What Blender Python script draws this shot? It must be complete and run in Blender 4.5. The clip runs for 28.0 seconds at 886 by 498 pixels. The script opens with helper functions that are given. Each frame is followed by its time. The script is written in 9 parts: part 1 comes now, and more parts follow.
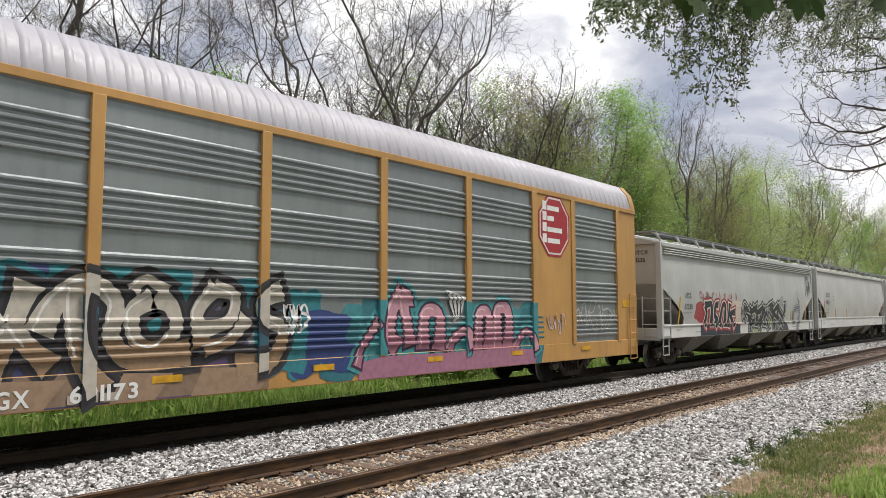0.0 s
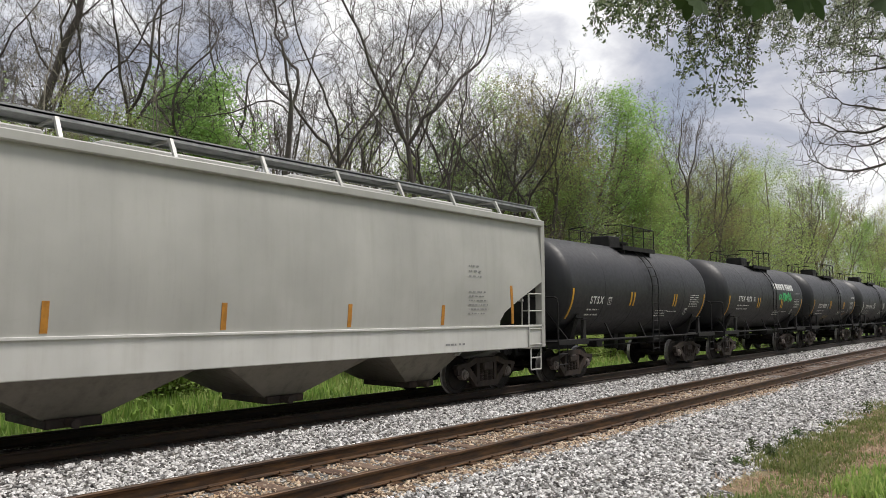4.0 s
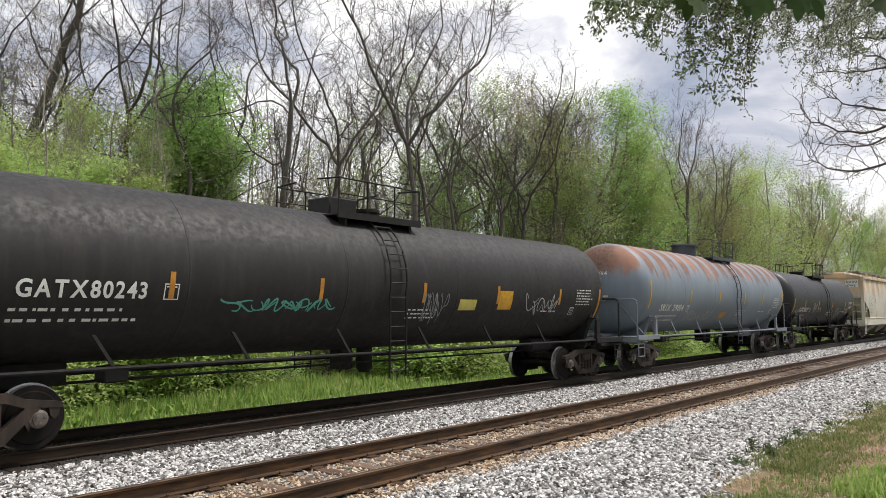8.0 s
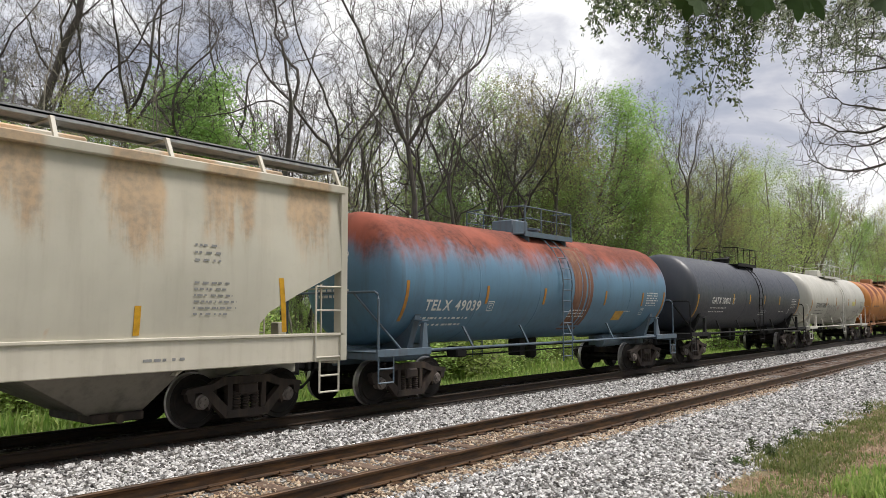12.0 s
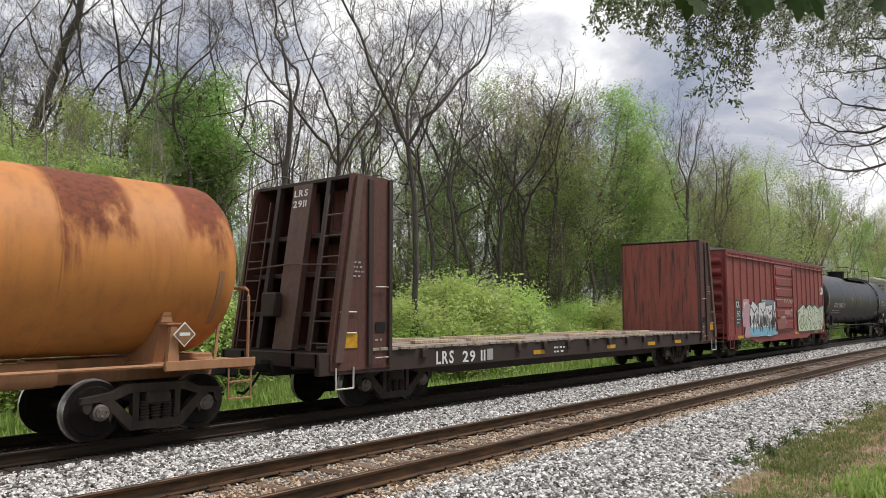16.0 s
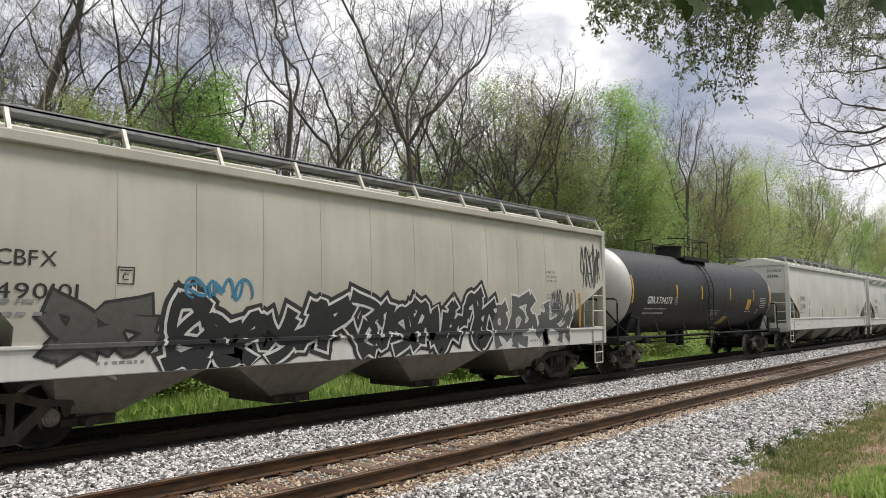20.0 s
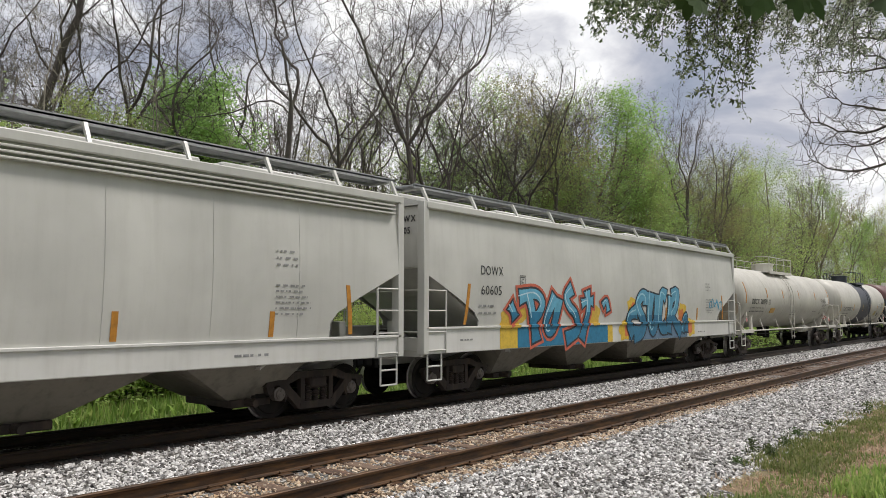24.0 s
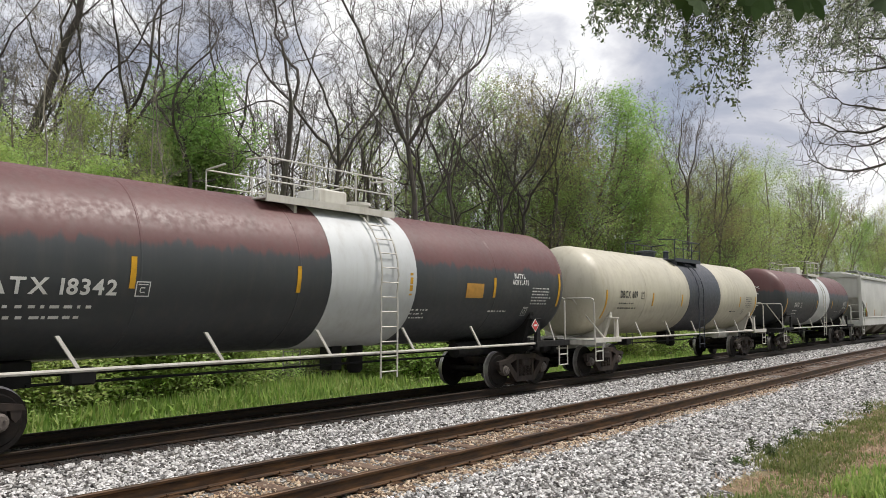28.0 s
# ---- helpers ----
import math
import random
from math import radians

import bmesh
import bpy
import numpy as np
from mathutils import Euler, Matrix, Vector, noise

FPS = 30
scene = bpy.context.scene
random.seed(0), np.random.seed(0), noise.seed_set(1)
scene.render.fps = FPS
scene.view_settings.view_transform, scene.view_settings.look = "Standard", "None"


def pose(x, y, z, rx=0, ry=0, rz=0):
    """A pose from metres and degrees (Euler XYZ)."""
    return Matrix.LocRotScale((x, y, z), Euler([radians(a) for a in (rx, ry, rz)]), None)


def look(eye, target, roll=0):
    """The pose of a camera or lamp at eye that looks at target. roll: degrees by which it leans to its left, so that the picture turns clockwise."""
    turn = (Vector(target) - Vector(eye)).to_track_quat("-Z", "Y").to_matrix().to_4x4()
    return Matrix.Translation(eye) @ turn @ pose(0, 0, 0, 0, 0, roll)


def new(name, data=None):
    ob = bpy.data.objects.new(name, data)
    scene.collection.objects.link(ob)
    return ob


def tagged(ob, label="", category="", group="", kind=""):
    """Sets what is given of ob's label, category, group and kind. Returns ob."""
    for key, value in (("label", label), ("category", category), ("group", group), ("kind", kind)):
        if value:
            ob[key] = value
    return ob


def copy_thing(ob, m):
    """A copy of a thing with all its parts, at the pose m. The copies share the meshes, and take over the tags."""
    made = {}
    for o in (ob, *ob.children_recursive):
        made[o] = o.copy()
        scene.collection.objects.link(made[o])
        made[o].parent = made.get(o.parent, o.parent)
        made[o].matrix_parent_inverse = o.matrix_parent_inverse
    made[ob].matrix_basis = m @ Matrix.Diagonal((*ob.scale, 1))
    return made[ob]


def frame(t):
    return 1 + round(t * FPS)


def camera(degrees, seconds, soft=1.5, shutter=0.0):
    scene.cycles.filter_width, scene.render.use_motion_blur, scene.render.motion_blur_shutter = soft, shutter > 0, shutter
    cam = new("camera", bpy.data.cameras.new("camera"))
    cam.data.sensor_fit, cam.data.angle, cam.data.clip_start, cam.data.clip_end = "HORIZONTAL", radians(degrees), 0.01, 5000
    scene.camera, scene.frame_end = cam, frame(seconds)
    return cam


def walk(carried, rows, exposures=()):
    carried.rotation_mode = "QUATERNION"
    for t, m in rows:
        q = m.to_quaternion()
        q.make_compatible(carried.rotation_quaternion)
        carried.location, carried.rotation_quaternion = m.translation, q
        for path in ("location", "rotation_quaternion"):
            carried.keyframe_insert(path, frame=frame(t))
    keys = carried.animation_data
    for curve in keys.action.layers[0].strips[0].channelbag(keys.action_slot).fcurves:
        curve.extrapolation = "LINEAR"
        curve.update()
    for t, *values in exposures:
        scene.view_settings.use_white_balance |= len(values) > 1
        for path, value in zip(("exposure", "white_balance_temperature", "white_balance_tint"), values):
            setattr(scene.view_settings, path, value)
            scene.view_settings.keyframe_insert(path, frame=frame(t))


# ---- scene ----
# One straight double-track line along x. Rail heads lie at z = 0; the near track's centre is y = 7.47, the far one's y = 12.2.
cam = camera(61.15, 28.0, soft=0.65)
EYE = (0.0, 0.0, 1.95)
AIM = (EYE[0] + math.cos(radians(39.71)) * math.cos(radians(4.8)), EYE[1] + math.sin(radians(39.71)) * math.cos(radians(4.8)), EYE[2] + math.sin(radians(4.8)))
walk(cam, [(0.0, look(EYE, AIM)), (28.0, look(EYE, AIM))], exposures=[(0.0, 0.20), (1.2, 0.18), (3.0, -0.06), (5.0, 0.22), (7.0, 0.28), (10.5, 0.28), (12.0, 0.12), (15.0, 0.03), (16.5, 0.14), (18.5, 0.34), (20.0, 0.14), (22.0, 0.06), (25.0, -0.01), (27.0, 0.04), (28.0, 0.11)])

NEAR_Y, FAR_Y, GAUGE = 7.47, 12.2, 1.505


def travelled(t):
    """Metres that the train has gone at t seconds."""
    return 17.15 * t - 0.017 * t * t + 0.8 * max(0.0, t - 27.5)


# ---- sky and sun ----
SUN_ELEVATION, SUN_AZIMUTH = 58.0, -38.0  # degrees; azimuth from +x towards +y

world = bpy.data.worlds.new("sky")
scene.world = world
world.use_nodes = True
wn, wl = world.node_tree.nodes, world.node_tree.links
wn.clear()
w_out = wn.new("ShaderNodeOutputWorld")
w_sky = wn.new("ShaderNodeTexSky")
w_sky.sky_type, w_sky.sun_disc = "NISHITA", False
w_sky.sun_elevation, w_sky.sun_rotation = radians(SUN_ELEVATION), radians(90 - SUN_AZIMUTH)
w_blue = wn.new("ShaderNodeBackground")
w_blue.inputs["Strength"].default_value = 0.12
w_cloud = wn.new("ShaderNodeBackground")
w_cloud.inputs["Strength"].default_value = 1.0
w_mix = wn.new("ShaderNodeMixShader")
w_co = wn.new("ShaderNodeTexCoord")
w_map = wn.new("ShaderNodeMapping")
w_map.inputs["Scale"].default_value = (1.0, 1.0, 2.6)
w_map.inputs["Location"].default_value = (0.35, 0.1, 0.2)
w_big = wn.new("ShaderNodeTexNoise")
w_big.inputs["Scale"].default_value, w_big.inputs["Detail"].default_value = 3.3, 8.0
w_big.inputs["Roughness"].default_value = 0.55
w_big.inputs["Distortion"].default_value = 0.35
w_ramp = wn.new("ShaderNodeValToRGB")
for pos, col in ((0.30, (0.33, 0.35, 0.42)), (0.42, (0.505, 0.52, 0.595)), (0.51, (0.735, 0.742, 0.79)), (0.61, (1.12, 1.12, 1.12))):
    e = w_ramp.color_ramp.elements[0] if pos == 0.30 else w_ramp.color_ramp.elements[1] if pos == 0.66 else w_ramp.color_ramp.elements.new(pos)
    e.position, e.color = pos, (*col, 1)
w_gap = wn.new("ShaderNodeMapRange")
w_gap.inputs["From Min"].default_value, w_gap.inputs["From Max"].default_value = 0.36, 0.5
w_gap.inputs["To Min"].default_value, w_gap.inputs["To Max"].default_value = 0.80, 1.0
wl.new(w_co.outputs["Generated"], w_map.inputs["Vector"])
wl.new(w_map.outputs["Vector"], w_big.inputs["Vector"])
w_dot = wn.new("ShaderNodeVectorMath")
w_dot.operation = "DOT_PRODUCT"
w_dot.inputs[1].default_value = (-0.64, 0.77, 0.0)
w_tilt = wn.new("ShaderNodeMath")
w_tilt.operation = "MULTIPLY_ADD"
w_tilt.inputs[1].default_value = 0.12
wl.new(w_co.outputs["Generated"], w_dot.inputs[0])
wl.new(w_dot.outputs["Value"], w_tilt.inputs[0])
wl.new(w_big.outputs["Fac"], w_tilt.inputs[2])
wl.new(w_tilt.outputs["Value"], w_ramp.inputs["Fac"])
wl.new(w_big.outputs["Fac"], w_gap.inputs["Value"])
wl.new(w_sky.outputs["Color"], w_blue.inputs["Color"])
wl.new(w_ramp.outputs["Color"], w_cloud.inputs["Color"])
wl.new(w_gap.outputs["Result"], w_mix.inputs["Fac"])
wl.new(w_blue.outputs["Background"], w_mix.inputs[1])
wl.new(w_cloud.outputs["Background"], w_mix.inputs[2])
wl.new(w_mix.outputs["Shader"], w_out.inputs["Surface"])

sun = new("sun", bpy.data.lights.new("sun", "SUN"))
sun.data.energy, sun.data.angle, sun.data.color = 3.4, radians(16), (1.0, 0.945, 0.885)
_e, _a = radians(SUN_ELEVATION), radians(SUN_AZIMUTH)
sun.matrix_world = look((60 * math.cos(_e) * math.cos(_a), 60 * math.cos(_e) * math.sin(_a), 60 * math.sin(_e)), (0, 0, 0))


# ---- materials ----
def material(name, rough=0.6, metal=0.0):
    m = bpy.data.materials.new(name)
    m.use_nodes = True
    b = m.node_tree.nodes["Principled BSDF"]
    b.inputs["Roughness"].default_value, b.inputs["Metallic"].default_value = rough, metal
    return m, m.node_tree.nodes, m.node_tree.links, b


def rgb(c):
    return (c[0], c[1], c[2], 1.0)


def noise_of(n, l, vec, scale, detail=4.0, rough=0.55, distort=0.0):
    x = n.new("ShaderNodeTexNoise")
    x.inputs["Scale"].default_value, x.inputs["Detail"].default_value = scale, detail
    x.inputs["Roughness"].default_value, x.inputs["Distortion"].default_value = rough, distort
    if vec is not None:
        l.new(vec, x.inputs["Vector"])
    return x.outputs["Fac"]


def step_of(n, l, value, lo, hi, to_lo=0.0, to_hi=1.0):
    x = n.new("ShaderNodeMapRange")
    x.interpolation_type = "SMOOTHSTEP"
    for k, v in (("From Min", lo), ("From Max", hi), ("To Min", to_lo), ("To Max", to_hi)):
        x.inputs[k].default_value = v
    l.new(value, x.inputs["Value"])
    return x.outputs["Result"]


def math_of(n, l, op, a, b):
    x = n.new("ShaderNodeMath")
    x.operation = op
    for i, v in enumerate((a, b)):
        if isinstance(v, (int, float)):
            x.inputs[i].default_value = v
        else:
            l.new(v, x.inputs[i])
    return x.outputs[0]


def blend_of(n, l, fac, a, b, kind="MIX"):
    x = n.new("ShaderNodeMix")
    x.data_type, x.blend_type = "RGBA", kind
    for k, v in ((0, fac), (6, a), (7, b)):
        if isinstance(v, (int, float)):
            x.inputs[k].default_value = v
        elif isinstance(v, tuple):
            x.inputs[k].default_value = rgb(v)
        else:
            l.new(v, x.inputs[k])
    return x.outputs[2]


def stretched(n, l, vec, scale):
    x = n.new("ShaderNodeMapping")
    x.inputs["Scale"].default_value = scale
    l.new(vec, x.inputs["Vector"])
    return x.outputs["Vector"]


def bump_of(n, l, b, height, strength=0.3, distance=0.01):
    x = n.new("ShaderNodeBump")
    x.inputs["Strength"].default_value, x.inputs["Distance"].default_value = strength, distance
    l.new(height, x.inputs["Height"])
    l.new(x.outputs["Normal"], b.inputs["Normal"])


def paint(name, col, rough=0.45, grime=0.35, grime_col=(0.10, 0.085, 0.07), rust=0.0, rust_col=(0.22, 0.075, 0.03), rust_high=None, second=None, second_z=0.0, rust_mix=1.0, bump=0.07, metal=0.0, spec=0.5, streak=1.0, edge_noise=0.35, run_scale=1.6, stain=0.0, edge_soft=0.12, rust_bars=0.0):
    """Weathered vehicle paint: broad tone patches, rain streaks, road film and rust.
    rust_high: height over which rust has eaten the paint; second: another colour over the height second_z."""
    m, n, l, b = material(name, rough, metal)
    b.inputs["Specular IOR Level"].default_value = spec
    co = n.new("ShaderNodeTexCoord").outputs["Object"]
    sep = n.new("ShaderNodeSeparateXYZ")
    l.new(co, sep.inputs[0])
    broad = noise_of(n, l, co, 0.55, 3)
    fine = noise_of(n, l, co, 9.0, 6, 0.65)
    runs = noise_of(n, l, stretched(n, l, co, (3.2, 3.2, 0.28)), run_scale, 5, 0.6)
    c = tuple(col)
    if second:
        ragged = math_of(n, l, "ADD", sep.outputs["Z"], math_of(n, l, "MULTIPLY", math_of(n, l, "SUBTRACT", runs, 0.5), 0.5))
        c = blend_of(n, l, step_of(n, l, ragged, second_z - 0.07, second_z + 0.07), c, tuple(second))
    tone = blend_of(n, l, step_of(n, l, broad, 0.3, 0.7), c, (0.5, 0.5, 0.5), "MIX")
    tone_node = n.new("ShaderNodeHueSaturation")
    tone_node.inputs["Value"].default_value = 1.0
    l.new(step_of(n, l, broad, 0.25, 0.75, 0.86, 1.1), tone_node.inputs["Value"])
    if isinstance(c, tuple):
        tone_node.inputs["Color"].default_value = rgb(c)
    else:
        l.new(c, tone_node.inputs["Color"])
    n.remove(tone.node)
    c = tone_node.outputs["Color"]
    film = math_of(n, l, "MULTIPLY", step_of(n, l, runs, 0.42, 0.78), grime * streak)
    film = math_of(n, l, "ADD", film, math_of(n, l, "MULTIPLY", step_of(n, l, fine, 0.5, 0.8), grime * 0.45))
    c = blend_of(n, l, film, c, tuple(grime_col))
    if stain:
        thin = noise_of(n, l, stretched(n, l, co, (7.0, 7.0, 0.45)), 1.3, 4, 0.55, 0.3)
        c = blend_of(n, l, math_of(n, l, "MULTIPLY", step_of(n, l, thin, 0.56, 0.66), stain), c, (0.035, 0.022, 0.02))
    if rust > 0 or rust_high is not None:
        patch = noise_of(n, l, stretched(n, l, co, (1.0, 1.0, 0.55)), 1.1, 7, 0.62, 0.4)
        if rust_high is not None:
            ragged = math_of(n, l, "ADD", sep.outputs["Z"], math_of(n, l, "MULTIPLY", math_of(n, l, "SUBTRACT", runs, 0.5), edge_noise * 2.2))
            ragged = math_of(n, l, "ADD", ragged, math_of(n, l, "MULTIPLY", math_of(n, l, "SUBTRACT", patch, 0.5), edge_noise * 3.0))
            mask = step_of(n, l, ragged, rust_high - edge_soft, rust_high + edge_soft)
            if rust_bars:
                wave = math_of(n, l, "SINE", math_of(n, l, "MULTIPLY", sep.outputs["X"], 2 * math.pi / rust_bars), 0.0)
                wave = math_of(n, l, "ADD", wave, math_of(n, l, "MULTIPLY", math_of(n, l, "SUBTRACT", broad, 0.5), 2.5))
                mask = math_of(n, l, "MULTIPLY", mask, step_of(n, l, wave, -0.55, 0.05, 0.12, 1.0))
            if rust > 0:
                mask = math_of(n, l, "MAXIMUM", mask, step_of(n, l, patch, 0.78 - rust * 0.4, 0.86 - rust * 0.4))
        else:
            mask = step_of(n, l, patch, 0.78 - rust * 0.4, 0.88 - rust * 0.4)
        dark = tuple(x * 0.45 for x in rust_col)
        rc = blend_of(n, l, step_of(n, l, fine, 0.35, 0.7), tuple(rust_col), dark)
        rc = blend_of(n, l, step_of(n, l, broad, 0.45, 0.7), rc, tuple(min(1.0, x * 1.5) for x in rust_col))
        c = blend_of(n, l, math_of(n, l, "MULTIPLY", mask, rust_mix), c, rc)
        l.new(step_of(n, l, mask, 0, 1, rough, 0.9), b.inputs["Roughness"])
    else:
        l.new(step_of(n, l, fine, 0.3, 0.8, rough * 0.88, rough * 1.3), b.inputs["Roughness"])
    l.new(c, b.inputs["Base Color"])
    bump_of(n, l, b, math_of(n, l, "ADD", math_of(n, l, "MULTIPLY", broad, 6.0), fine), bump, 0.004)
    return m


def plain(name, col, rough=0.5, metal=0.0, vary=0.18):
    m, n, l, b = material(name, rough, metal)
    co = n.new("ShaderNodeTexCoord").outputs["Object"]
    f = noise_of(n, l, co, 7.0, 5, 0.6)
    d = tuple(x * (1 - vary * 2) for x in col)
    l.new(blend_of(n, l, step_of(n, l, f, 0.35, 0.75), tuple(col), d), b.inputs["Base Color"])
    return m


def leafage(name, cols, rough=0.6):
    m, n, l, b = material(name, rough)
    g = n.new("ShaderNodeNewGeometry")
    r = n.new("ShaderNodeValToRGB")
    r.color_ramp.interpolation = "LINEAR"
    while len(r.color_ramp.elements) < len(cols):
        r.color_ramp.elements.new(0.5)
    for i, c in enumerate(cols):
        r.color_ramp.elements[i].position = i / (len(cols) - 1)
        r.color_ramp.elements[i].color = rgb(c)
    l.new(g.outputs["Random Per Island"], r.inputs["Fac"])
    oi = n.new("ShaderNodeObjectInfo")
    hs = n.new("ShaderNodeHueSaturation")
    l.new(r.outputs["Color"], hs.inputs["Color"])
    l.new(step_of(n, l, oi.outputs["Random"], 0, 1, 0.8, 1.2), hs.inputs["Value"])
    l.new(step_of(n, l, oi.outputs["Random"], 0, 1, 0.485, 0.515), hs.inputs["Hue"])
    l.new(hs.outputs["Color"], b.inputs["Base Color"])
    tr = n.new("ShaderNodeBsdfTranslucent")
    l.new(hs.outputs["Color"], tr.inputs["Color"])
    mx = n.new("ShaderNodeMixShader")
    mx.inputs["Fac"].default_value = 0.58
    out = n["Material Output"]
    l.new(b.outputs[0], mx.inputs[1])
    l.new(tr.outputs[0], mx.inputs[2])
    l.new(mx.outputs[0], out.inputs["Surface"])
    return m


def bark(name, col):
    m, n, l, b = material(name, 0.9)
    co = n.new("ShaderNodeTexCoord").outputs["Object"]
    v = stretched(n, l, co, (9, 9, 1.4))
    f = noise_of(n, l, v, 2.2, 6, 0.7)
    g = noise_of(n, l, co, 0.7, 3)
    c = blend_of(n, l, step_of(n, l, f, 0.35, 0.7), tuple(x * 0.5 for x in col), tuple(col))
    c = blend_of(n, l, step_of(n, l, g, 0.5, 0.75, 0, 0.5), c, (0.12, 0.13, 0.08))
    l.new(c, b.inputs["Base Color"])
    bump_of(n, l, b, f, 0.6, 0.03)
    return m


def stone_mix(name, cols):
    m, n, l, b = material(name, 0.9)
    g = n.new("ShaderNodeNewGeometry")
    r = n.new("ShaderNodeValToRGB")
    while len(r.color_ramp.elements) < len(cols):
        r.color_ramp.elements.new(0.5)
    for i, c in enumerate(cols):
        r.color_ramp.elements[i].position = i / (len(cols) - 1)
        r.color_ramp.elements[i].color = rgb(c)
    l.new(g.outputs["Random Per Island"], r.inputs["Fac"])
    co = n.new("ShaderNodeTexCoord").outputs["Object"]
    f = noise_of(n, l, co, 60.0, 4, 0.7)
    l.new(blend_of(n, l, step_of(n, l, f, 0.4, 0.75, 0, 0.55), r.outputs["Color"], (0.10, 0.09, 0.08)), b.inputs["Base Color"])
    bump_of(n, l, b, f, 0.4, 0.006)
    return m


def bed_material():
    """Packed stone far off and under the loose stones."""
    m, n, l, b = material("ballast_bed", 0.95)
    co = n.new("ShaderNodeTexCoord").outputs["Object"]
    v = n.new("ShaderNodeTexVoronoi")
    v.inputs["Scale"].default_value = 21.0
    l.new(co, v.inputs["Vector"])
    s = n.new("ShaderNodeSeparateColor")
    l.new(v.outputs["Color"], s.inputs[0])
    r = n.new("ShaderNodeValToRGB")
    for i, (p, c) in enumerate(((0.0, (0.06, 0.055, 0.05)), (0.5, (0.26, 0.25, 0.235)), (1.0, (0.58, 0.56, 0.54)))):
        e = r.color_ramp.elements[i] if i < 2 else r.color_ramp.elements.new(1.0)
        e.position, e.color = p, rgb(c)
    l.new(s.outputs[0], r.inputs["Fac"])
    edge = step_of(n, l, v.outputs["Distance"], 0.25, 0.75)
    c = blend_of(n, l, edge, r.outputs["Color"], (0.05, 0.045, 0.04))
    big = noise_of(n, l, co, 0.9, 4)
    c = blend_of(n, l, step_of(n, l, big, 0.5, 0.75, 0, 0.35), c, (0.20, 0.15, 0.10))
    l.new(c, b.inputs["Base Color"])
    bump_of(n, l, b, v.outputs["Distance"], 0.9, 0.03)
    return m


def meadow_material():
    """Green ground with a strip of flattened dry grass and bare soil beside the near ballast."""
    m, n, l, b = material("meadow", 0.95)
    co = n.new("ShaderNodeTexCoord").outputs["Object"]
    sep = n.new("ShaderNodeSeparateXYZ")
    l.new(co, sep.inputs[0])
    a = noise_of(n, l, co, 0.35, 5)
    f = noise_of(n, l, co, 6.0, 6, 0.7)
    g = noise_of(n, l, co, 1.6, 5, 0.6)
    c = blend_of(n, l, step_of(n, l, f, 0.3, 0.7), (0.05, 0.08, 0.02), (0.12, 0.17, 0.045))
    c = blend_of(n, l, step_of(n, l, a, 0.52, 0.72, 0, 0.8), c, (0.20, 0.15, 0.085))
    soil = blend_of(n, l, step_of(n, l, f, 0.35, 0.7), (0.13, 0.085, 0.05), (0.30, 0.21, 0.13))
    wavy = math_of(n, l, "ADD", sep.outputs["Y"], math_of(n, l, "MULTIPLY", math_of(n, l, "SUBTRACT", g, 0.5), 2.2))
    strip = math_of(n, l, "MULTIPLY", step_of(n, l, wavy, 0.4, 1.6), step_of(n, l, wavy, 3.9, 3.3))
    c = blend_of(n, l, strip, c, soil)
    l.new(c, b.inputs["Base Color"])
    bump_of(n, l, b, f, 0.8, 0.05)
    return m


def rail_material(name="rail_steel", dim=1.0):
    m, n, l, b = material(name, 0.55, 0.35)
    co = n.new("ShaderNodeTexCoord").outputs["Object"]
    f = noise_of(n, l, stretched(n, l, co, (1.2, 10, 10)), 2.0, 6, 0.65)
    g = noise_of(n, l, co, 40.0, 4, 0.6)
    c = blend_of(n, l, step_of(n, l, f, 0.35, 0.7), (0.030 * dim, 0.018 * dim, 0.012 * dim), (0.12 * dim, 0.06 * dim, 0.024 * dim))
    c = blend_of(n, l, step_of(n, l, g, 0.55, 0.8, 0, 0.5), c, (0.05, 0.04, 0.035))
    l.new(c, b.inputs["Base Color"])
    bump_of(n, l, b, g, 0.3, 0.003)
    return m


def tie_material(name="tie_wood", dim=1.0):
    m, n, l, b = material(name, 0.92)
    co = n.new("ShaderNodeTexCoord").outputs["Object"]
    f = noise_of(n, l, stretched(n, l, co, (14, 1.1, 14)), 2.5, 6, 0.7)
    oi = n.new("ShaderNodeObjectInfo")
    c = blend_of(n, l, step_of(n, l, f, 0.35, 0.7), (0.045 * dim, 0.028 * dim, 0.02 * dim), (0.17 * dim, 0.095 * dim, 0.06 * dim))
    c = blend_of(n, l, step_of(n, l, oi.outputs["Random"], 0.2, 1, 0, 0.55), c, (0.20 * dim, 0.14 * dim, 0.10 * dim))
    l.new(c, b.inputs["Base Color"])
    bump_of(n, l, b, f, 0.7, 0.012)
    return m


BED, MEADOW, RAIL, TIE = bed_material(), meadow_material(), rail_material(), tie_material()
# Dimmed copies for the far track: shade under the train as colour.
RAIL_SHADED, TIE_SHADED = rail_material("shaded_rail_steel", 0.35), tie_material("shaded_tie_wood", 0.25)
STONE = stone_mix("ballast_stone", [(0.05, 0.045, 0.042), (0.25, 0.24, 0.23), (0.54, 0.525, 0.51), (0.72, 0.70, 0.685), (0.90, 0.88, 0.87)])
STONE_TAN = stone_mix("ballast_stone_tan", [(0.14, 0.09, 0.055), (0.46, 0.34, 0.23), (0.66, 0.55, 0.42), (0.50, 0.33, 0.19)])
BARK = bark("bark_grey", (0.27, 0.225, 0.175))
BARK_DARK = bark("bark_dark", (0.115, 0.095, 0.085))
BARK_PALE = bark("bark_pale", (0.36, 0.32, 0.26))
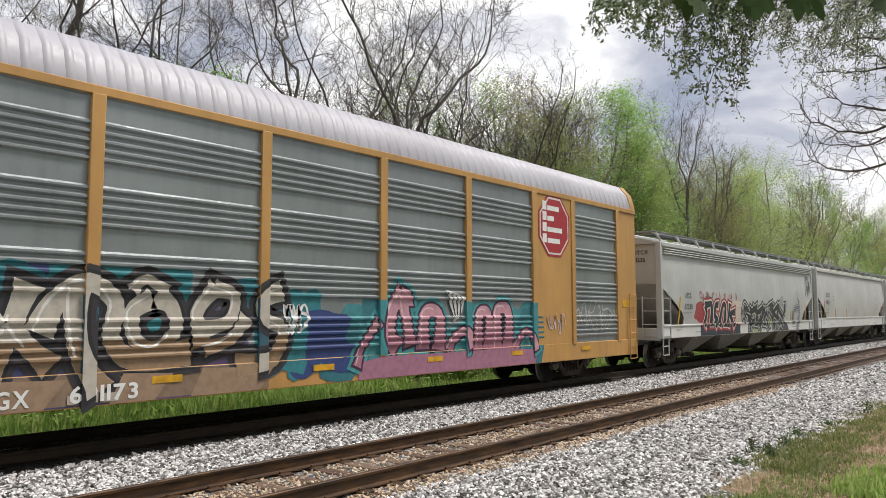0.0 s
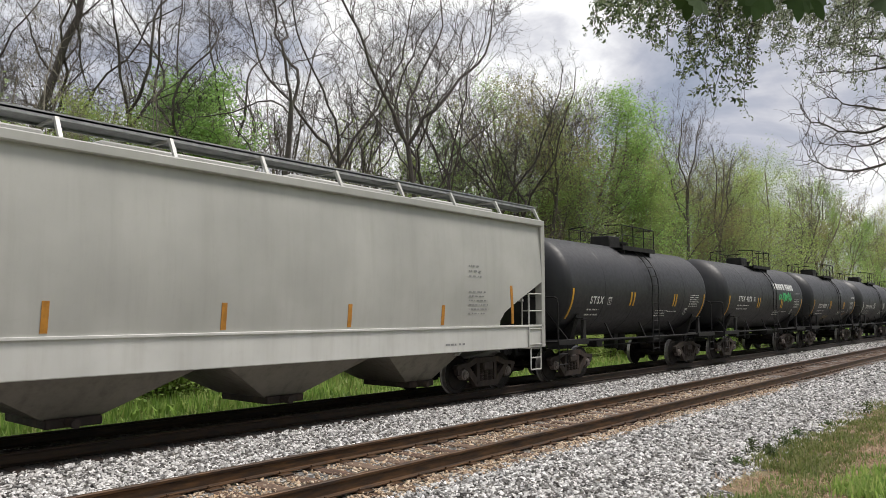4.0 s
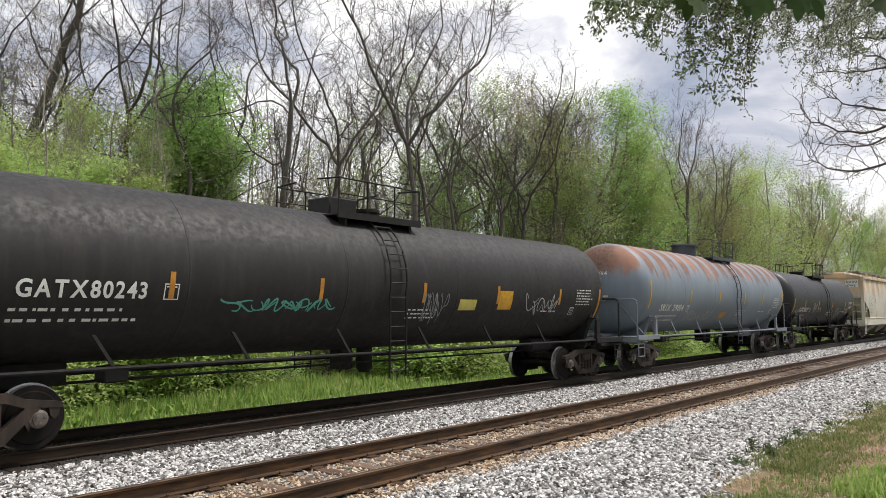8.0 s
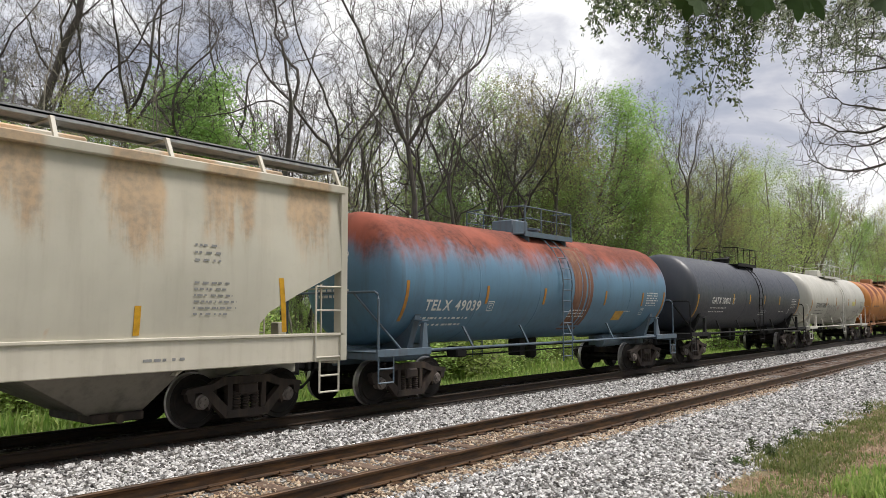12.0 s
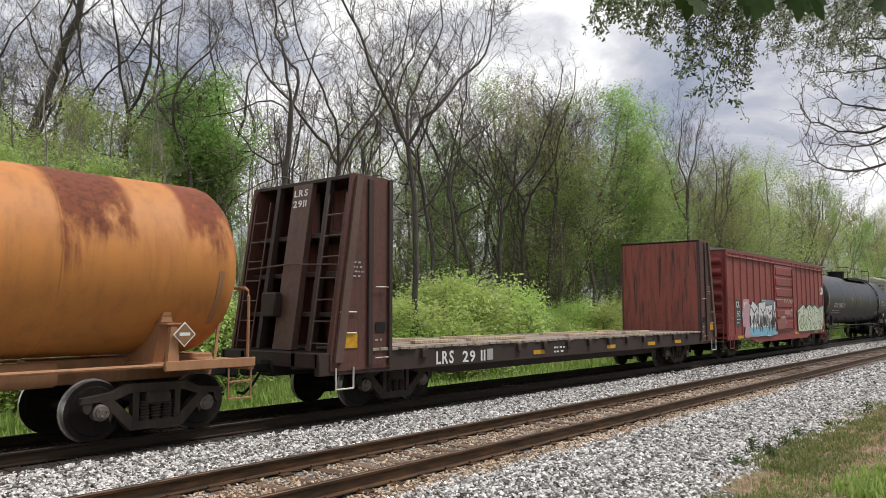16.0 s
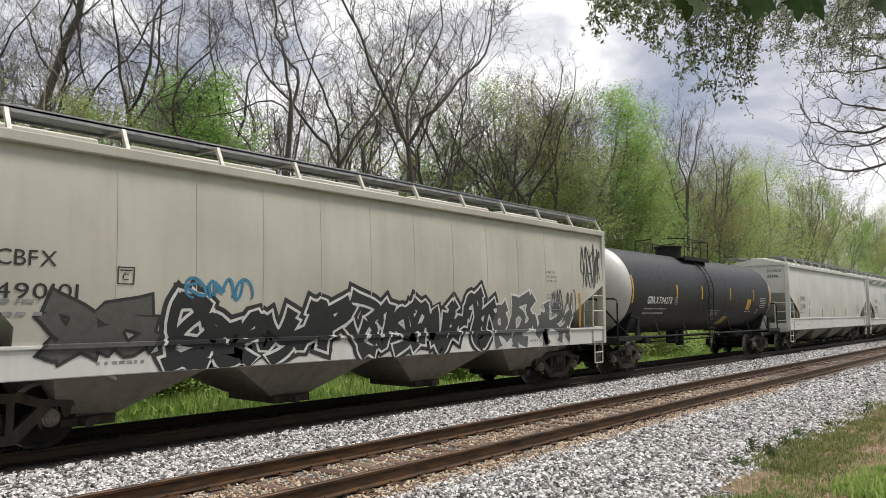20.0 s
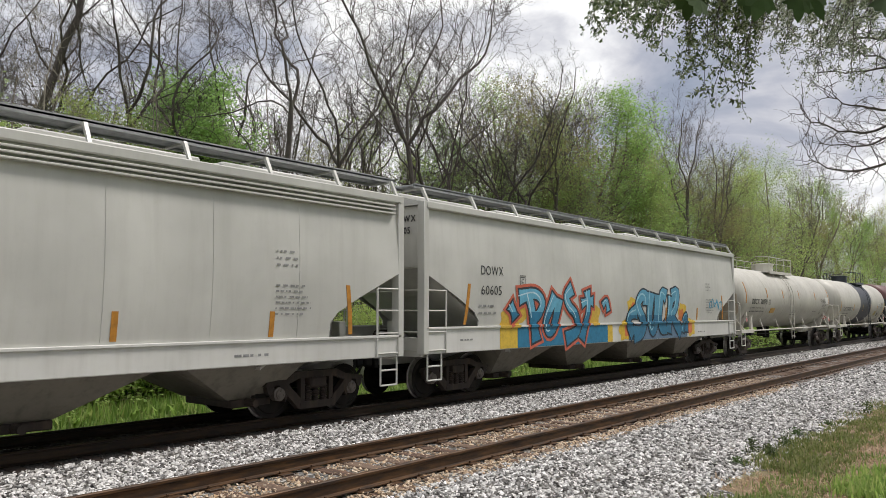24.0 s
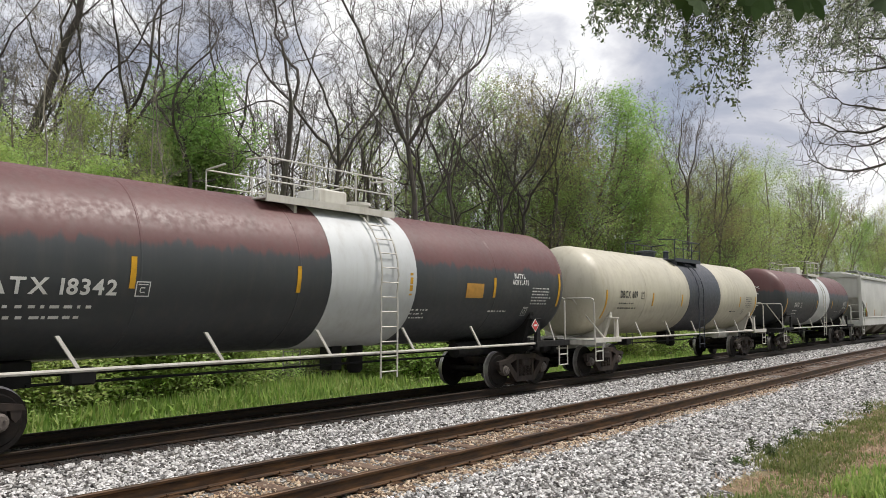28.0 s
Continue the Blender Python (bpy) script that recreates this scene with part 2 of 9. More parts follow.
LEAF = leafage("leaf_green", [(0.22, 0.34, 0.095), (0.32, 0.46, 0.135), (0.42, 0.56, 0.19)])
LEAF_LIGHT = leafage("leaf_spring", [(0.31, 0.44, 0.13), (0.42, 0.55, 0.17), (0.52, 0.62, 0.24)])
LEAF_FRESH = leafage("leaf_fresh", [(0.40, 0.54, 0.15), (0.51, 0.65, 0.21), (0.60, 0.70, 0.29)])
LEAF_DARK = leafage("leaf_dark", [(0.05, 0.075, 0.025), (0.085, 0.125, 0.04), (0.14, 0.18, 0.08)])
LEAF_BUD = leafage("leaf_bud", [(0.30, 0.29, 0.12), (0.36, 0.38, 0.14), (0.38, 0.30, 0.15)])
GRASS_DULL = leafage("dull_grass_blade", [(0.12, 0.17, 0.045), (0.19, 0.25, 0.07), (0.27, 0.31, 0.11), (0.34, 0.33, 0.16)])
GRASS = leafage("grass_blade", [(0.17, 0.27, 0.06), (0.26, 0.38, 0.09), (0.35, 0.45, 0.13), (0.40, 0.43, 0.16)])
STRAW = leafage("dry_grass", [(0.46, 0.33, 0.20), (0.62, 0.47, 0.31), (0.72, 0.58, 0.42), (0.31, 0.22, 0.13)])
LEAF_PALE = leafage("leaf_pale_underside", [(0.06, 0.08, 0.04), (0.16, 0.19, 0.10), (0.34, 0.37, 0.26), (0.50, 0.52, 0.42)])
LEAF_HANG = leafage("leaf_hanging", [(0.035, 0.055, 0.022), (0.08, 0.115, 0.04), (0.15, 0.18, 0.08), (0.34, 0.37, 0.24)])
LEAF_NEAR = plain("leaf_near_green", (0.045, 0.08, 0.02), 0.95, 0, 0.25)
BARK_TWIG = bark("bark_twiggy", (0.19, 0.16, 0.135))


# ---- mesh tools ----
class Shape:
    """Gathers corners and faces of one part."""

    def __init__(self):
        self.v, self.f = [], []

    def add(self, verts, faces):
        k = len(self.v)
        self.v.extend([tuple(p) for p in verts])
        self.f.extend([tuple(i + k for i in q) for q in faces])
        return self

    def box(self, x0, x1, y0, y1, z0, z1, c=0.0):
        """A box, its edges cut back by c."""
        if c <= 0:
            p = [(x, y, z) for x in (x0, x1) for y in (y0, y1) for z in (z0, z1)]
            return self.add(p, [(0, 1, 3, 2), (4, 6, 7, 5), (0, 4, 5, 1), (2, 3, 7, 6), (0, 2, 6, 4), (1, 5, 7, 3)])
        p, ids = [], {}
        for i, x in enumerate((x0, x1)):
            for j, y in enumerate((y0, y1)):
                for k, z in enumerate((z0, z1)):
                    sx, sy, sz = (c if i == 0 else -c), (c if j == 0 else -c), (c if k == 0 else -c)
                    for a, q in (("x", (x, y + sy, z + sz)), ("y", (x + sx, y, z + sz)), ("z", (x + sx, y + sy, z))):
                        ids[a, i, j, k] = len(p)
                        p.append(q)
        f = []
        for s in (0, 1):
            o = (0, 1, 3, 2)
            quad = [(s, j, k) for j in (0, 1) for k in (0, 1)]
            q = [ids[("x", *quad[n])] for n in o]
            f.append(q if s == 0 else q[::-1])
            quad = [(i, s, k) for i in (0, 1) for k in (0, 1)]
            q = [ids[("y", *quad[n])] for n in o]
            f.append(q[::-1] if s == 0 else q)
            quad = [(i, j, s) for i in (0, 1) for j in (0, 1)]
            q = [ids[("z", *quad[n])] for n in o]
            f.append(q if s == 0 else q[::-1])
        for i in (0, 1):
            for j in (0, 1):
                q = [ids["x", i, j, 0], ids["y", i, j, 0], ids["y", i, j, 1], ids["x", i, j, 1]]
                f.append(q if (i + j) % 2 else q[::-1])
                q = [ids["x", i, 0, j], ids["z", i, 0, j], ids["z", i, 1, j], ids["x", i, 1, j]]
                f.append(q[::-1] if (i + j) % 2 else q)
                q = [ids["y", 0, i, j], ids["z", 0, i, j], ids["z", 1, i, j], ids["y", 1, i, j]]
                f.append(q if (i + j) % 2 else q[::-1])
                for k in (0, 1):
                    q = [ids["x", i, j, k], ids["y", i, j, k], ids["z", i, j, k]]
                    f.append(q if (i + j + k) % 2 == 0 else q[::-1])
        return self.add(p, f)

    def tube(self, path, r, sides=6, caps=True):
        """A round bar along a path; r is one radius, or one for each point."""
        pts = [Vector(p) for p in path]
        rr = list(r) if isinstance(r, (list, tuple)) else [r] * len(pts)
        k = len(self.v)
        for i, p in enumerate(pts):
            t = (pts[min(i + 1, len(pts) - 1)] - pts[max(i - 1, 0)]).normalized()
            a = t.cross(Vector((0, 0, 1)) if abs(t.z) < 0.9 else Vector((0, 1, 0))).normalized()
            b = t.cross(a)
            for s in range(sides):
                w = 2 * math.pi * s / sides
                self.v.append(tuple(p + (a * math.cos(w) + b * math.sin(w)) * rr[i]))
        for i in range(len(pts) - 1):
            for s in range(sides):
                s2 = (s + 1) % sides
                self.f.append((k + i * sides + s, k + i * sides + s2, k + (i + 1) * sides + s2, k + (i + 1) * sides + s))
        if caps:
            self.f.append(tuple(k + s for s in range(sides))[::-1])
            self.f.append(tuple(k + (len(pts) - 1) * sides + s for s in range(sides)))
        return self

    def prism(self, outline, axis, lo, hi):
        """A flat outline (two coordinates each) drawn out along an axis from lo to hi."""
        def put(a, b, w):
            return (w, a, b) if axis == "x" else (a, w, b) if axis == "y" else (a, b, w)
        m = len(outline)
        v = [put(a, b, lo) for a, b in outline] + [put(a, b, hi) for a, b in outline]
        f = [tuple(range(m))[::-1], tuple(range(m, 2 * m))] + [(i, (i + 1) % m, m + (i + 1) % m, m + i) for i in range(m)]
        return self.add(v, f)

    def lathe(self, profile, axis, centre, sides=24):
        """Turns (along, radius) pairs about an axis through centre."""
        k, m = len(self.v), len(profile)
        n = sides
        for u, r in profile:
            for s in range(n):
                w = 2 * math.pi * s / n
                a, b = r * math.cos(w), r * math.sin(w)
                q = (u, a, b) if axis == "x" else (b, u, a) if axis == "y" else (a, b, u)
                self.v.append((q[0] + centre[0], q[1] + centre[1], q[2] + centre[2]))
        for i in range(m - 1):
            for s in range(n):
                s2 = (s + 1) % n
                self.f.append((k + i * n + s, k + (i + 1) * n + s, k + (i + 1) * n + s2, k + i * n + s2))
        self.f.append(tuple(k + s for s in range(n)))
        self.f.append(tuple(k + (m - 1) * n + s for s in range(n))[::-1])
        return self

    def mesh(self, name, mat, smooth=40.0):
        me = bpy.data.meshes.new(name)
        me.from_pydata(self.v, [], self.f)
        bm = bmesh.new()
        bm.from_mesh(me)
        bmesh.ops.recalc_face_normals(bm, faces=bm.faces)
        bm.to_mesh(me)
        bm.free()
        if smooth:
            me.polygons.foreach_set("use_smooth", [True] * len(me.polygons))
            me.set_sharp_from_angle(angle=radians(smooth))
        me.materials.append(mat)
        return me


def part(name, shape, mat, parent, label="", smooth=40.0):
    me = shape.mesh(name, mat, smooth) if isinstance(shape, Shape) else shape
    ob = new(name, me)
    ob.parent = parent
    if label:
        tagged(ob, label)
    return ob


def quick_mesh(name, verts, faces, mats, smooth=False, slots=None):
    """A large mesh from arrays: faces all of one size."""
    verts, faces = np.asarray(verts, np.float32), np.asarray(faces, np.int32)
    me = bpy.data.meshes.new(name)
    nf, k = faces.shape
    me.vertices.add(len(verts))
    me.vertices.foreach_set("co", verts.ravel())
    me.loops.add(nf * k)
    me.loops.foreach_set("vertex_index", faces.ravel())
    me.polygons.add(nf)
    me.polygons.foreach_set("loop_start", np.arange(0, nf * k, k, dtype=np.int32))
    me.polygons.foreach_set("loop_total", np.full(nf, k, np.int32))
    me.polygons.foreach_set("use_smooth", np.full(nf, smooth, bool))
    for m in mats:
        me.materials.append(m)
    if slots is not None:
        me.polygons.foreach_set("material_index", np.asarray(slots, np.int32))
    me.update(calc_edges=True)
    return me


# ---- ground and track bed ----
GROUND = [(-2000, -0.6), (-60, -0.4), (-12, -0.15), (-2, -0.22), (2.0, -0.27), (3.6, -0.33), (4.4, -0.42), (6.0, -0.45), (14.5, -0.5), (16.2, -0.72), (18.5, -0.75), (24, -0.7), (45, -0.6), (90, -0.6), (2200, -0.6)]


def ground_height(y):
    return float(np.interp(y, [g[0] for g in GROUND], [g[1] for g in GROUND]))


def build_ground():
    xs = np.unique(np.concatenate([np.linspace(-2000, -60, 8), np.linspace(-30, 90, 161), np.linspace(120, 2200, 12)]))
    ys = np.unique(np.concatenate([[g[0] for g in GROUND], np.linspace(-6, 4.2, 24), np.linspace(15, 34, 40)]))
    rng = np.random.default_rng(4)
    gx, gy = np.meshgrid(xs, ys, indexing="ij")
    gz = np.interp(gy, [g[0] for g in GROUND], [g[1] for g in GROUND])
    rough = ((gy < 4.0) & (gy > -8)) | ((gy > 15.5) & (gy < 40))
    gz = gz + rough * rng.normal(0, 0.025, gz.shape)
    v = np.stack([gx, gy, gz], -1).reshape(-1, 3)
    nx, ny = len(xs), len(ys)
    i, j = np.meshgrid(np.arange(nx - 1), np.arange(ny - 1), indexing="ij")
    a = (i * ny + j).ravel()
    f = np.stack([a, a + ny, a + ny + 1, a + 1], -1)
    tagged(new("ground", quick_mesh("ground", v, f, [MEADOW], True)), "rough green and straw-coloured grass ground beside the railway", "ground", kind="structure")


BEDLINE = [(3.0, -0.42), (3.45, -0.325), (4.3, -0.30), (5.2, -0.26), (6.0, -0.22), (6.3, -0.21), (6.9, -0.222), (8.1, -0.222), (8.7, -0.21), (9.9, -0.245), (10.8, -0.225), (13.7, -0.22), (14.4, -0.25), (15.6, -0.70), (15.9, -0.85)]


def bed_height(y):
    return np.interp(y, [b[0] for b in BEDLINE], [b[1] for b in BEDLINE])


def build_bed():
    xs = np.unique(np.concatenate([np.linspace(-1200, -40, 10), np.linspace(-20, 80, 201), np.linspace(100, 1500, 12)]))
    ys = np.linspace(BEDLINE[0][0], BEDLINE[-1][0], 60)
    rng = np.random.default_rng(5)
    gx, gy = np.meshgrid(xs, ys, indexing="ij")
    gz = bed_height(gy) + rng.normal(0, 0.008, gx.shape)
    gy = gy + (gy < 4.2) * (0.18 * np.sin(gx * 1.3) + 0.12 * np.sin(gx * 3.1))
    gz[:, 0], gz[:, -1] = -0.9, -0.9
    v = np.stack([gx, gy, gz], -1).reshape(-1, 3)
    nx, ny = len(xs), len(ys)
    i, j = np.meshgrid(np.arange(nx - 1), np.arange(ny - 1), indexing="ij")
    a = (i * ny + j).ravel()
    f = np.stack([a, a + ny, a + ny + 1, a + 1], -1)
    tagged(new("ballast_bed", quick_mesh("ballast_bed", v, f, [BED], True)), "grey crushed-stone ballast bed under two tracks", "ballast", kind="structure")


def stones(name, count, x0, x1, y0, y1, r0, r1, mat, seed, lift=0.0, label="", fade=False):
    rng = np.random.default_rng(seed)
    if fade:
        x = x0 + (x1 - x0) * rng.random(count) ** 1.7
    else:
        x = rng.uniform(x0, x1, count)
    y = rng.uniform(y0, y1, count)
    r = rng.uniform(r0, r1, count) * (1 + 0.25 * rng.random(count))
    base = np.array([(1, 0, 0), (-1, 0, 0), (0, 1, 0), (0, -1, 0), (0, 0, 1), (0, 0, -1)], float)
    v = np.repeat(base[None], count, 0) * rng.uniform(0.6, 1.15, (count, 6, 1)) + rng.normal(0, 0.16, (count, 6, 3))
    q = rng.normal(size=(count, 4))
    q /= np.linalg.norm(q, axis=1)[:, None]
    w, a, b, c = q.T
    rot = np.stack([np.stack([1 - 2 * (b * b + c * c), 2 * (a * b - c * w), 2 * (a * c + b * w)], -1), np.stack([2 * (a * b + c * w), 1 - 2 * (a * a + c * c), 2 * (b * c - a * w)], -1), np.stack([2 * (a * c - b * w), 2 * (b * c + a * w), 1 - 2 * (a * a + b * b)], -1)], 1)
    v = np.einsum("nij,nkj->nki", rot, v) * r[:, None, None]
    v[:, :, 2] *= 0.8
    v += np.stack([x, y, bed_height(y) + lift + r * rng.uniform(-0.1, 0.5, count)], -1)[:, None]
    tri = np.array([(0, 2, 4), (2, 1, 4), (1, 3, 4), (3, 0, 4), (2, 0, 5), (1, 2, 5), (3, 1, 5), (0, 3, 5)])
    f = (tri[None] + 6 * np.arange(count)[:, None, None]).reshape(-1, 3)
    tagged(new(name, quick_mesh(name, v.reshape(-1, 3), f, [mat])), label or "loose grey crushed ballast stones beside the rails", "ballast", kind="stuff")


def rail_shape(x0, x1):
    h = [(-0.069, -0.188), (0.069, -0.188), (0.069, -0.176), (0.012, -0.158), (0.009, -0.05), (0.034, -0.038), (0.036, -0.008), (0.026, 0.0), (-0.026, 0.0), (-0.036, -0.008), (-0.034, -0.038), (-0.009, -0.05), (-0.012, -0.158), (-0.069, -0.176)]
    return Shape().prism(h, "x", x0, x1)


def build_track(yc, first, last, label, plates, steel, timber):
    track = tagged(new("railway_track"), label, "railway track")
    track.location = (0, yc, 0)
    for s in (-1, 1):
        me = rail_shape(-600, 900).mesh("rail", steel, 30)
        me.transform(Matrix.Translation((0, s * GAUGE / 2, 0)))
        part("rail", me, steel, track)
    wood = Shape().box(-0.115, 0.115, -1.3, 1.3, -0.36, -0.205, 0.012).mesh("tie", timber, 30)
    plate = Shape().box(-0.1, 0.1, -0.19, 0.19, -0.208, -0.186, 0.004).box(-0.07, -0.045, -0.1, -0.075, -0.19, -0.15, 0.004).box(0.045, 0.07, 0.075, 0.1, -0.19, -0.15, 0.004).mesh("tie_plate", steel, 30)
    rng = random.Random(int(yc * 10))
    for i in range(first, last):
        t = part("tie", wood, timber, track)
        t.matrix_local = pose(i * 0.54 + rng.uniform(-0.03, 0.03), rng.uniform(-0.05, 0.05), rng.uniform(-0.008, 0.008), 0, 0, rng.uniform(-1.6, 1.6))
        if plates and i < 60:
            for s in (-1, 1):
                p = part("tie_plate", plate, steel, track)
                p.matrix_local = pose(i * 0.54, s * GAUGE / 2, 0)
    return track


build_ground()
build_bed()
# The train's shade on the far bed, put into a near-black stone colour and strip.
SHADED_BED = stone_mix("shaded_ballast", [(0.012, 0.011, 0.010), (0.03, 0.027, 0.025), (0.055, 0.05, 0.046)])
tagged(new("oily_bed", Shape().box(-300, 600, 11.0, 13.3, -0.3, -0.212).mesh("oily_bed", SHADED_BED, 0)), "ballast between the far rails, the train's shade put into its colour", "ballast", kind="structure")
build_track(NEAR_Y, -8, 122, "near railway track with rusty rails on worn brown wooden ties", True, RAIL, TIE)
build_track(FAR_Y, -8, 70, "far railway track under the train, rails and ties darkened for its shade", False, RAIL_SHADED, TIE_SHADED)
stones("ballast_stones", 26000, -3, 24, 8.7, 11.05, 0.023, 0.043, STONE, 11, fade=True)
stones("ballast_stones", 34000, 0, 26, 3.55, 6.25, 0.021, 0.041, STONE, 12, fade=True)
stones("ballast_stones", 5200, 0, 24, 6.1, 6.62, 0.018, 0.034, STONE_TAN, 13, label="tan dusty ballast stones at the tie ends", fade=True)
stones("ballast_stones", 9500, -1, 26, 6.8, 8.15, 0.018, 0.034, STONE_TAN, 14, 0.0, "brown dusty ballast stones between the near rails", fade=True)
stones("ballast_stones", 8000, 22, 60, 8.7, 11.1, 0.032, 0.055, STONE, 15)
# Loose stones in the same near-black colour, standing for shade under the cars.
stones("ballast_stones", 9000, -2, 26, 11.0, 13.3, 0.02, 0.036, SHADED_BED, 17, 0.0, "ballast stones under the train, coloured black for its shade", fade=True)
stones("ballast_stones", 8500, 22, 60, 3.7, 6.3, 0.032, 0.055, STONE, 16)


# ---- trees ----
def tubes_to_arrays(lines):
    """Tapered branches as arrays of corners and quads. Each line: points, radii, sides."""
    vs, fs, k = [], [], 0
    for pts, rad, sides in lines:
        n = len(pts)
        t = np.gradient(pts, axis=0)
        t /= np.linalg.norm(t, axis=1)[:, None] + 1e-9
        ref = np.array([0.31, 0.17, 0.94]) if abs(t[0, 2]) < 0.8 else np.array([0.9, 0.38, 0.1])
        a = np.cross(t, ref)
        a /= np.linalg.norm(a, axis=1)[:, None] + 1e-9
        b = np.cross(t, a)
        w = np.arange(sides) * 2 * np.pi / sides
        ring = pts[:, None] + (a[:, None] * np.cos(w)[None, :, None] + b[:, None] * np.sin(w)[None, :, None]) * rad[:, None, None]
        vs.append(ring.reshape(-1, 3))
        i = np.arange(n - 1)[:, None] * sides
        s = np.arange(sides)[None]
        s2 = (s + 1) % sides
        fs.append(np.stack([i + s, i + s2, i + sides + s2, i + sides + s], -1).reshape(-1, 4) + k)
        k += n * sides
    return np.concatenate(vs), np.concatenate(fs)


def branch(rng, start, way, length, r, n, wander, lift):
    """A winding branch that keeps about its first direction."""
    way = np.array(way, float)
    pts, off, d = [np.array(start, float)], rng.normal(0, wander, 3), way
    for i in range(n):
        off = 0.7 * off + rng.normal(0, wander, 3)
        d = way + off + np.array([0, 0, lift * (i + 1)])
        d = d / np.linalg.norm(d)
        pts.append(pts[-1] + d * length / n)
    return np.array(pts), r * np.linspace(1.0, 0.30, n + 1)


def grow(seed, height, r0, limbs=10, first=0.35, spread=0.9, wander=0.14, fine=True, forks=1, reach=0.42, leaders=0, fork_at=0.45, many=(5, 8), twig=0.006):
    """Branches of a tree (stems first), the number of stems, and the tips of its twigs."""
    rng = np.random.default_rng(seed)
    lines, tips, stems = [], [], []
    n = 14
    for k in range(forks):
        tilt = rng.normal(0, 0.2 if forks > 1 else 0.05, 2)
        way = np.array([tilt[0], tilt[1], 1.0])
        start = (rng.normal(0, 0.12) * (forks > 1), rng.normal(0, 0.12) * (forks > 1), -0.15)
        full = height * rng.uniform(0.88, 1.0)
        cut = fork_at * rng.uniform(0.8, 1.2) if leaders else 1.0
        pts, rad = branch(rng, start, way / np.linalg.norm(way), full * cut, r0 * (1 if forks == 1 else 0.75), n, 0.10, 0.0)
        if leaders:
            rad = np.linspace(1.0, 0.74, n + 1) * r0
        rad = rad * (1 + 0.45 * np.exp(-np.arange(len(rad)) * 1.5))
        stems.append((pts, rad, 8))
        spans = [(pts, rad, first, 0.98, 0.0, cut)]
        az = rng.uniform(0, 6.3)
        for m in range(leaders):
            az += 2 * np.pi / leaders + rng.normal(0, 0.3)
            w = np.array([math.cos(az) * 0.33, math.sin(az) * 0.33, 1.0])
            lp, lr = branch(rng, pts[-1], w / np.linalg.norm(w), full * (1 - cut) * rng.uniform(0.85, 1.1), rad[-1] * rng.uniform(0.62, 0.85), n, wander, 0.0)
            stems.append((lp, lr, 7))
            spans.append((lp, lr, 0.08, 0.98, cut, 1.0 - cut))
        for pts, rad, lo, hi, base, part_of in spans:
            count = max(2, int(limbs * (hi - lo) * part_of / (1 - first) + 0.5))
            if leaders and base == 0.0:
                lo, count = max(lo, 0.55), 3
            for i in range(count):
                f = lo + (hi - lo) * (i + rng.random()) / count
                h = base + f * part_of
                j = min(int(f * n), n - 1)
                p = pts[j] + (pts[j + 1] - pts[j]) * (f * n - j)
                az2 = rng.uniform(0, 2 * np.pi)
                way = np.array([math.cos(az2) * spread, math.sin(az2) * spread, rng.uniform(0.35, 1.2)])
                ln = height * reach * (1.12 - 0.75 * h) * rng.uniform(0.7, 1.25)
                lp, lr = branch(rng, p, way / np.linalg.norm(way), ln, rad[j] * rng.uniform(0.30, 0.48), 10, wander * 1.5, 0.05)
                lines.append((lp, lr, 6))
                for m in range(rng.integers(6, 10)):
                    q = min(int(rng.uniform(0.15, 1.0) * 10), 9)
                    d = (lp[q + 1] - lp[q]) / np.linalg.norm(lp[q + 1] - lp[q])
                    way = d + rng.normal(0, 0.55, 3) + np.array([0, 0, 0.2])
                    sp, sr = branch(rng, lp[q + 1], way / np.linalg.norm(way), ln * rng.uniform(0.25, 0.5), max(lr[q] * 0.45, 0.009), 7, wander * 1.7, 0.05)
                    lines.append((sp, sr, 4))
                    tips.append(sp[-1])
                    if not fine:
                        continue
                    for o in range(rng.integers(*many)):
                        h2 = rng.integers(1, 8)
                        d = sp[h2] - sp[h2 - 1]
                        way = d / np.linalg.norm(d) + rng.normal(0, 0.55, 3) + np.array([0, 0, 0.15])
                        tp, tr_ = branch(rng, sp[h2], way / np.linalg.norm(way), ln * rng.uniform(0.12, 0.30), max(sr[h2] * 0.5, twig), 5, wander * 1.7, 0.03)
                        lines.append((tp, tr_, 3))
                        tips.append(tp[-1])
    return stems + lines, len(stems), np.array(tips)


def leaves(seed, centres, each, scatter, size, flat=0.6):
    rng = np.random.default_rng(seed)
    c = np.repeat(centres, each, 0) + rng.normal(0, scatter, (len(centres) * each, 3))
    n = len(c)
    u = rng.normal(size=(n, 3)) * np.array([1, 1, flat])
    u /= np.linalg.norm(u, axis=1)[:, None]
    w = np.cross(u, rng.normal(size=(n, 3)))
    w /= np.linalg.norm(w, axis=1)[:, None]
    s = rng.uniform(0.6, 1.3, (n, 1)) * size
    v = np.stack([c - u * s, c + w * s * 0.5, c + u * s, c - w * s * 0.5], 1).reshape(-1, 3)
    return v, np.arange(n * 4).reshape(-1, 4)


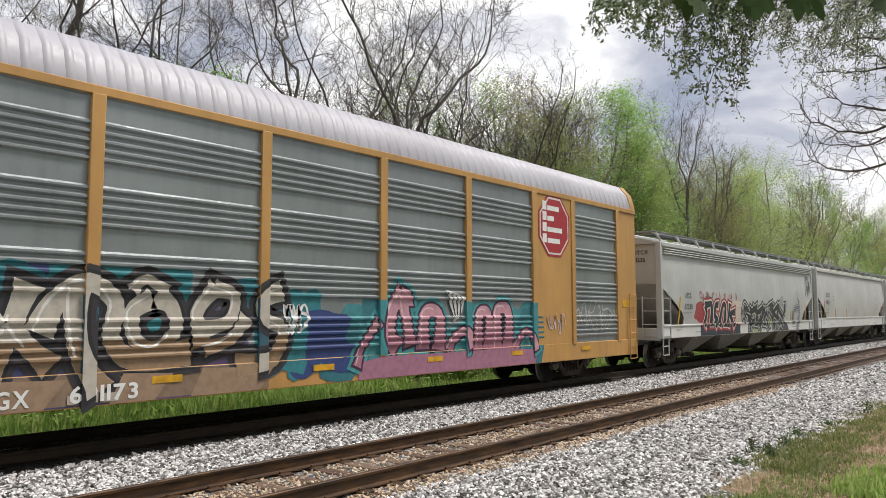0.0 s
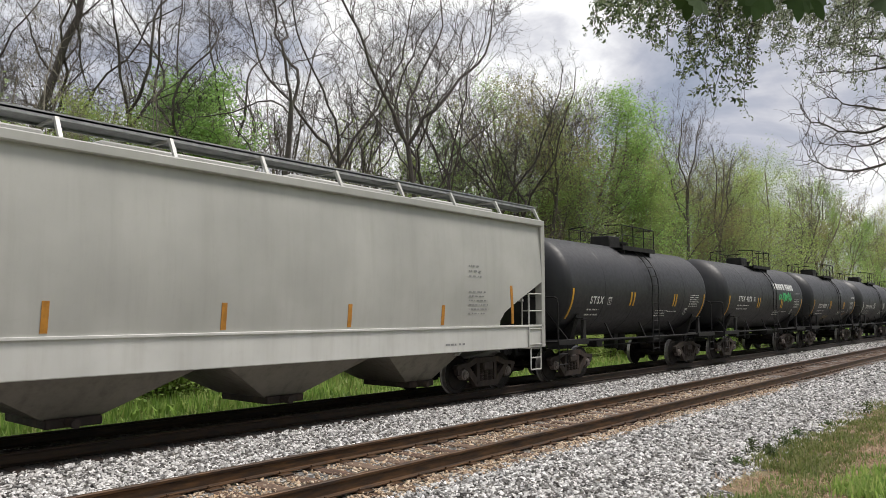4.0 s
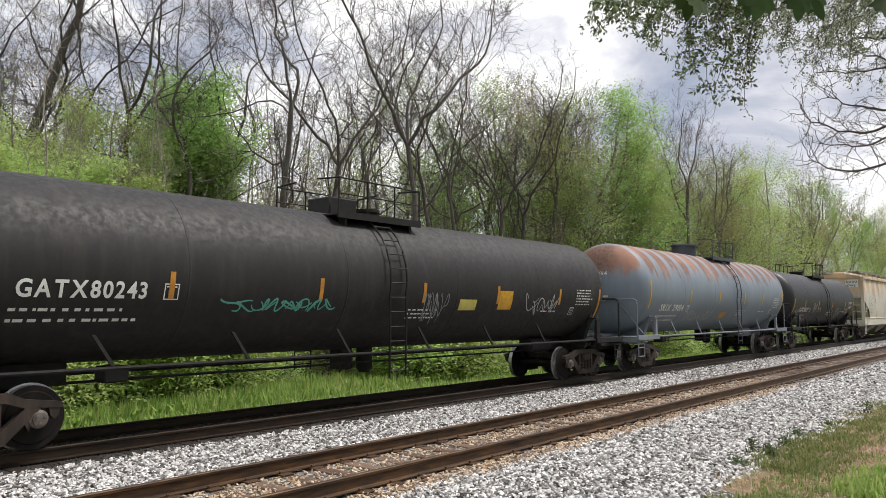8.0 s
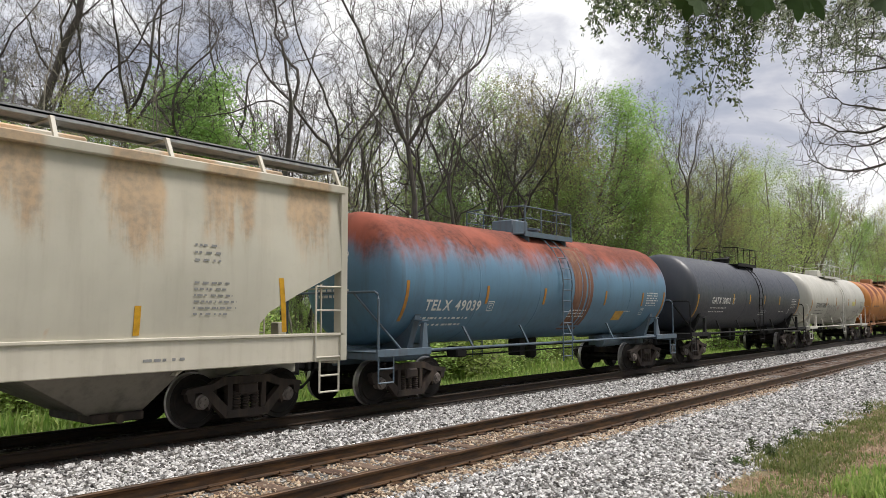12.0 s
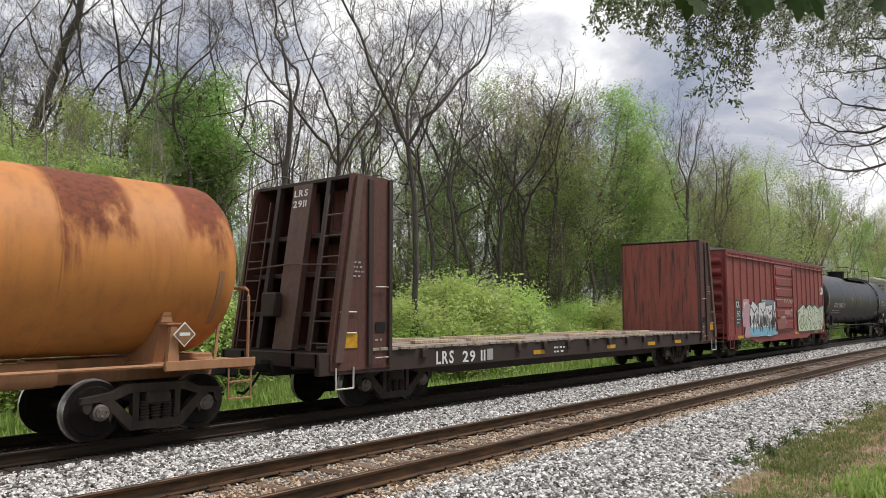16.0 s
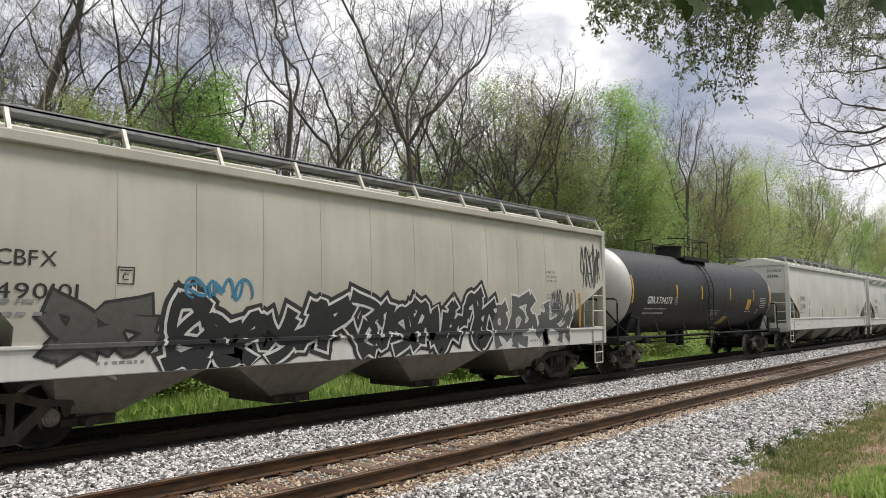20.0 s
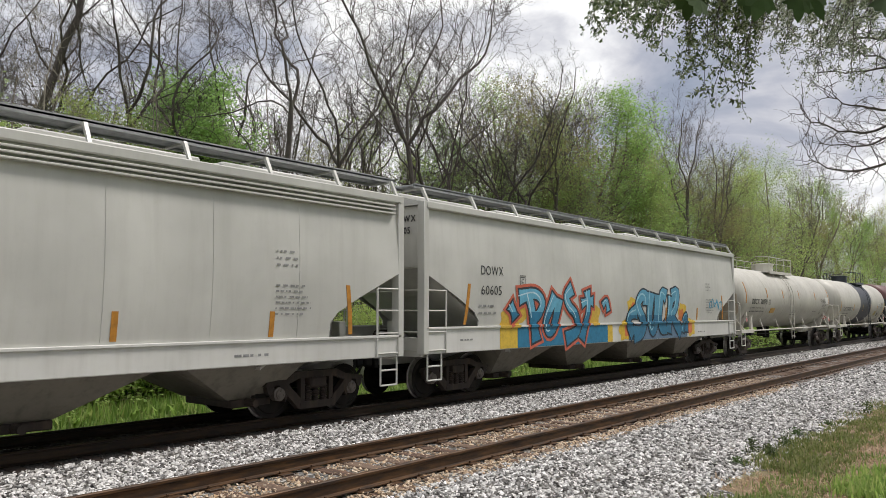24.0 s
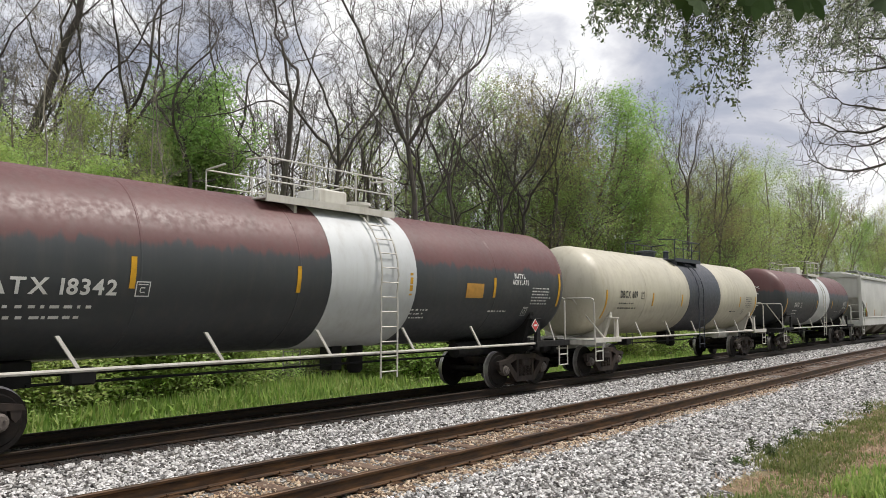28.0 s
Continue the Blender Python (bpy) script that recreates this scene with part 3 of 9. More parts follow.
def tree_thing(name, seed, height, r0, bark_mat, label, leaf=None, each=6, scatter=0.28, size=0.075, **kw):
    lines, stems, tips = grow(seed, height, r0, **kw)
    v, f = tubes_to_arrays(lines[:stems])
    root = tagged(new(name), label, "tree")
    part("trunk", quick_mesh("trunk", v, f, [bark_mat], True), bark_mat, root)
    v, f = tubes_to_arrays(lines[stems:])
    part("branchwork", quick_mesh("branchwork", v, f, [bark_mat], True), bark_mat, root)
    if leaf:
        rng = np.random.default_rng(seed + 5)
        lv, lf = leaves(seed + 1, tips[rng.random(len(tips)) < 0.9], each, scatter, size)
        part("crown", quick_mesh("crown", lv, lf, [leaf], False), leaf, root)
    root.location = (0, -300, -60)
    return root


def spot(u, d):
    """The place d metres ahead of the eye along the bearing u degrees right of the aim."""
    a = radians(39.71 - u)
    return d * math.cos(a) , d * math.sin(a)


def bearing(px):
    return math.degrees(math.atan((px - 784) / 1327))


def build_woods():
    bare = [tree_thing("bare_tree", 101 + i, 18.5, 0.115, BARK_DARK, "tall bare deciduous tree with a dark twisting crown", limbs=13, first=0.42, wander=0.27, leaders=2 + i % 2, fork_at=(0.5, 0.4, 0.56)[i % 3], spread=0.85, reach=0.33, many=(5, 8), twig=0.0055) for i in range(6)]
    haze = [tree_thing("bare_tree", 151 + i, 16.0, 0.11, BARK_TWIG, "bare deciduous tree with a fine grey haze of twigs", limbs=13, first=0.45, wander=0.17, leaders=3, fork_at=0.45, spread=0.75, reach=0.30, many=(4, 7), twig=0.0055) for i in range(3)]
    bud = [tree_thing("budding_tree", 201 + i, 15.0, 0.12, BARK, "slender tree in pale green bud behind the tracks", LEAF_BUD if i % 2 else LEAF_LIGHT, 9, 0.32, 0.062, limbs=13, first=0.18, wander=0.14, spread=0.8, reach=0.34, many=(4, 7)) for i in range(4)]
    leafy = [tree_thing("leafy_tree", 301 + i, 13.5, 0.16, BARK, "full green leafy tree at the edge of the wood", LEAF if i % 2 else LEAF_LIGHT, 22, 0.40, 0.10, limbs=13, first=0.14, wander=0.10, spread=1.0, reach=0.34) for i in range(4)]
    round_crown = tree_thing("leafy_tree", 341, 12.8, 0.17, BARK, "tall leafy tree with a dense round green crown", LEAF, 24, 0.34, 0.075, limbs=17, first=0.60, wander=0.14, spread=1.5, reach=0.29)
    airy = [tree_thing("leafy_tree", 351 + i, 13.0, 0.12, BARK, "airy young tree in fresh green leaf", (LEAF_LIGHT, LEAF, LEAF_LIGHT)[i], 15, 0.32, 0.062, limbs=14, first=0.16, wander=0.14, spread=0.9, reach=0.32, many=(4, 7)) for i in range(3)]
    pole = [tree_thing("young_tree", 401 + i, 11.0, 0.05, (BARK_PALE, BARK_PALE, BARK)[i], "thin bare young tree with pale bark", limbs=11, first=0.2, wander=0.16, fine=i > 0, spread=0.6, reach=0.3) for i in range(3)]
    slim = [tree_thing("bare_tree", 451 + i, 16.0, 0.085, BARK_TWIG, "straight slim bare tree in the wood", limbs=9, first=0.45, wander=0.10, spread=0.5, reach=0.24, many=(3, 5)) for i in range(3)]
    shrub = [tree_thing("shrub", 501 + i, 3.0, 0.03, BARK, "bushy bright green shrub at the wood's edge", LEAF_FRESH if i else LEAF_LIGHT, 9, 0.26, 0.06, limbs=8, first=0.05, spread=1.4, forks=3, wander=0.14, reach=0.6) for i in range(3)]
    for t in shrub:
        tagged(t, category="shrub")
    rng = random.Random(8)

    def put(kind, px, d, s=1.0):
        x, y = spot(bearing(px), d)
        stand(kind, x, y, s)

    def stand(kind, x, y, s):
        src = kind[rng.randrange(len(kind))] if isinstance(kind, list) else kind
        o = copy_thing(src, pose(x, y, ground_height(y) - 0.05, 0, 0, rng.uniform(0, 360)))
        wide = (0.75, 1.5, 0.6, 1.15) if kind is shrub else (1.0, 1.0, 0.94, 1.06)
        o.scale = (s * rng.uniform(*wide[:2]), s * rng.uniform(*wide[:2]), s * rng.uniform(*wide[2:]))

    def sprinkle(kind, count, px0, px1, y0, y1, s0, s1):
        for i in range(count):
            px = rng.uniform(px0, px1)
            put(kind, px, rng.uniform(y0, y1) / math.sin(radians(39.71 - bearing(px))), rng.uniform(s0, s1))

    # the tall bare trees that stand out
    for px, d, s in ((110, 33, 1.0), (168, 31, 1.0), (255, 31, 1.0), (345, 28, 0.98), (425, 34, 0.95), (500, 27, 1.02), (575, 30, 1.0), (600, 34, 0.95), (660, 35, 0.95), (745, 28, 1.06), (792, 33, 0.98), (-60, 33, 1.0), (210, 40, 1.0), (60, 38, 1.0)):
        put(bare, px, d, s)
    for px, d, s in ((840, 33, 0.92), (878, 36, 0.94), (920, 38, 0.96), (960, 41, 0.98), (1003, 43, 0.95), (700, 38, 0.95)):
        put(bare, px, d, s)
    for px, d, s in ((855, 37, 1.02), (900, 40, 1.06), (945, 42, 1.08), (985, 45, 1.08), (1215, 50, 1.04), (1268, 54, 1.0), (1300, 58, 0.96), (1395, 72, 1.0), (1450, 84, 1.15), (300, 40, 0.95), (540, 40, 1.0)):
        put(haze, px, d, s)
    # one dense dark crown, and the green trees by the bare ones
    for px, d, s in ((330, 31, 0.98), (368, 32, 0.88), (296, 32, 0.90), (320, 32, 0.80)):
        put(round_crown, px, d, s)
    for px, d, s in ((1055, 44, 1.16), (1028, 46, 1.08), (1085, 45, 1.1), (1118, 47, 1.04), (1150, 49, 0.98), (1172, 52, 0.92), (1100, 46, 0.75)):
        put(airy[1], px, d, s)
    for px, d, s in ((590, 46, 0.52), (640, 48, 0.5), (520, 44, 0.42)):
        put([leafy[1], leafy[3]], px, d, s)
    for px, d, s in ((1140, 46, 0.7), (785, 38, 0.92), (815, 40, 0.85), (860, 42, 0.6), (945, 42, 0.9), (985, 44, 0.92), (720, 38, 0.5), (-70, 27, 0.7), (-10, 26, 0.7), (40, 27, 0.72), (95, 27, 0.72), (140, 28, 0.7), (195, 29, 0.68), (240, 31, 0.62), (70, 31, 0.8), (170, 34, 0.8), (400, 36, 0.5), (460, 37, 0.5), (20, 25, 0.62), (115, 25.5, 0.62), (215, 28, 0.6), (330, 33, 0.62), (290, 34, 0.6)):
        put(airy[0] if px < 300 else airy, px, d, s)
    for px, d, s in ((420, 40, 0.5), (452, 44, 0.55), (478, 38, 0.42), (530, 42, 0.5), (562, 46, 0.55), (612, 40, 0.42), (640, 44, 0.5), (684, 46, 0.52), (722, 42, 0.5), (768, 44, 0.6), (772, 40, 0.88), (812, 42, 0.9), (838, 46, 0.62), (905, 46, 0.6), (968, 46, 0.7)):
        put([airy[0], airy[2]], px, d, s)
    for px, d, s in ((1195, 52, 0.95), (1235, 54, 0.88), (1262, 56, 0.92), (1292, 58, 0.9), (1322, 60, 0.92), (1350, 64, 0.95), (1378, 70, 1.0), (1215, 50, 0.7), (1305, 56, 0.72), (1345, 60, 0.75)):
        put(bud, px, d, s)
    for px, d, s in ((-110, 23, 0.5), (-40, 23, 0.5), (20, 23, 0.52), (75, 23, 0.5), (130, 24, 0.46), (185, 25, 0.45), (240, 27, 0.36)):
        put([leafy[0], leafy[2]], px, d, s)
    # the wood along the line, towards the distance
    x = 36.0
    while x < 200:
        edge = 19.5 - 3.0 * min(1.0, max(0.0, (x - 50) / 50))
        tall = 1.0 + min(0.22, (x - 36) / 260)
        stand(airy[1:] if rng.random() < 0.3 else bud, x, edge + rng.uniform(0, 3), rng.uniform(0.75, 0.98) * tall)
        stand(bud if rng.random() < 0.65 else haze, x + rng.uniform(0, 2), edge + rng.uniform(2, 9), rng.uniform(0.8, 1.0) * tall)
        stand(airy[1:], x + rng.uniform(0, 2), edge + rng.uniform(-0.5, 3), rng.uniform(0.3, 0.6))
        stand(shrub, x + rng.uniform(0, 2), edge - 1.0 + rng.uniform(-0.5, 1.0), rng.uniform(0.7, 1.3))
        x += 2.4 + (x - 36) * 0.035
    # budding trees and thin stems
    sprinkle(bud, 9, 380, 1150, 22, 36, 0.5, 0.85)
    sprinkle(pole, 56, 380, 1080, 19.8, 28, 0.5, 1.05)
    sprinkle(slim, 28, 390, 1090, 27, 44, 0.75, 1.05)
    sprinkle([airy[0], airy[2]], 9, 400, 800, 26, 34, 0.26, 0.4)
    for px, d, s in ((735, 36, 0.92), (700, 40, 0.95), (765, 40, 1.0), (830, 40, 0.96), (880, 42, 1.0), (925, 44, 1.0), (975, 46, 1.0), (640, 42, 0.72), (560, 42, 0.66)):
        put(bud, px, d, s)
    sprinkle(pole, 14, -150, 380, 21, 30, 0.6, 1.0)
    sprinkle(airy, 12, -300, 380, 36, 60, 0.5, 0.85)
    sprinkle([airy[0], airy[2]], 12, 400, 1050, 34, 56, 0.35, 0.6)
    sprinkle(bare, 5, 420, 840, 30, 40, 0.8, 0.95)
    sprinkle(bud, 8, 350, 1080, 32, 50, 0.55, 0.9)
    sprinkle(bud, 12, 1150, 1480, 17, 24, 0.7, 0.9)
    # shrubs along the edge, denser where the two bright thickets stand
    sprinkle(shrub, 46, -250, 1250, 20.5, 26, 0.5, 1.0)
    sprinkle(shrub, 20, 60, 345, 18.6, 20.0, 0.8, 1.15)
    sprinkle(shrub, 20, 700, 945, 18.8, 21.0, 0.85, 1.2)
    sprinkle(shrub, 12, 900, 1080, 19.5, 22.0, 0.6, 0.9)
    sprinkle(shrub, 8, -200, 60, 20.5, 22.5, 0.8, 1.1)
    # unseen trees added on the near side, behind the viewer, to darken reflections
    for i in range(30):
        stand(leafy, -62 + i * 6.0 + rng.uniform(-2, 2), rng.uniform(-26, -15), rng.uniform(0.85, 1.15))
    for t in (round_crown, *bare, *haze, *bud, *leafy, *airy, *pole, *slim, *shrub):
        for o in (*t.children_recursive, t):
            bpy.data.objects.remove(o)


build_woods()


# ---- grass ----
def blades(name, count, area, height, mats, seed, label, lean=0.5, clump=0):
    """Single blades of grass; area: x0, x1, y0, y1."""
    rng = np.random.default_rng(seed)
    x0, x1, y0, y1 = area
    x = x0 + (x1 - x0) * rng.random(count) ** 1.4
    y = rng.uniform(y0, y1, count)
    if clump:
        cx, cy = x0 + (x1 - x0) * rng.random(clump) ** 1.4, rng.uniform(y0, y1, clump)
        k = rng.integers(0, clump, count)
        x, y = cx[k] + rng.normal(0, 0.14, count), cy[k] + rng.normal(0, 0.14, count)
    z = np.maximum(np.interp(y, [g[0] for g in GROUND], [g[1] for g in GROUND]), np.where((y > 3.4) & (y < 15.8), bed_height(y), -9.0)) - 0.02
    h = rng.uniform(height[0], height[1], count)
    az = rng.uniform(0, 2 * np.pi, count)
    bend = rng.normal(0, lean, count)
    w = h * 0.05 + 0.004
    side = np.stack([np.cos(az), np.sin(az), 0 * az], -1)
    fwd = np.stack([-np.sin(az), np.cos(az), 0 * az], -1)
    base = np.stack([x, y, z], -1)
    mid = base + fwd * (bend * h * 0.25)[:, None] + np.array([0, 0, 1]) * (h * 0.55)[:, None]
    tip = base + fwd * (bend * h * 0.8)[:, None] + np.array([0, 0, 1]) * (h * np.clip(1 - np.abs(bend) * 0.35, 0.15, 1))[:, None]
    v = np.stack([base - side * w[:, None], base + side * w[:, None], mid + side * w[:, None] * 0.8, tip, mid - side * w[:, None] * 0.8], 1).reshape(-1, 3)
    q = np.arange(count)[:, None] * 5
    f = np.concatenate([q + np.array([0, 1, 2]), q + np.array([0, 2, 4]), q + np.array([4, 2, 3])])
    tagged(new(name, quick_mesh(name, v, f, mats)), label, "grass", kind="stuff")


blades("grass", 12000, (2, 15, 16.2, 18.9), (0.3, 0.8), [GRASS], 29, "tall fresh grass beside the far track", 0.4)
blades("grass", 16000, (1, 40, 17.0, 20.8), (0.3, 0.75), [GRASS], 28, "tall fresh grass at the wood's edge", 0.4)
blades("grass", 52000, (1, 52, 15.2, 20.5), (0.14, 0.5), [GRASS], 21, "bright green spring grass behind the far track", 0.5)
blades("dry_grass", 26000, (8, 30, 0.6, 2.75), (0.05, 0.14), [STRAW], 22, "flattened straw-coloured grass beside the ballast", 2.2)
blades("grass", 13000, (11.5, 28, 2.5, 3.75), (0.05, 0.16), [GRASS_DULL], 23, "short green grass at the edge of the ballast", 0.8, 170)
blades("grass", 2600, (9, 11.8, 2.3, 3.25), (0.05, 0.15), [GRASS_DULL], 27, "short green grass at the edge of the ballast", 0.8, 40)
blades("grass", 4500, (9, 26, 0.8, 2.9), (0.05, 0.15), [GRASS_DULL], 25, "scattered green grass in the dry patch", 0.8, 60)
blades("grass", 4200, (9.8, 12.0, 1.2, 2.15), (0.10, 0.26), [GRASS], 24, "longer bright green grass on the bank", 0.6, 26)
blades("dry_grass", 1500, (10, 24, 2.2, 3.7), (0.05, 0.13), [STRAW], 26, "loose dry stalks among the green grass", 1.3, 160)


def weed(x, y, h, seed):
    rng = np.random.default_rng(seed)
    n = 110
    c = np.stack([rng.normal(0, 0.07, n), rng.normal(0, 0.07, n), rng.random(n) ** 1.3 * h], -1)
    c[:, :2] *= (1.15 - c[:, 2:3] / h)
    lv, lf = leaves(seed, c, 2, 0.03, 0.022)
    root = tagged(new("weed"), "small dark green leafy weed at the ballast edge", "weed")
    root.location = (x, y, max(ground_height(y), float(bed_height(y)) if y > 3.4 else -9) - 0.01)
    part("stem", Shape().tube([(0, 0, -0.02), (0.01, 0.01, h * 0.9)], [0.008, 0.003], 5), LEAF_DARK, root)
    part("foliage", quick_mesh("foliage", lv, lf, [LEAF_DARK]), LEAF_DARK, root)


for k, (x, y, h) in enumerate(((12.56, 4.0, 0.25), (12.45, 3.68, 0.15), (13.47, 3.74, 0.24), (12.9, 3.85, 0.12), (19.0, 3.54, 0.32), (14.9, 3.95, 0.12), (16.6, 3.8, 0.10), (11.6, 3.9, 0.08))):
    weed(x, y, h, 70 + k)


# ---- the tree that hangs over from the near side ----
def ahead(px, py, d):
    """A place d metres ahead of the eye, in the direction of the picture's px, py."""
    f = (Vector(AIM) - Vector(EYE)).normalized()
    r = f.cross(Vector((0, 0, 1))).normalized()
    u = r.cross(f)
    return Vector(EYE) + (f + r * ((px - 784) / 1327) - u * ((py - 441) / 1327)) * d


def hanging_tree():
    rng = np.random.default_rng(31)
    root = tagged(new("overhanging_tree"), "near tree whose leafy twigs hang into view from above", "tree")
    trunk_foot = np.array([7.2, -4.6, -0.3])
    lines = []
    limb_ends = [np.array(ahead(1180, -150, 6.5)), np.array(ahead(1400, -140, 6.8)), np.array(ahead(1700, 60, 8.5))]
    top = np.array([7.0, -4.2, 6.5])
    tpts = trunk_foot + (top - trunk_foot) * np.linspace(0, 1, 9)[:, None] + rng.normal(0, 0.04, (9, 3))
    lines.append((tpts, np.linspace(0.24, 0.13, 9), 10))
    for e in limb_ends:
        s = tpts[-2]
        p = s + (e - s) * np.linspace(0, 1, 9)[:, None] + np.array([0, 0, 0.5]) * np.sin(np.linspace(0, np.pi, 9))[:, None] + rng.normal(0, 0.04, (9, 3))
        lines.append((p, np.linspace(0.11, 0.03, 9), 7))
    v, f = tubes_to_arrays(lines)
    part("trunk", quick_mesh("trunk", v, f, [BARK_DARK], True), BARK_DARK, root)
    # hanging leafy twigs, in four bunches that sway
    low = lambda px: np.interp(px, [1040, 1075, 1100, 1150, 1200, 1225, 1260, 1290, 1312, 1335, 1350, 1375, 1390, 1420, 1445, 1480, 1520, 1600], [48, 25, 28, 62, 120, 125, 155, 130, 184, 85, 55, 106, 60, 118, 145, 110, 130, 140])
    for g, (a, b) in enumerate(((1045, 1190), (1190, 1330), (1330, 1450), (1450, 1600))):
        tw, lc, ld = [], [], []
        for k in range(24):
            px = a + (b - a) * (k + rng.random()) / 24
            d = rng.uniform(5.4, 7.4)
            end = low(px) * (1.0 if k % 3 == 0 else rng.uniform(0.1, 0.8))
            s, e = np.array(ahead(px + rng.uniform(20, 190), rng.uniform(-110, -40), d)), np.array(ahead(px, end, d))
            n = 10
            f = np.linspace(0, 1, n)[:, None]
            p = s + (e - s) * f + np.array([0, 0, 0.18]) * np.sin(f * np.pi) + np.cumsum(rng.normal(0, 0.035, (n, 3)), 0)
            p = p + (e - p[-1]) * f
            tw.append((p, np.linspace(0.008, 0.002, n), 4))
            for j in range(2, n):
                for q in range(3 if j < n - 1 else 2):
                    w = (p[j] - p[j - 1]) / np.linalg.norm(p[j] - p[j - 1]) + rng.normal(0, 0.9, 3)
                    sp, sr = branch(rng, p[j], w / np.linalg.norm(w), rng.uniform(0.06, 0.20), 0.003, 4, 0.2, -0.08)
                    tw.append((sp, sr, 3))
                    for m in range(1, 5):
                        for side in range(4 if g < 2 else 5):
                            lc.append(sp[m] + rng.normal(0, 0.012, 3))
                            ld.append((sp[m] - sp[m - 1]) * 10 + rng.normal(0, 0.8, 3) + np.array([0, 0, -0.25]))
        v, f = tubes_to_arrays(tw)
        lc, ld = np.array(lc), np.array(ld)
        ld /= np.linalg.norm(ld, axis=1)[:, None]
        wd = np.cross(ld, rng.normal(size=ld.shape))
        wd /= np.linalg.norm(wd, axis=1)[:, None]
        ln = rng.uniform(0.022, 0.052, (len(lc), 1)) * (1.0 if g < 2 else 0.7)
        lv = np.stack([lc, lc + ld * ln * 0.45 + wd * ln * 0.21, lc + ld * ln, lc + ld * ln * 0.45 - wd * ln * 0.21], 1).reshape(-1, 3)
        lf = np.arange(len(lc) * 4).reshape(-1, 4)
        hang = np.array(ahead((a + b) / 2, -130, 6.4))
        twig = part("hanging_branch", quick_mesh("hanging_branch", v - hang, f, [BARK_DARK], True), BARK_DARK, root)
        twig.location = hang
        tone = LEAF_HANG if g < 2 else LEAF_PALE
        part("foliage", quick_mesh("foliage", lv - hang, lf, [tone]), tone, twig)
        SWAYING.append((twig, hang, g))
    # big close leaves at the top edge
    lt = []
    edge = ((0, 0), (0.30, -0.12), (0.75, -0.05), (0.62, 0.22), (1.0, 0.55), (0.72, 0.66), (0.66, 0.95), (0.36, 0.92), (0.28, 1.25), (0, 1.7), (-0.28, 1.25), (-0.36, 0.92), (-0.66, 0.95), (-0.72, 0.66), (-1.0, 0.55), (-0.62, 0.22), (-0.75, -0.05), (-0.30, -0.12))
    for px, py, s in ((1222, -34, 0.062), (1240, -22, 0.055), (1210, -60, 0.06), (1300, -70, 0.05), (1330, -38, 0.062), (1352, -36, 0.066), (1366, -62, 0.06), (1400, -52, 0.055), (1418, -30, 0.06), (1438, -34, 0.066), (1446, -70, 0.05), (1500, -70, 0.05), (1566, -26, 0.064), (1180, -72, 0.05)):
        c = np.array(ahead(px, py + 22, 2.6 + rng.uniform(-0.2, 0.2)))
        dn = np.array([rng.normal(0, 0.3), rng.normal(0, 0.3), -1.0])
        dn /= np.linalg.norm(dn)
        sd = np.cross(dn, np.array([rng.normal(0.7, 0.3), rng.normal(0.7, 0.3), 0.1]))
        sd /= np.linalg.norm(sd)
        leaf_ob = Shape()
        leaf_ob.add([tuple(c + sd * (ex * s) + dn * (ey * s) + np.cross(sd, dn) * (0.25 * s * ex * ex)) for ex, ey in edge], [tuple(range(len(edge)))])
        part("leaf", leaf_ob, LEAF_NEAR, root, "", 0)
        lt.append((np.stack([c, c + np.array([0.02, 0.0, 0.18])]), np.array([0.002, 0.003]), 4))
    v, f = tubes_to_arrays(lt + [(np.stack([np.array(ahead(px, -70, 2.6)) for px in (1150, 1250, 1350, 1450, 1600)]), np.array([0.004, 0.005, 0.006, 0.007, 0.009]), 5)])
    part("near_twig", quick_mesh("near_twig", v, f, [BARK_DARK], True), BARK_DARK, root)
    # bare boughs reaching in from the side, sagging and curling up at their ends
    lines = []
    for a, b, c in (((1720, 190), (1500, 285), (1418, 198)), ((1720, 130), (1530, 205), (1450, 150)), ((1720, 250), (1550, 318), (1468, 292)), ((1720, 210), (1560, 270), (1445, 250)), ((1720, 60), (1550, 130), (1440, 96)), ((1720, 10), (1560, 70), (1455, 50)), ((1720, 100), (1590, 170), (1500, 120))):
        d = rng.uniform(8.3, 9.6)
        a, b, c = (np.array(ahead(*q, d)) for q in (a, b, c))
        n = 16
        f = np.linspace(0, 1, n)[:, None]
        p = a * (1 - f) ** 2 + 2 * b * f * (1 - f) + c * f ** 2 + np.cumsum(rng.normal(0, 0.026, (n, 3)), 0)
        lines.append((p, np.linspace(0.026, 0.004, n), 5))
        for j in range(2, n):
            for q in range(rng.integers(1, 4)):
                w = (p[j] - p[j - 1]) / np.linalg.norm(p[j] - p[j - 1]) + rng.normal(0, 0.8, 3)
                bp, br = branch(rng, p[j], w / np.linalg.norm(w), rng.uniform(0.25, 0.75) * (1.1 - 0.5 * j / n), 0.0055, 9, 0.36, 0.05)
                lines.append((bp, br, 4))
                for o in range(4):
                    w2 = w + rng.normal(0, 0.8, 3)
                    bp2, br2 = branch(rng, bp[rng.integers(2, 10)], w2 / np.linalg.norm(w2), rng.uniform(0.08, 0.30), 0.0028, 6, 0.36, 0.05)
                    lines.append((bp2, br2, 3))
    v, f = tubes_to_arrays(lines)
    part("bare_limb", quick_mesh("bare_limb", v, f, [BARK_DARK], True), BARK_DARK, root)


SWAYING = []
hanging_tree()


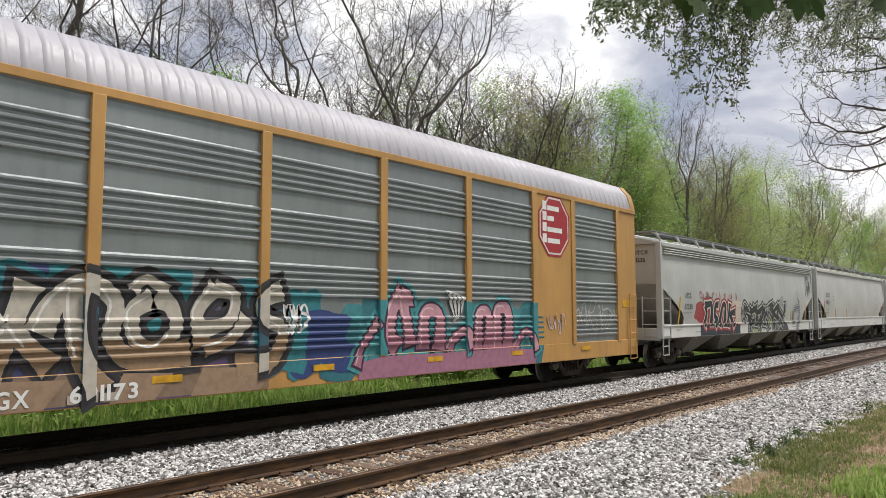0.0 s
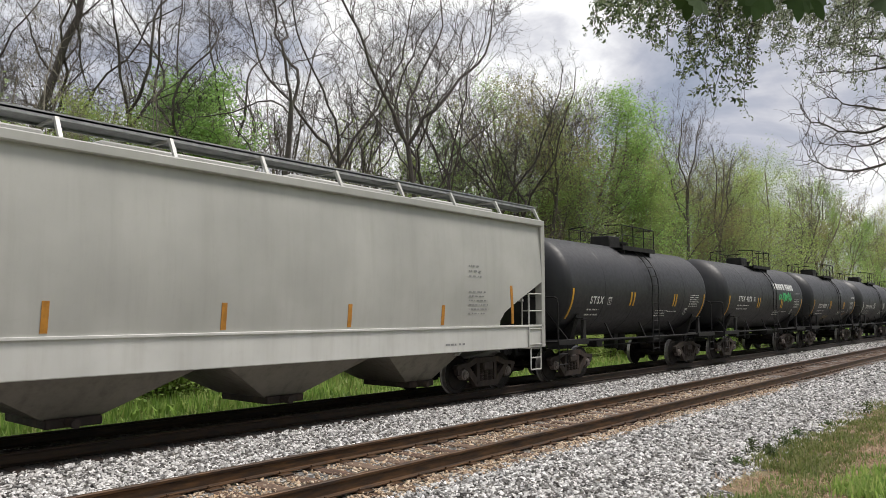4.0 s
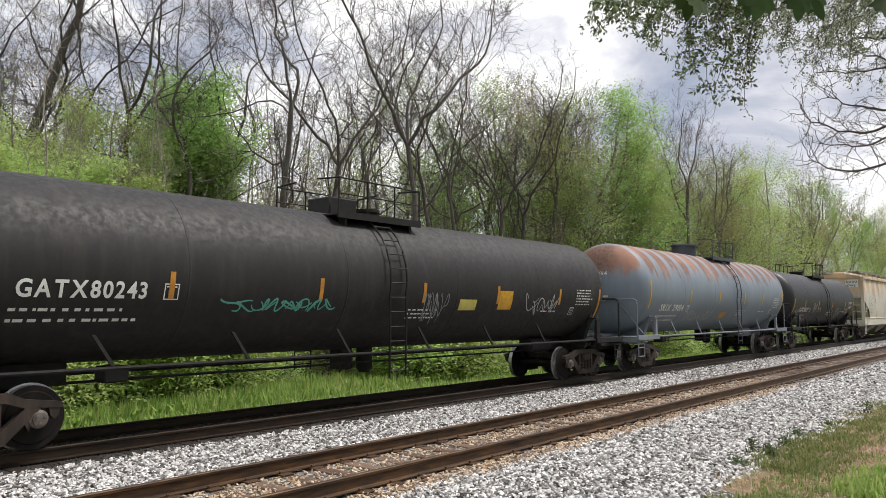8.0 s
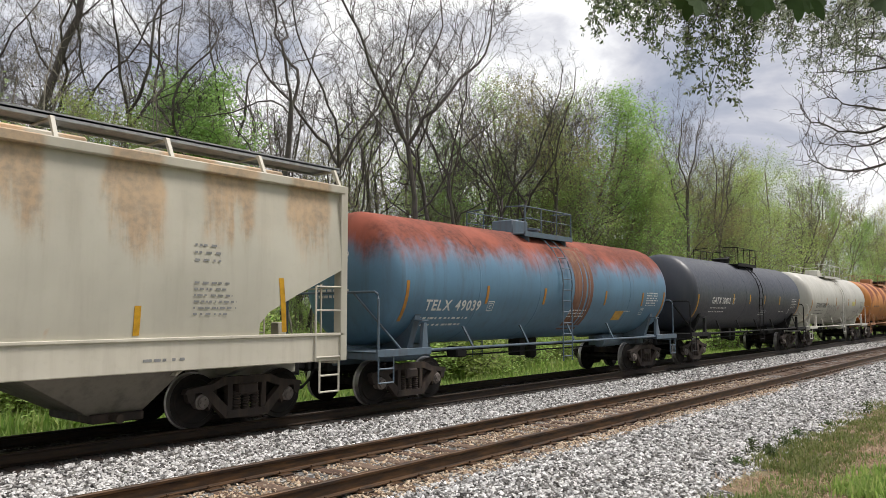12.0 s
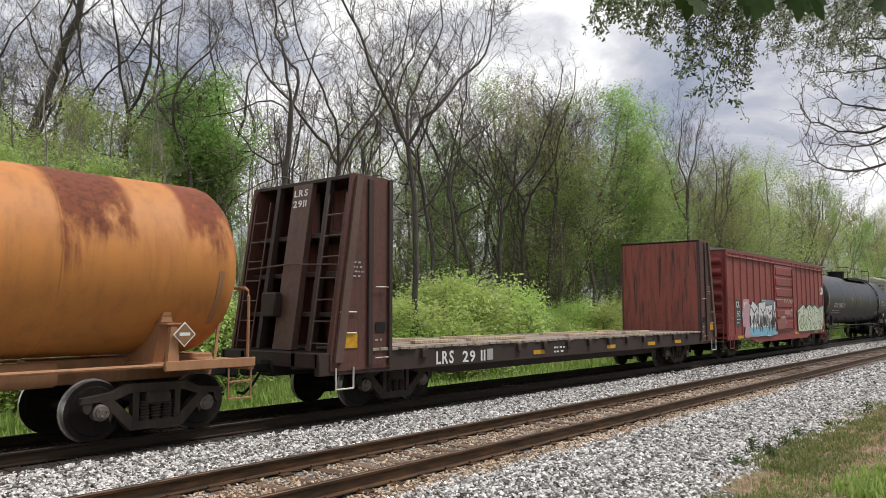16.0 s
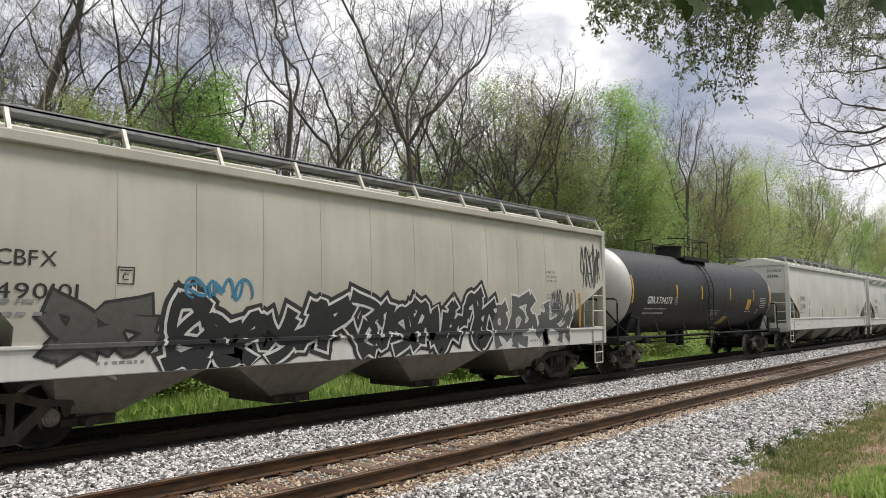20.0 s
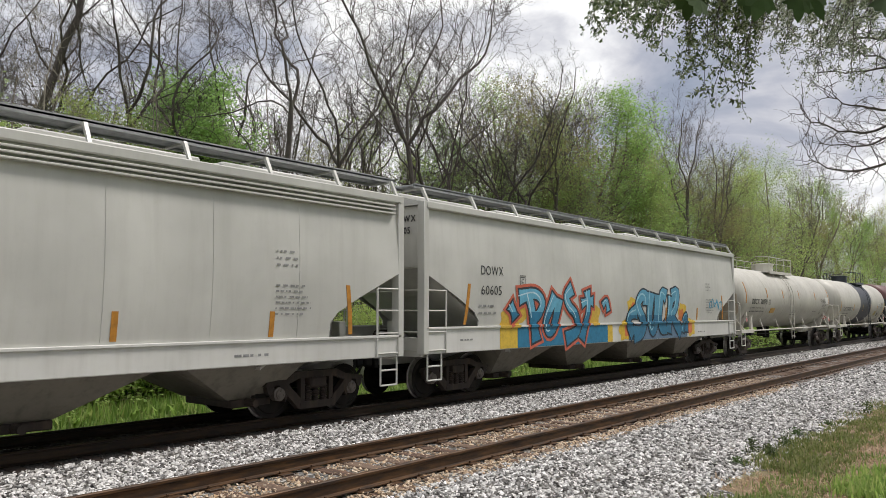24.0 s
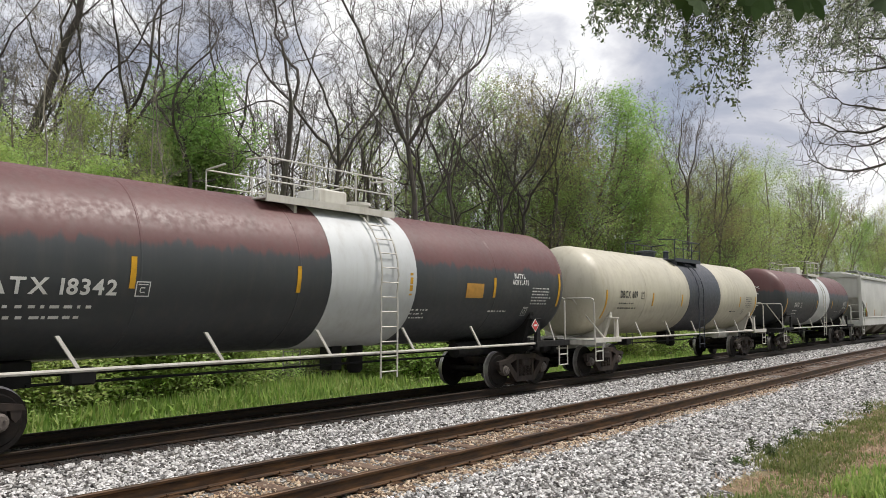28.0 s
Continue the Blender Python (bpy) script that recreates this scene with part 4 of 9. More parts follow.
# ---- a leaning trunk at the wood's edge ----
def leaning_tree():
    rng = np.random.default_rng(77)
    a, b = np.array(ahead(150, 165, 26)), np.array(ahead(152, -120, 26))
    foot = np.array(ahead(-190, 420, 26))
    foot[2] = ground_height(foot[1]) - 0.1
    n = 14
    mid = np.linspace(0, 1, n)[:, None]
    p = foot * (1 - mid) ** 2 + 2 * a * mid * (1 - mid) + b * mid ** 2 + rng.normal(0, 0.08, (n, 3))
    lines = [(p, np.linspace(0.22, 0.08, n), 8)]
    for j in range(6, n):
        for q in range(2):
            w = (p[j] - p[j - 1]) / np.linalg.norm(p[j] - p[j - 1]) + rng.normal(0, 0.6, 3)
            bp, br = branch(rng, p[j], w / np.linalg.norm(w), rng.uniform(1.5, 3.2), 0.05, 7, 0.22, 0.05)
            lines.append((bp, br, 5))
            for o in range(5):
                w2 = w + rng.normal(0, 0.7, 3)
                bp2, br2 = branch(rng, bp[rng.integers(2, 7)], w2 / np.linalg.norm(w2), rng.uniform(0.5, 1.4), 0.018, 5, 0.22, 0.04)
                lines.append((bp2, br2, 3))
    root = tagged(new("leaning_tree"), "dark bare tree leaning over the edge of the wood", "tree")
    v, f = tubes_to_arrays(lines[1:])
    part("branchwork", quick_mesh("branchwork", v, f, [BARK_DARK], True), BARK_DARK, root)
    v, f = tubes_to_arrays(lines[:1])
    part("trunk", quick_mesh("trunk", v, f, [BARK_DARK], True), BARK_DARK, root)


leaning_tree()


# ---- railway car parts ----
BLACK = paint("black_underframe", (0.012, 0.0115, 0.0115), 0.65, 0.4, (0.03, 0.026, 0.023), spec=0.25)
BROWN = paint("brown_truck_steel", (0.034, 0.027, 0.024), 0.7, 0.55, (0.095, 0.066, 0.048), spec=0.2)
WHEEL = paint("wheel_steel", (0.014, 0.0125, 0.012), 0.7, 0.45, (0.045, 0.032, 0.025), spec=0.12)
TREAD = plain("wheel_tread", (0.42, 0.40, 0.39), 0.38, 0.8)
BEARING = plain("bearing_cap_steel", (0.15, 0.125, 0.11), 0.55, 0.1, 0.2)
YELLOW = plain("reflective_yellow", (0.62, 0.33, 0.02), 0.4)
ORANGE = plain("reflective_orange", (0.50, 0.22, 0.03), 0.5)
WHITE_INK = plain("white_lettering", (0.72, 0.72, 0.70), 0.5, 0, 0.08)
BLACK_INK = plain("black_lettering", (0.025, 0.025, 0.027), 0.5, 0, 0.05)
GREY_INK = plain("grey_lettering", (0.26, 0.26, 0.26), 0.55)
GALV = plain("galvanised_grating", (0.34, 0.35, 0.355), 0.5, 0.25)

AXLE, WHEEL_R = 0.89, 0.457
WHEELSETS = []


def truck_meshes():
    """Meshes of one freight truck, its bolster's centre at the origin over the rail."""
    out = {}
    s = Shape()
    top = [(-1.22, 0.60), (-1.18, 0.68), (-0.72, 0.74), (-0.50, 0.84), (0.50, 0.84), (0.72, 0.74), (1.18, 0.68), (1.22, 0.60), (0.70, 0.62), (0.44, 0.71), (-0.44, 0.71), (-0.70, 0.62)]
    s.prism(top, "y", -1.07, -0.93)
    s.prism([(-0.92, 0.62), (-0.70, 0.62), (-0.36, 0.30), (-0.36, 0.14), (-0.44, 0.14)], "y", -1.07, -0.93)
    s.prism([(0.92, 0.62), (0.44, 0.14), (0.36, 0.14), (0.36, 0.30), (0.70, 0.62)], "y", -1.07, -0.93)
    s.prism([(-0.44, 0.14), (0.44, 0.14), (0.40, 0.27), (-0.40, 0.27)], "y", -1.08, -0.92)
    s.prism([(-0.40, 0.25), (-0.30, 0.25), (-0.30, 0.73), (-0.40, 0.73)], "y", -1.06, -0.94)
    s.prism([(0.30, 0.25), (0.40, 0.25), (0.40, 0.73), (0.30, 0.73)], "y", -1.06, -0.94)
    for c in (-1, 1):
        s.prism([(c * 0.70, 0.42), (c * 0.76, 0.30), (c * 0.80, 0.45), (c * 0.80, 0.62), (c * 0.70, 0.62)], "y", -1.06, -0.94)
        s.prism([(c * 1.04, 0.50), (c * 1.10, 0.44), (c * 1.16, 0.50), (c * 1.18, 0.64), (c * 1.02, 0.62)], "y", -1.06, -0.94)
    out["side_frame"] = s.mesh("side_frame", BROWN, 30)
    coil = []
    z = 0.26
    while z < 0.53:
        coil += [(z, 0.062), (z + 0.012, 0.085), (z + 0.028, 0.085), (z + 0.04, 0.062)]
        z += 0.045
    out["spring"] = Shape().lathe(coil, "z", (0, 0, 0), 10).mesh("spring", BROWN, 40)
    out["bolster"] = Shape().box(-0.20, 0.20, -1.12, 1.12, 0.52, 0.72, 0.03).lathe([(0.70, 0.22), (0.80, 0.22)], "z", (0, 0, 0), 20).mesh("bolster", BROWN, 30)
    s = Shape()
    for c in (-1, 1):
        prof = [(-0.075, 0.10), (-0.075, 0.36), (-0.055, 0.38), (-0.055, WHEEL_R - 0.004), (0.055, WHEEL_R), (0.065, WHEEL_R + 0.027), (0.085, WHEEL_R + 0.027), (0.085, 0.37), (0.03, 0.34), (0.02, 0.16), (0.075, 0.12), (0.075, 0.09)]
        if c > 0:
            prof = [(-u, r) for u, r in prof][::-1]
        s.lathe(prof, "y", (0, c * 0.765, 0), 32)
    s.lathe([(-0.95, 0.065), (-0.8, 0.08), (0.8, 0.08), (0.95, 0.065)], "y", (0, 0, 0), 12)
    # roller bearing caps with their three bolts turn with the axle
    for c in (-1, 1):
        s.lathe([(c * 0.92, 0.13), (c * 1.06, 0.13), (c * 1.075, 0.10), (c * 1.105, 0.095), (c * 1.11, 0.05)], "y", (0, 0, 0), 16)
        for k in range(3):
            w = 2 * math.pi * k / 3
            s.box(math.cos(w) * 0.06 - 0.018, math.cos(w) * 0.06 + 0.018, min(c * 1.09, c * 1.125), max(c * 1.09, c * 1.125), math.sin(w) * 0.06 - 0.018, math.sin(w) * 0.06 + 0.018, 0.004)
    me = s.mesh("wheelset", WHEEL, 35)
    me.materials.append(TREAD)
    me.materials.append(BEARING)
    for q in me.polygons:
        c = q.center
        if abs(c.y) > 0.915:
            q.material_index = 2
        elif min(math.hypot(me.vertices[i].co.x, me.vertices[i].co.z) for i in q.vertices) > WHEEL_R - 0.01:
            q.material_index = 1
    out["wheelset"] = me
    out["brake_beam"] = Shape().box(-0.46, -0.40, -0.85, 0.85, 0.30, 0.40, 0.01).box(0.40, 0.46, -0.85, 0.85, 0.30, 0.40, 0.01).mesh("brake_beam", BLACK, 30)
    return out


TRUCK = truck_meshes()


def add_truck(car, x):
    t = part("truck", TRUCK["bolster"], BROWN, car, "dark brown cast-steel freight truck with two axles")
    t.matrix_local = pose(x, 0, 0)
    for s in (0, 180):
        o = part("side_frame", TRUCK["side_frame"], BROWN, t)
        o.matrix_local = pose(0, 0, 0, 0, 0, s)
        for cx in (-0.19, 0.0, 0.19):
            o = part("spring", TRUCK["spring"], BROWN, t)
            o.matrix_local = pose(cx, -1.0 if s == 0 else 1.0, 0)
    part("brake_beam", TRUCK["brake_beam"], BLACK, t)
    for c in (-1, 1):
        o = part("wheelset", TRUCK["wheelset"], WHEEL, t)
        o.matrix_parent_inverse = Matrix.Translation((c * AXLE, 0, WHEEL_R))
        WHEELSETS.append(o)


def add_coupler(car, x, sgn):
    """Draft gear and knuckle at an end whose striker is at x; sgn points outwards."""
    s = Shape()
    a, b = sorted((x - sgn * 1.4, x + sgn * 0.12))
    s.box(a, b, -0.19, 0.19, 0.70, 1.02, 0.02)
    a, b = sorted((x + sgn * 0.08, x + sgn * 0.50))
    s.box(a, b, -0.085, 0.085, 0.79, 0.95, 0.02)
    a, b = sorted((x + sgn * 0.42, x + sgn * 0.66))
    s.box(a, b, -0.16, 0.14, 0.74, 1.02, 0.04)
    part("coupler", s, BLACK, car)
    p = [(x, 0.30, 0.78), (x + sgn * 0.20, 0.33, 0.50), (x + sgn * 0.42, 0.30, 0.36), (x + sgn * 0.60, 0.24, 0.40)]
    part("air_hose", Shape().tube(p, 0.028, 8), BLACK, car)


# lettering: flat outlines of the built-in font, one mesh for each character
GLYPH = {}


def load_glyphs():
    made = []
    for bold, chars in ((0.0, "ABCDEFGHIJKLMNOPQRSTUVWXYZ0123456789-"), (0.025, "ABCDEFGHIJKLMNOPQRSTUVWXYZ0123456789-"), (0.07, "DUSTEAKLNOW")):
        for ch in chars:
            cu = bpy.data.curves.new("glyph", "FONT")
            cu.body, cu.size, cu.resolution_u, cu.offset = ch, 1.0, 3, bold
            made.append((ch, bold, new("glyph", cu)))
    deps = bpy.context.evaluated_depsgraph_get()
    for ch, bold, ob in made:
        me = bpy.data.meshes.new_from_object(ob.evaluated_get(deps))
        v = np.empty(len(me.vertices) * 3, np.float32)
        me.vertices.foreach_get("co", v)
        v = v.reshape(-1, 3)
        f = [tuple(p.vertices) for p in me.polygons]
        GLYPH[ch, bold] = (v[:, :2].copy(), f)
        bpy.data.meshes.remove(me)
    for ch, bold, ob in made:
        cu = ob.data
        bpy.data.objects.remove(ob)
        bpy.data.curves.remove(cu)


load_glyphs()


def text_flat(text, cap, bold=0.025, width=0.92, gap=0.10):
    """Corners and faces of a line of text, cap metres high, starting at 0."""
    vs, fs, x = [], [], 0.0
    k = cap / 0.70
    for ch in text:
        if ch == " ":
            x += 0.36 * k * width
            continue
        v, f = GLYPH[ch, bold]
        base = len(vs)
        lo, hi = v[:, 0].min(), v[:, 0].max()
        vs.extend([((p[0] - lo) * k * width + x, p[1] * k) for p in v])
        fs.extend([tuple(i + base for i in q) for q in f])
        x += ((hi - lo) * width + gap) * k
    return vs, fs, x


def lay(shape, vs, fs, x, z, side, off):
    """Puts flat corners on the camera's side of a car: side(z) is its half width there."""
    shape.add([(x + a, -(side(z + b) + off), z + b) for a, b in vs], fs)


def cut_rows(vs, fs, levels):
    """Cuts flat shapes along level lines, so that they can follow a curved side."""
    bm = bmesh.new()
    pts = [bm.verts.new((a, 0.0, b)) for a, b in vs]
    for q in fs:
        try:
            bm.faces.new([pts[i] for i in q])
        except ValueError:
            pass
    for z in levels:
        bmesh.ops.bisect_plane(bm, geom=bm.verts[:] + bm.edges[:] + bm.faces[:], dist=1e-5, plane_co=(0, 0, z), plane_no=(0, 0, 1))
    bm.verts.index_update()
    out_v = [(p.co.x, p.co.z) for p in bm.verts]
    out_f = [tuple(p.index for p in q.verts) for q in bm.faces]
    bm.free()
    return out_v, out_f


def add_text(car, text, x, z, cap, mat, side, off=0.007, bold=0.025, width=0.92, name="lettering", label="", span=0.0):
    """span: the length that the line fills, if it is known."""
    vs, fs, w = text_flat(text, cap, bold, width)
    if span:
        vs, w = [(a * span / w, b) for a, b in vs], span
    vs, fs = cut_rows(vs, fs, [cap * 0.33, cap * 0.67])
    s = Shape()
    lay(s, vs, fs, x, z, side, off)
    part(name, s, mat, car, label, 0)
    return w


def add_end_text(car, lines, x, y, z, cap, mat, patch=None):
    """Text on the end wall that faces the train's head; it runs towards the camera's side."""
    if patch:
        part("number_patch", Shape().box(x - 0.004, x, y - 0.72, y + 0.06, z - 0.30, z + 0.22), patch, car)
    s = Shape()
    for i, text in enumerate(lines):
        vs, fs, w = text_flat(text, cap, 0.025)
        s.add([(x - 0.008, y - a, z - i * 0.26 + b) for a, b in vs], fs)
    part("end_number", s, mat, car, "", 0)


def add_head_text(car, text, a, head, R, zc, ink):
    """The number and its small print on the domed head that faces the train's front."""
    def on_head(y, z):
        q = min(0.98, math.hypot(y, z - zc) / R)
        return (a - head * math.sqrt(1 - q * q) - 0.012, y, z)
    vs, fs, w = text_flat(text, 0.13, 0.0)
    vs, fs = cut_rows([(p * 1.15 / w, q) for p, q in vs], fs, [0.05, 0.09])
    part("end_number", Shape().add([on_head(0.75 - p, zc + 0.42 + q) for p, q in vs], fs), ink, car, "", 0)
    rng = random.Random(len(text))
    s = Shape()
    for y0, z0, rows in ((0.72, zc + 0.27, 2), (0.62, zc - 0.32, 2)):
        for r in range(rows):
            y, stop = y0, y0 - rng.uniform(0.6, 0.95)
            while y > stop:
                b = rng.uniform(0.08, 0.2)
                z = z0 - r * 0.13
                s.add([on_head(y, z), on_head(y - b, z), on_head(y - b, z + 0.06), on_head(y, z + 0.06)], [(0, 1, 2, 3)])
                y -= b + 0.04
    part("small_print", s, ink, car, "", 0)


# ---- graffiti ----
SPRAY = {}


def spray(col):
    key = tuple(col)
    if key not in SPRAY:
        SPRAY[key] = plain("spray_paint", col, 0.55, 0, 0.12)
    return SPRAY[key]


def lay_paint(car, vs, fs, mat, side, off, levels, name="graffiti", label=""):
    vs, fs = cut_rows(vs, fs, levels)
    s = Shape()
    s.add([(a, -(side(b) + off), b) for a, b in vs], fs)
    return part(name, s, mat, car, label, 0)


def blob(rng, cx, cz, w, h, lumps=3, n=26):
    ph = [rng.uniform(0, 6.28) for _ in range(3)]
    pts = []
    for i in range(n):
        t = 2 * math.pi * i / n
        r = 1 + 0.10 * math.sin(lumps * t + ph[0]) + 0.07 * math.sin((lumps + 2) * t + ph[1])
        c, s_ = math.cos(t), math.sin(t)
        c, s_ = math.copysign(abs(c) ** 0.75, c), math.copysign(abs(s_) ** 0.75, s_)
        pts.append((cx + w / 2 * r * c, cz + h / 2 * r * s_))
    return pts


def fan(pts):
    cx, cz = sum(p[0] for p in pts) / len(pts), sum(p[1] for p in pts) / len(pts)
    n = len(pts)
    return [(cx, cz)] + list(pts), [(0, i + 1, (i + 1) % n + 1) for i in range(n)]


def joined(shapes):
    v, f = [], []
    for a, b in shapes:
        k = len(v)
        v += a
        f += [tuple(i + k for i in q) for q in b]
    return v, f


def ribbon(path, w):
    v, f = [], []
    for i, (x, z) in enumerate(path):
        a, b = path[max(i - 1, 0)], path[min(i + 1, len(path) - 1)]
        dx, dz = b[0] - a[0], b[1] - a[1]
        m = math.hypot(dx, dz) + 1e-6
        ww = w * (0.55 + 0.45 * math.sin(math.pi * (i + 0.5) / len(path)))
        v += [(x - dz / m * ww, z + dx / m * ww), (x + dz / m * ww, z - dx / m * ww)]
    for i in range(len(path) - 1):
        f.append((2 * i, 2 * i + 1, 2 * i + 3, 2 * i + 2))
    return v, f


def tag(car, x0, x1, z0, z1, col, side, seed, strokes=5, w=0.016, levels=(), off=0.009):
    """A quick scribbled tag: looping strokes that cannot be read."""
    rng = random.Random(seed)
    shapes = []
    for k in range(strokes):
        cx = x0 + (x1 - x0) * (k + 0.5) / strokes
        sx, sz = (x1 - x0) / strokes * 0.75, (z1 - z0) * 0.5
        p1, p2, q1, q2 = (rng.uniform(0, 6.28) for _ in range(4))
        m1, m2 = rng.choice((1, 1, 2)), rng.choice((1, 2, 3))
        path = []
        for i in range(22):
            t = i / 21 * 2 * math.pi * rng.choice((0.8, 0.8, 0.8))
            path.append((cx + sx * (0.6 * math.sin(m1 * t + p1) + 0.3 * math.sin(m2 * t + p2)), (z0 + z1) / 2 + sz * (0.65 * math.cos(m2 * t + q1) + 0.3 * math.sin((m1 + 1) * t + q2))))
        shapes.append(ribbon(path, w))
    v, f = joined(shapes)
    return lay_paint(car, v, f, spray(col), side, off, levels, "tag", "scribbled spray-paint tag")


def smooth_path(pts, n=4):
    out = []
    for i in range(len(pts) - 1):
        p0, p1, p2, p3 = pts[max(i - 1, 0)], pts[i], pts[i + 1], pts[min(i + 2, len(pts) - 1)]
        for k in range(n):
            t = k / n
            out.append(tuple(0.5 * (2 * p1[c] + (p2[c] - p0[c]) * t + (2 * p0[c] - 5 * p1[c] + 4 * p2[c] - p3[c]) * t * t + (3 * p1[c] - p0[c] - 3 * p2[c] + p3[c]) * t ** 3) for c in (0, 1)))
    out.append(tuple(pts[-1]))
    return out


def brush(path, w, grow_by=0.0):
    """A fat stroke, wider at its ends and drawn out past them by grow_by."""
    v, f = [], []
    n = len(path)
    for i, (x, z) in enumerate(path):
        a, b = path[max(i - 1, 0)], path[min(i + 1, n - 1)]
        dx, dz = b[0] - a[0], b[1] - a[1]
        m = math.hypot(dx, dz) + 1e-6
        q = abs(2 * i / (n - 1) - 1)
        ww = w * (0.78 + 0.5 * q ** 3) + grow_by
        e = -grow_by if i == 0 else grow_by if i == n - 1 else 0
        x, z = x + dx / m * e, z + dz / m * e
        v += [(x - dz / m * ww, z + dx / m * ww), (x + dz / m * ww, z - dx / m * ww)]
    for i in range(n - 1):
        f.append((2 * i, 2 * i + 1, 2 * i + 3, 2 * i + 2))
    return v, f


def bubbles(car, x0, x1, z0, z1, n, side, seed, fill, line, light=None, halo=None, low=None, levels=(), ragged=0.25):
    """A spray-painted piece of fat interlocking strokes that cannot be read."""
    rng = random.Random(seed)
    w = (x1 - x0) / n
    paths = []
    for k in range(n):
        h = (z1 - z0) * rng.uniform(1 - ragged, 1.0)
        for j in range(3):
            up = rng.random() < 0.5
            a = [rng.uniform(-0.25, 1.25) for _ in range(5)]
            b = [0.02, 0.25, 0.5, 0.75, 0.98] if up else [rng.uniform(0.1, 0.9) for _ in range(5)]
            a = a if up else [-0.3 + 0.4 * i + rng.uniform(-0.1, 0.1) for i in range(5)]
            m = rng.choice((3, 4, 5))
            pts = [(x0 + w * (k + min(max(p, -0.1), 1.15)), z0 + min(max(q + rng.uniform(-0.1, 0.1), 0.0), 1.0) * h) for p, q in zip(a[:m], b[:m] if up and rng.random() < 0.4 else b[-m:])]
            paths.append(smooth_path(pts))
    fat = min(w * 0.17, (z1 - z0) * 0.13)
    cut = z0 + (z1 - z0) * 0.45
    sets = [(halo, 0.13, 0.004), (line, 0.05, 0.0055), (fill, 0.0, 0.007)]
    for col, more, off in sets:
        if col:
            for i, p in enumerate(paths):
                v, f = brush(p, fat, more)
                v = [(a, min(max(b, z0 - 0.03), z1 + 0.25)) for a, b in v]
                lay_paint(car, v, f, spray(col), side, off + (i % 3) * 0.0004 + (0.0015 if more == 0 else 0), levels, "graffiti", "sprayed graffiti stroke")
    for i, p in enumerate(paths):
        if low:
            v, f = brush(p, fat * 0.96)
            v, f = cut_rows(v, f, (cut,))
            f = [q for q in f if sum(v[i][1] for i in q) / len(q) < cut]
            if f:
                lay_paint(car, v, f, spray(low), side, 0.0102 + (i % 3) * 0.0002, levels, "graffiti", "darker lower tone of the graffiti")
        if light:
            q = [(a - fat * 0.45, b + fat * 0.15) for a, b in p[: max(4, len(p) // 2)]]
            lay_paint(car, *ribbon(q, fat * 0.16), spray(light), side, 0.0112 + (i % 3) * 0.0002, levels, "graffiti", "pale highlight of the graffiti")


def clip_x(v, f, x0, x1):
    """The share of a flat shape between two upright lines."""
    bm = bmesh.new()
    pts = [bm.verts.new((a, 0.0, b)) for a, b in v]
    for q in f:
        try:
            bm.faces.new([pts[i] for i in q])
        except ValueError:
            pass
    for x, way in ((x0, -1), (x1, 1)):
        bmesh.ops.bisect_plane(bm, geom=bm.verts[:] + bm.edges[:] + bm.faces[:], dist=1e-5, plane_co=(x, 0, 0), plane_no=(way, 0, 0), clear_outer=True)
    bm.verts.index_update()
    out = [(p.co.x, p.co.z) for p in bm.verts], [tuple(p.index for p in q.verts) for q in bm.faces]
    bm.free()
    return out


def piece(car, strokes, side, levels, fill, line, halo=None, low=None, cut_at=1.6, light=None, base=0.010, posts=(), post_side=None):
    """Sprayed letters drawn stroke by stroke: each is (half width, corners)."""
    drawn = [(w, smooth_path(p)) for w, p in strokes]
    for col, more, off, name in ((halo, 0.13, 0.0, "glow"), (line, 0.055, 0.002, "outline"), (fill, 0.0, 0.004, "fill")):
        if col:
            for i, (w, p) in enumerate(drawn):
                v, f = brush(p, w, more)
                lay_paint(car, v, f, spray(col), side, base + off + (i % 4) * 0.0004, levels, "graffiti", "sprayed graffiti " + name)
                for e in posts:
                    if min(p[0] for p in v) < e + 0.1 and max(p[0] for p in v) > e - 0.1:
                        pv, pf = clip_x(v, f, e - 0.1, e + 0.1)
                        if pf:
                            lay_paint(car, pv, pf, spray(col), post_side, 0.002 + off + (i % 4) * 0.0004, (), "graffiti", "sprayed graffiti on the post")
    for i, (w, p) in enumerate(drawn):
        if low:
            v, f = brush(p, w * 0.97)
            v, f = cut_rows(v, f, (cut_at,))
            f = [q for q in f if sum(v[k][1] for k in q) / len(q) < cut_at]
            if f:
                lay_paint(car, v, f, spray(low), side, base + 0.0058 + (i % 4) * 0.0003, levels, "graffiti", "darker lower tone of the graffiti")
        if light:
            q = [(a - w * 0.5, b + w * 0.2) for a, b in p[: max(5, len(p) * 2 // 3)]]
            lay_paint(car, *ribbon(q, w * 0.14), spray(light), side, base + 0.0072, levels, "graffiti", "pale highlight of the graffiti")


def panel_paint(car, pts, side, levels, col, off, label):
    v, f = fan(pts)
    return lay_paint(car, v, f, spray(col), side, off, levels, "graffiti", label)


def clouds(car, x0, x1, z0, z1, cols, side, seed, n=8, levels=(), off=0.002):
    rng = random.Random(seed)
    for i, col in enumerate(cols):
        for j in range(n):
            v, f = fan(blob(rng, rng.uniform(x0 + 0.3, x1 - 0.3), rng.uniform(z0 + 0.25, z1 - 0.25), rng.uniform(0.6, 1.5), rng.uniform(0.5, z1 - z0), 4, 20))
            v = [(a, min(max(b, z0), z1)) for a, b in v]
            lay_paint(car, v, f, spray(col), side, off + (i * n + j) * 0.0002, levels, "graffiti", "sprayed background cloud")


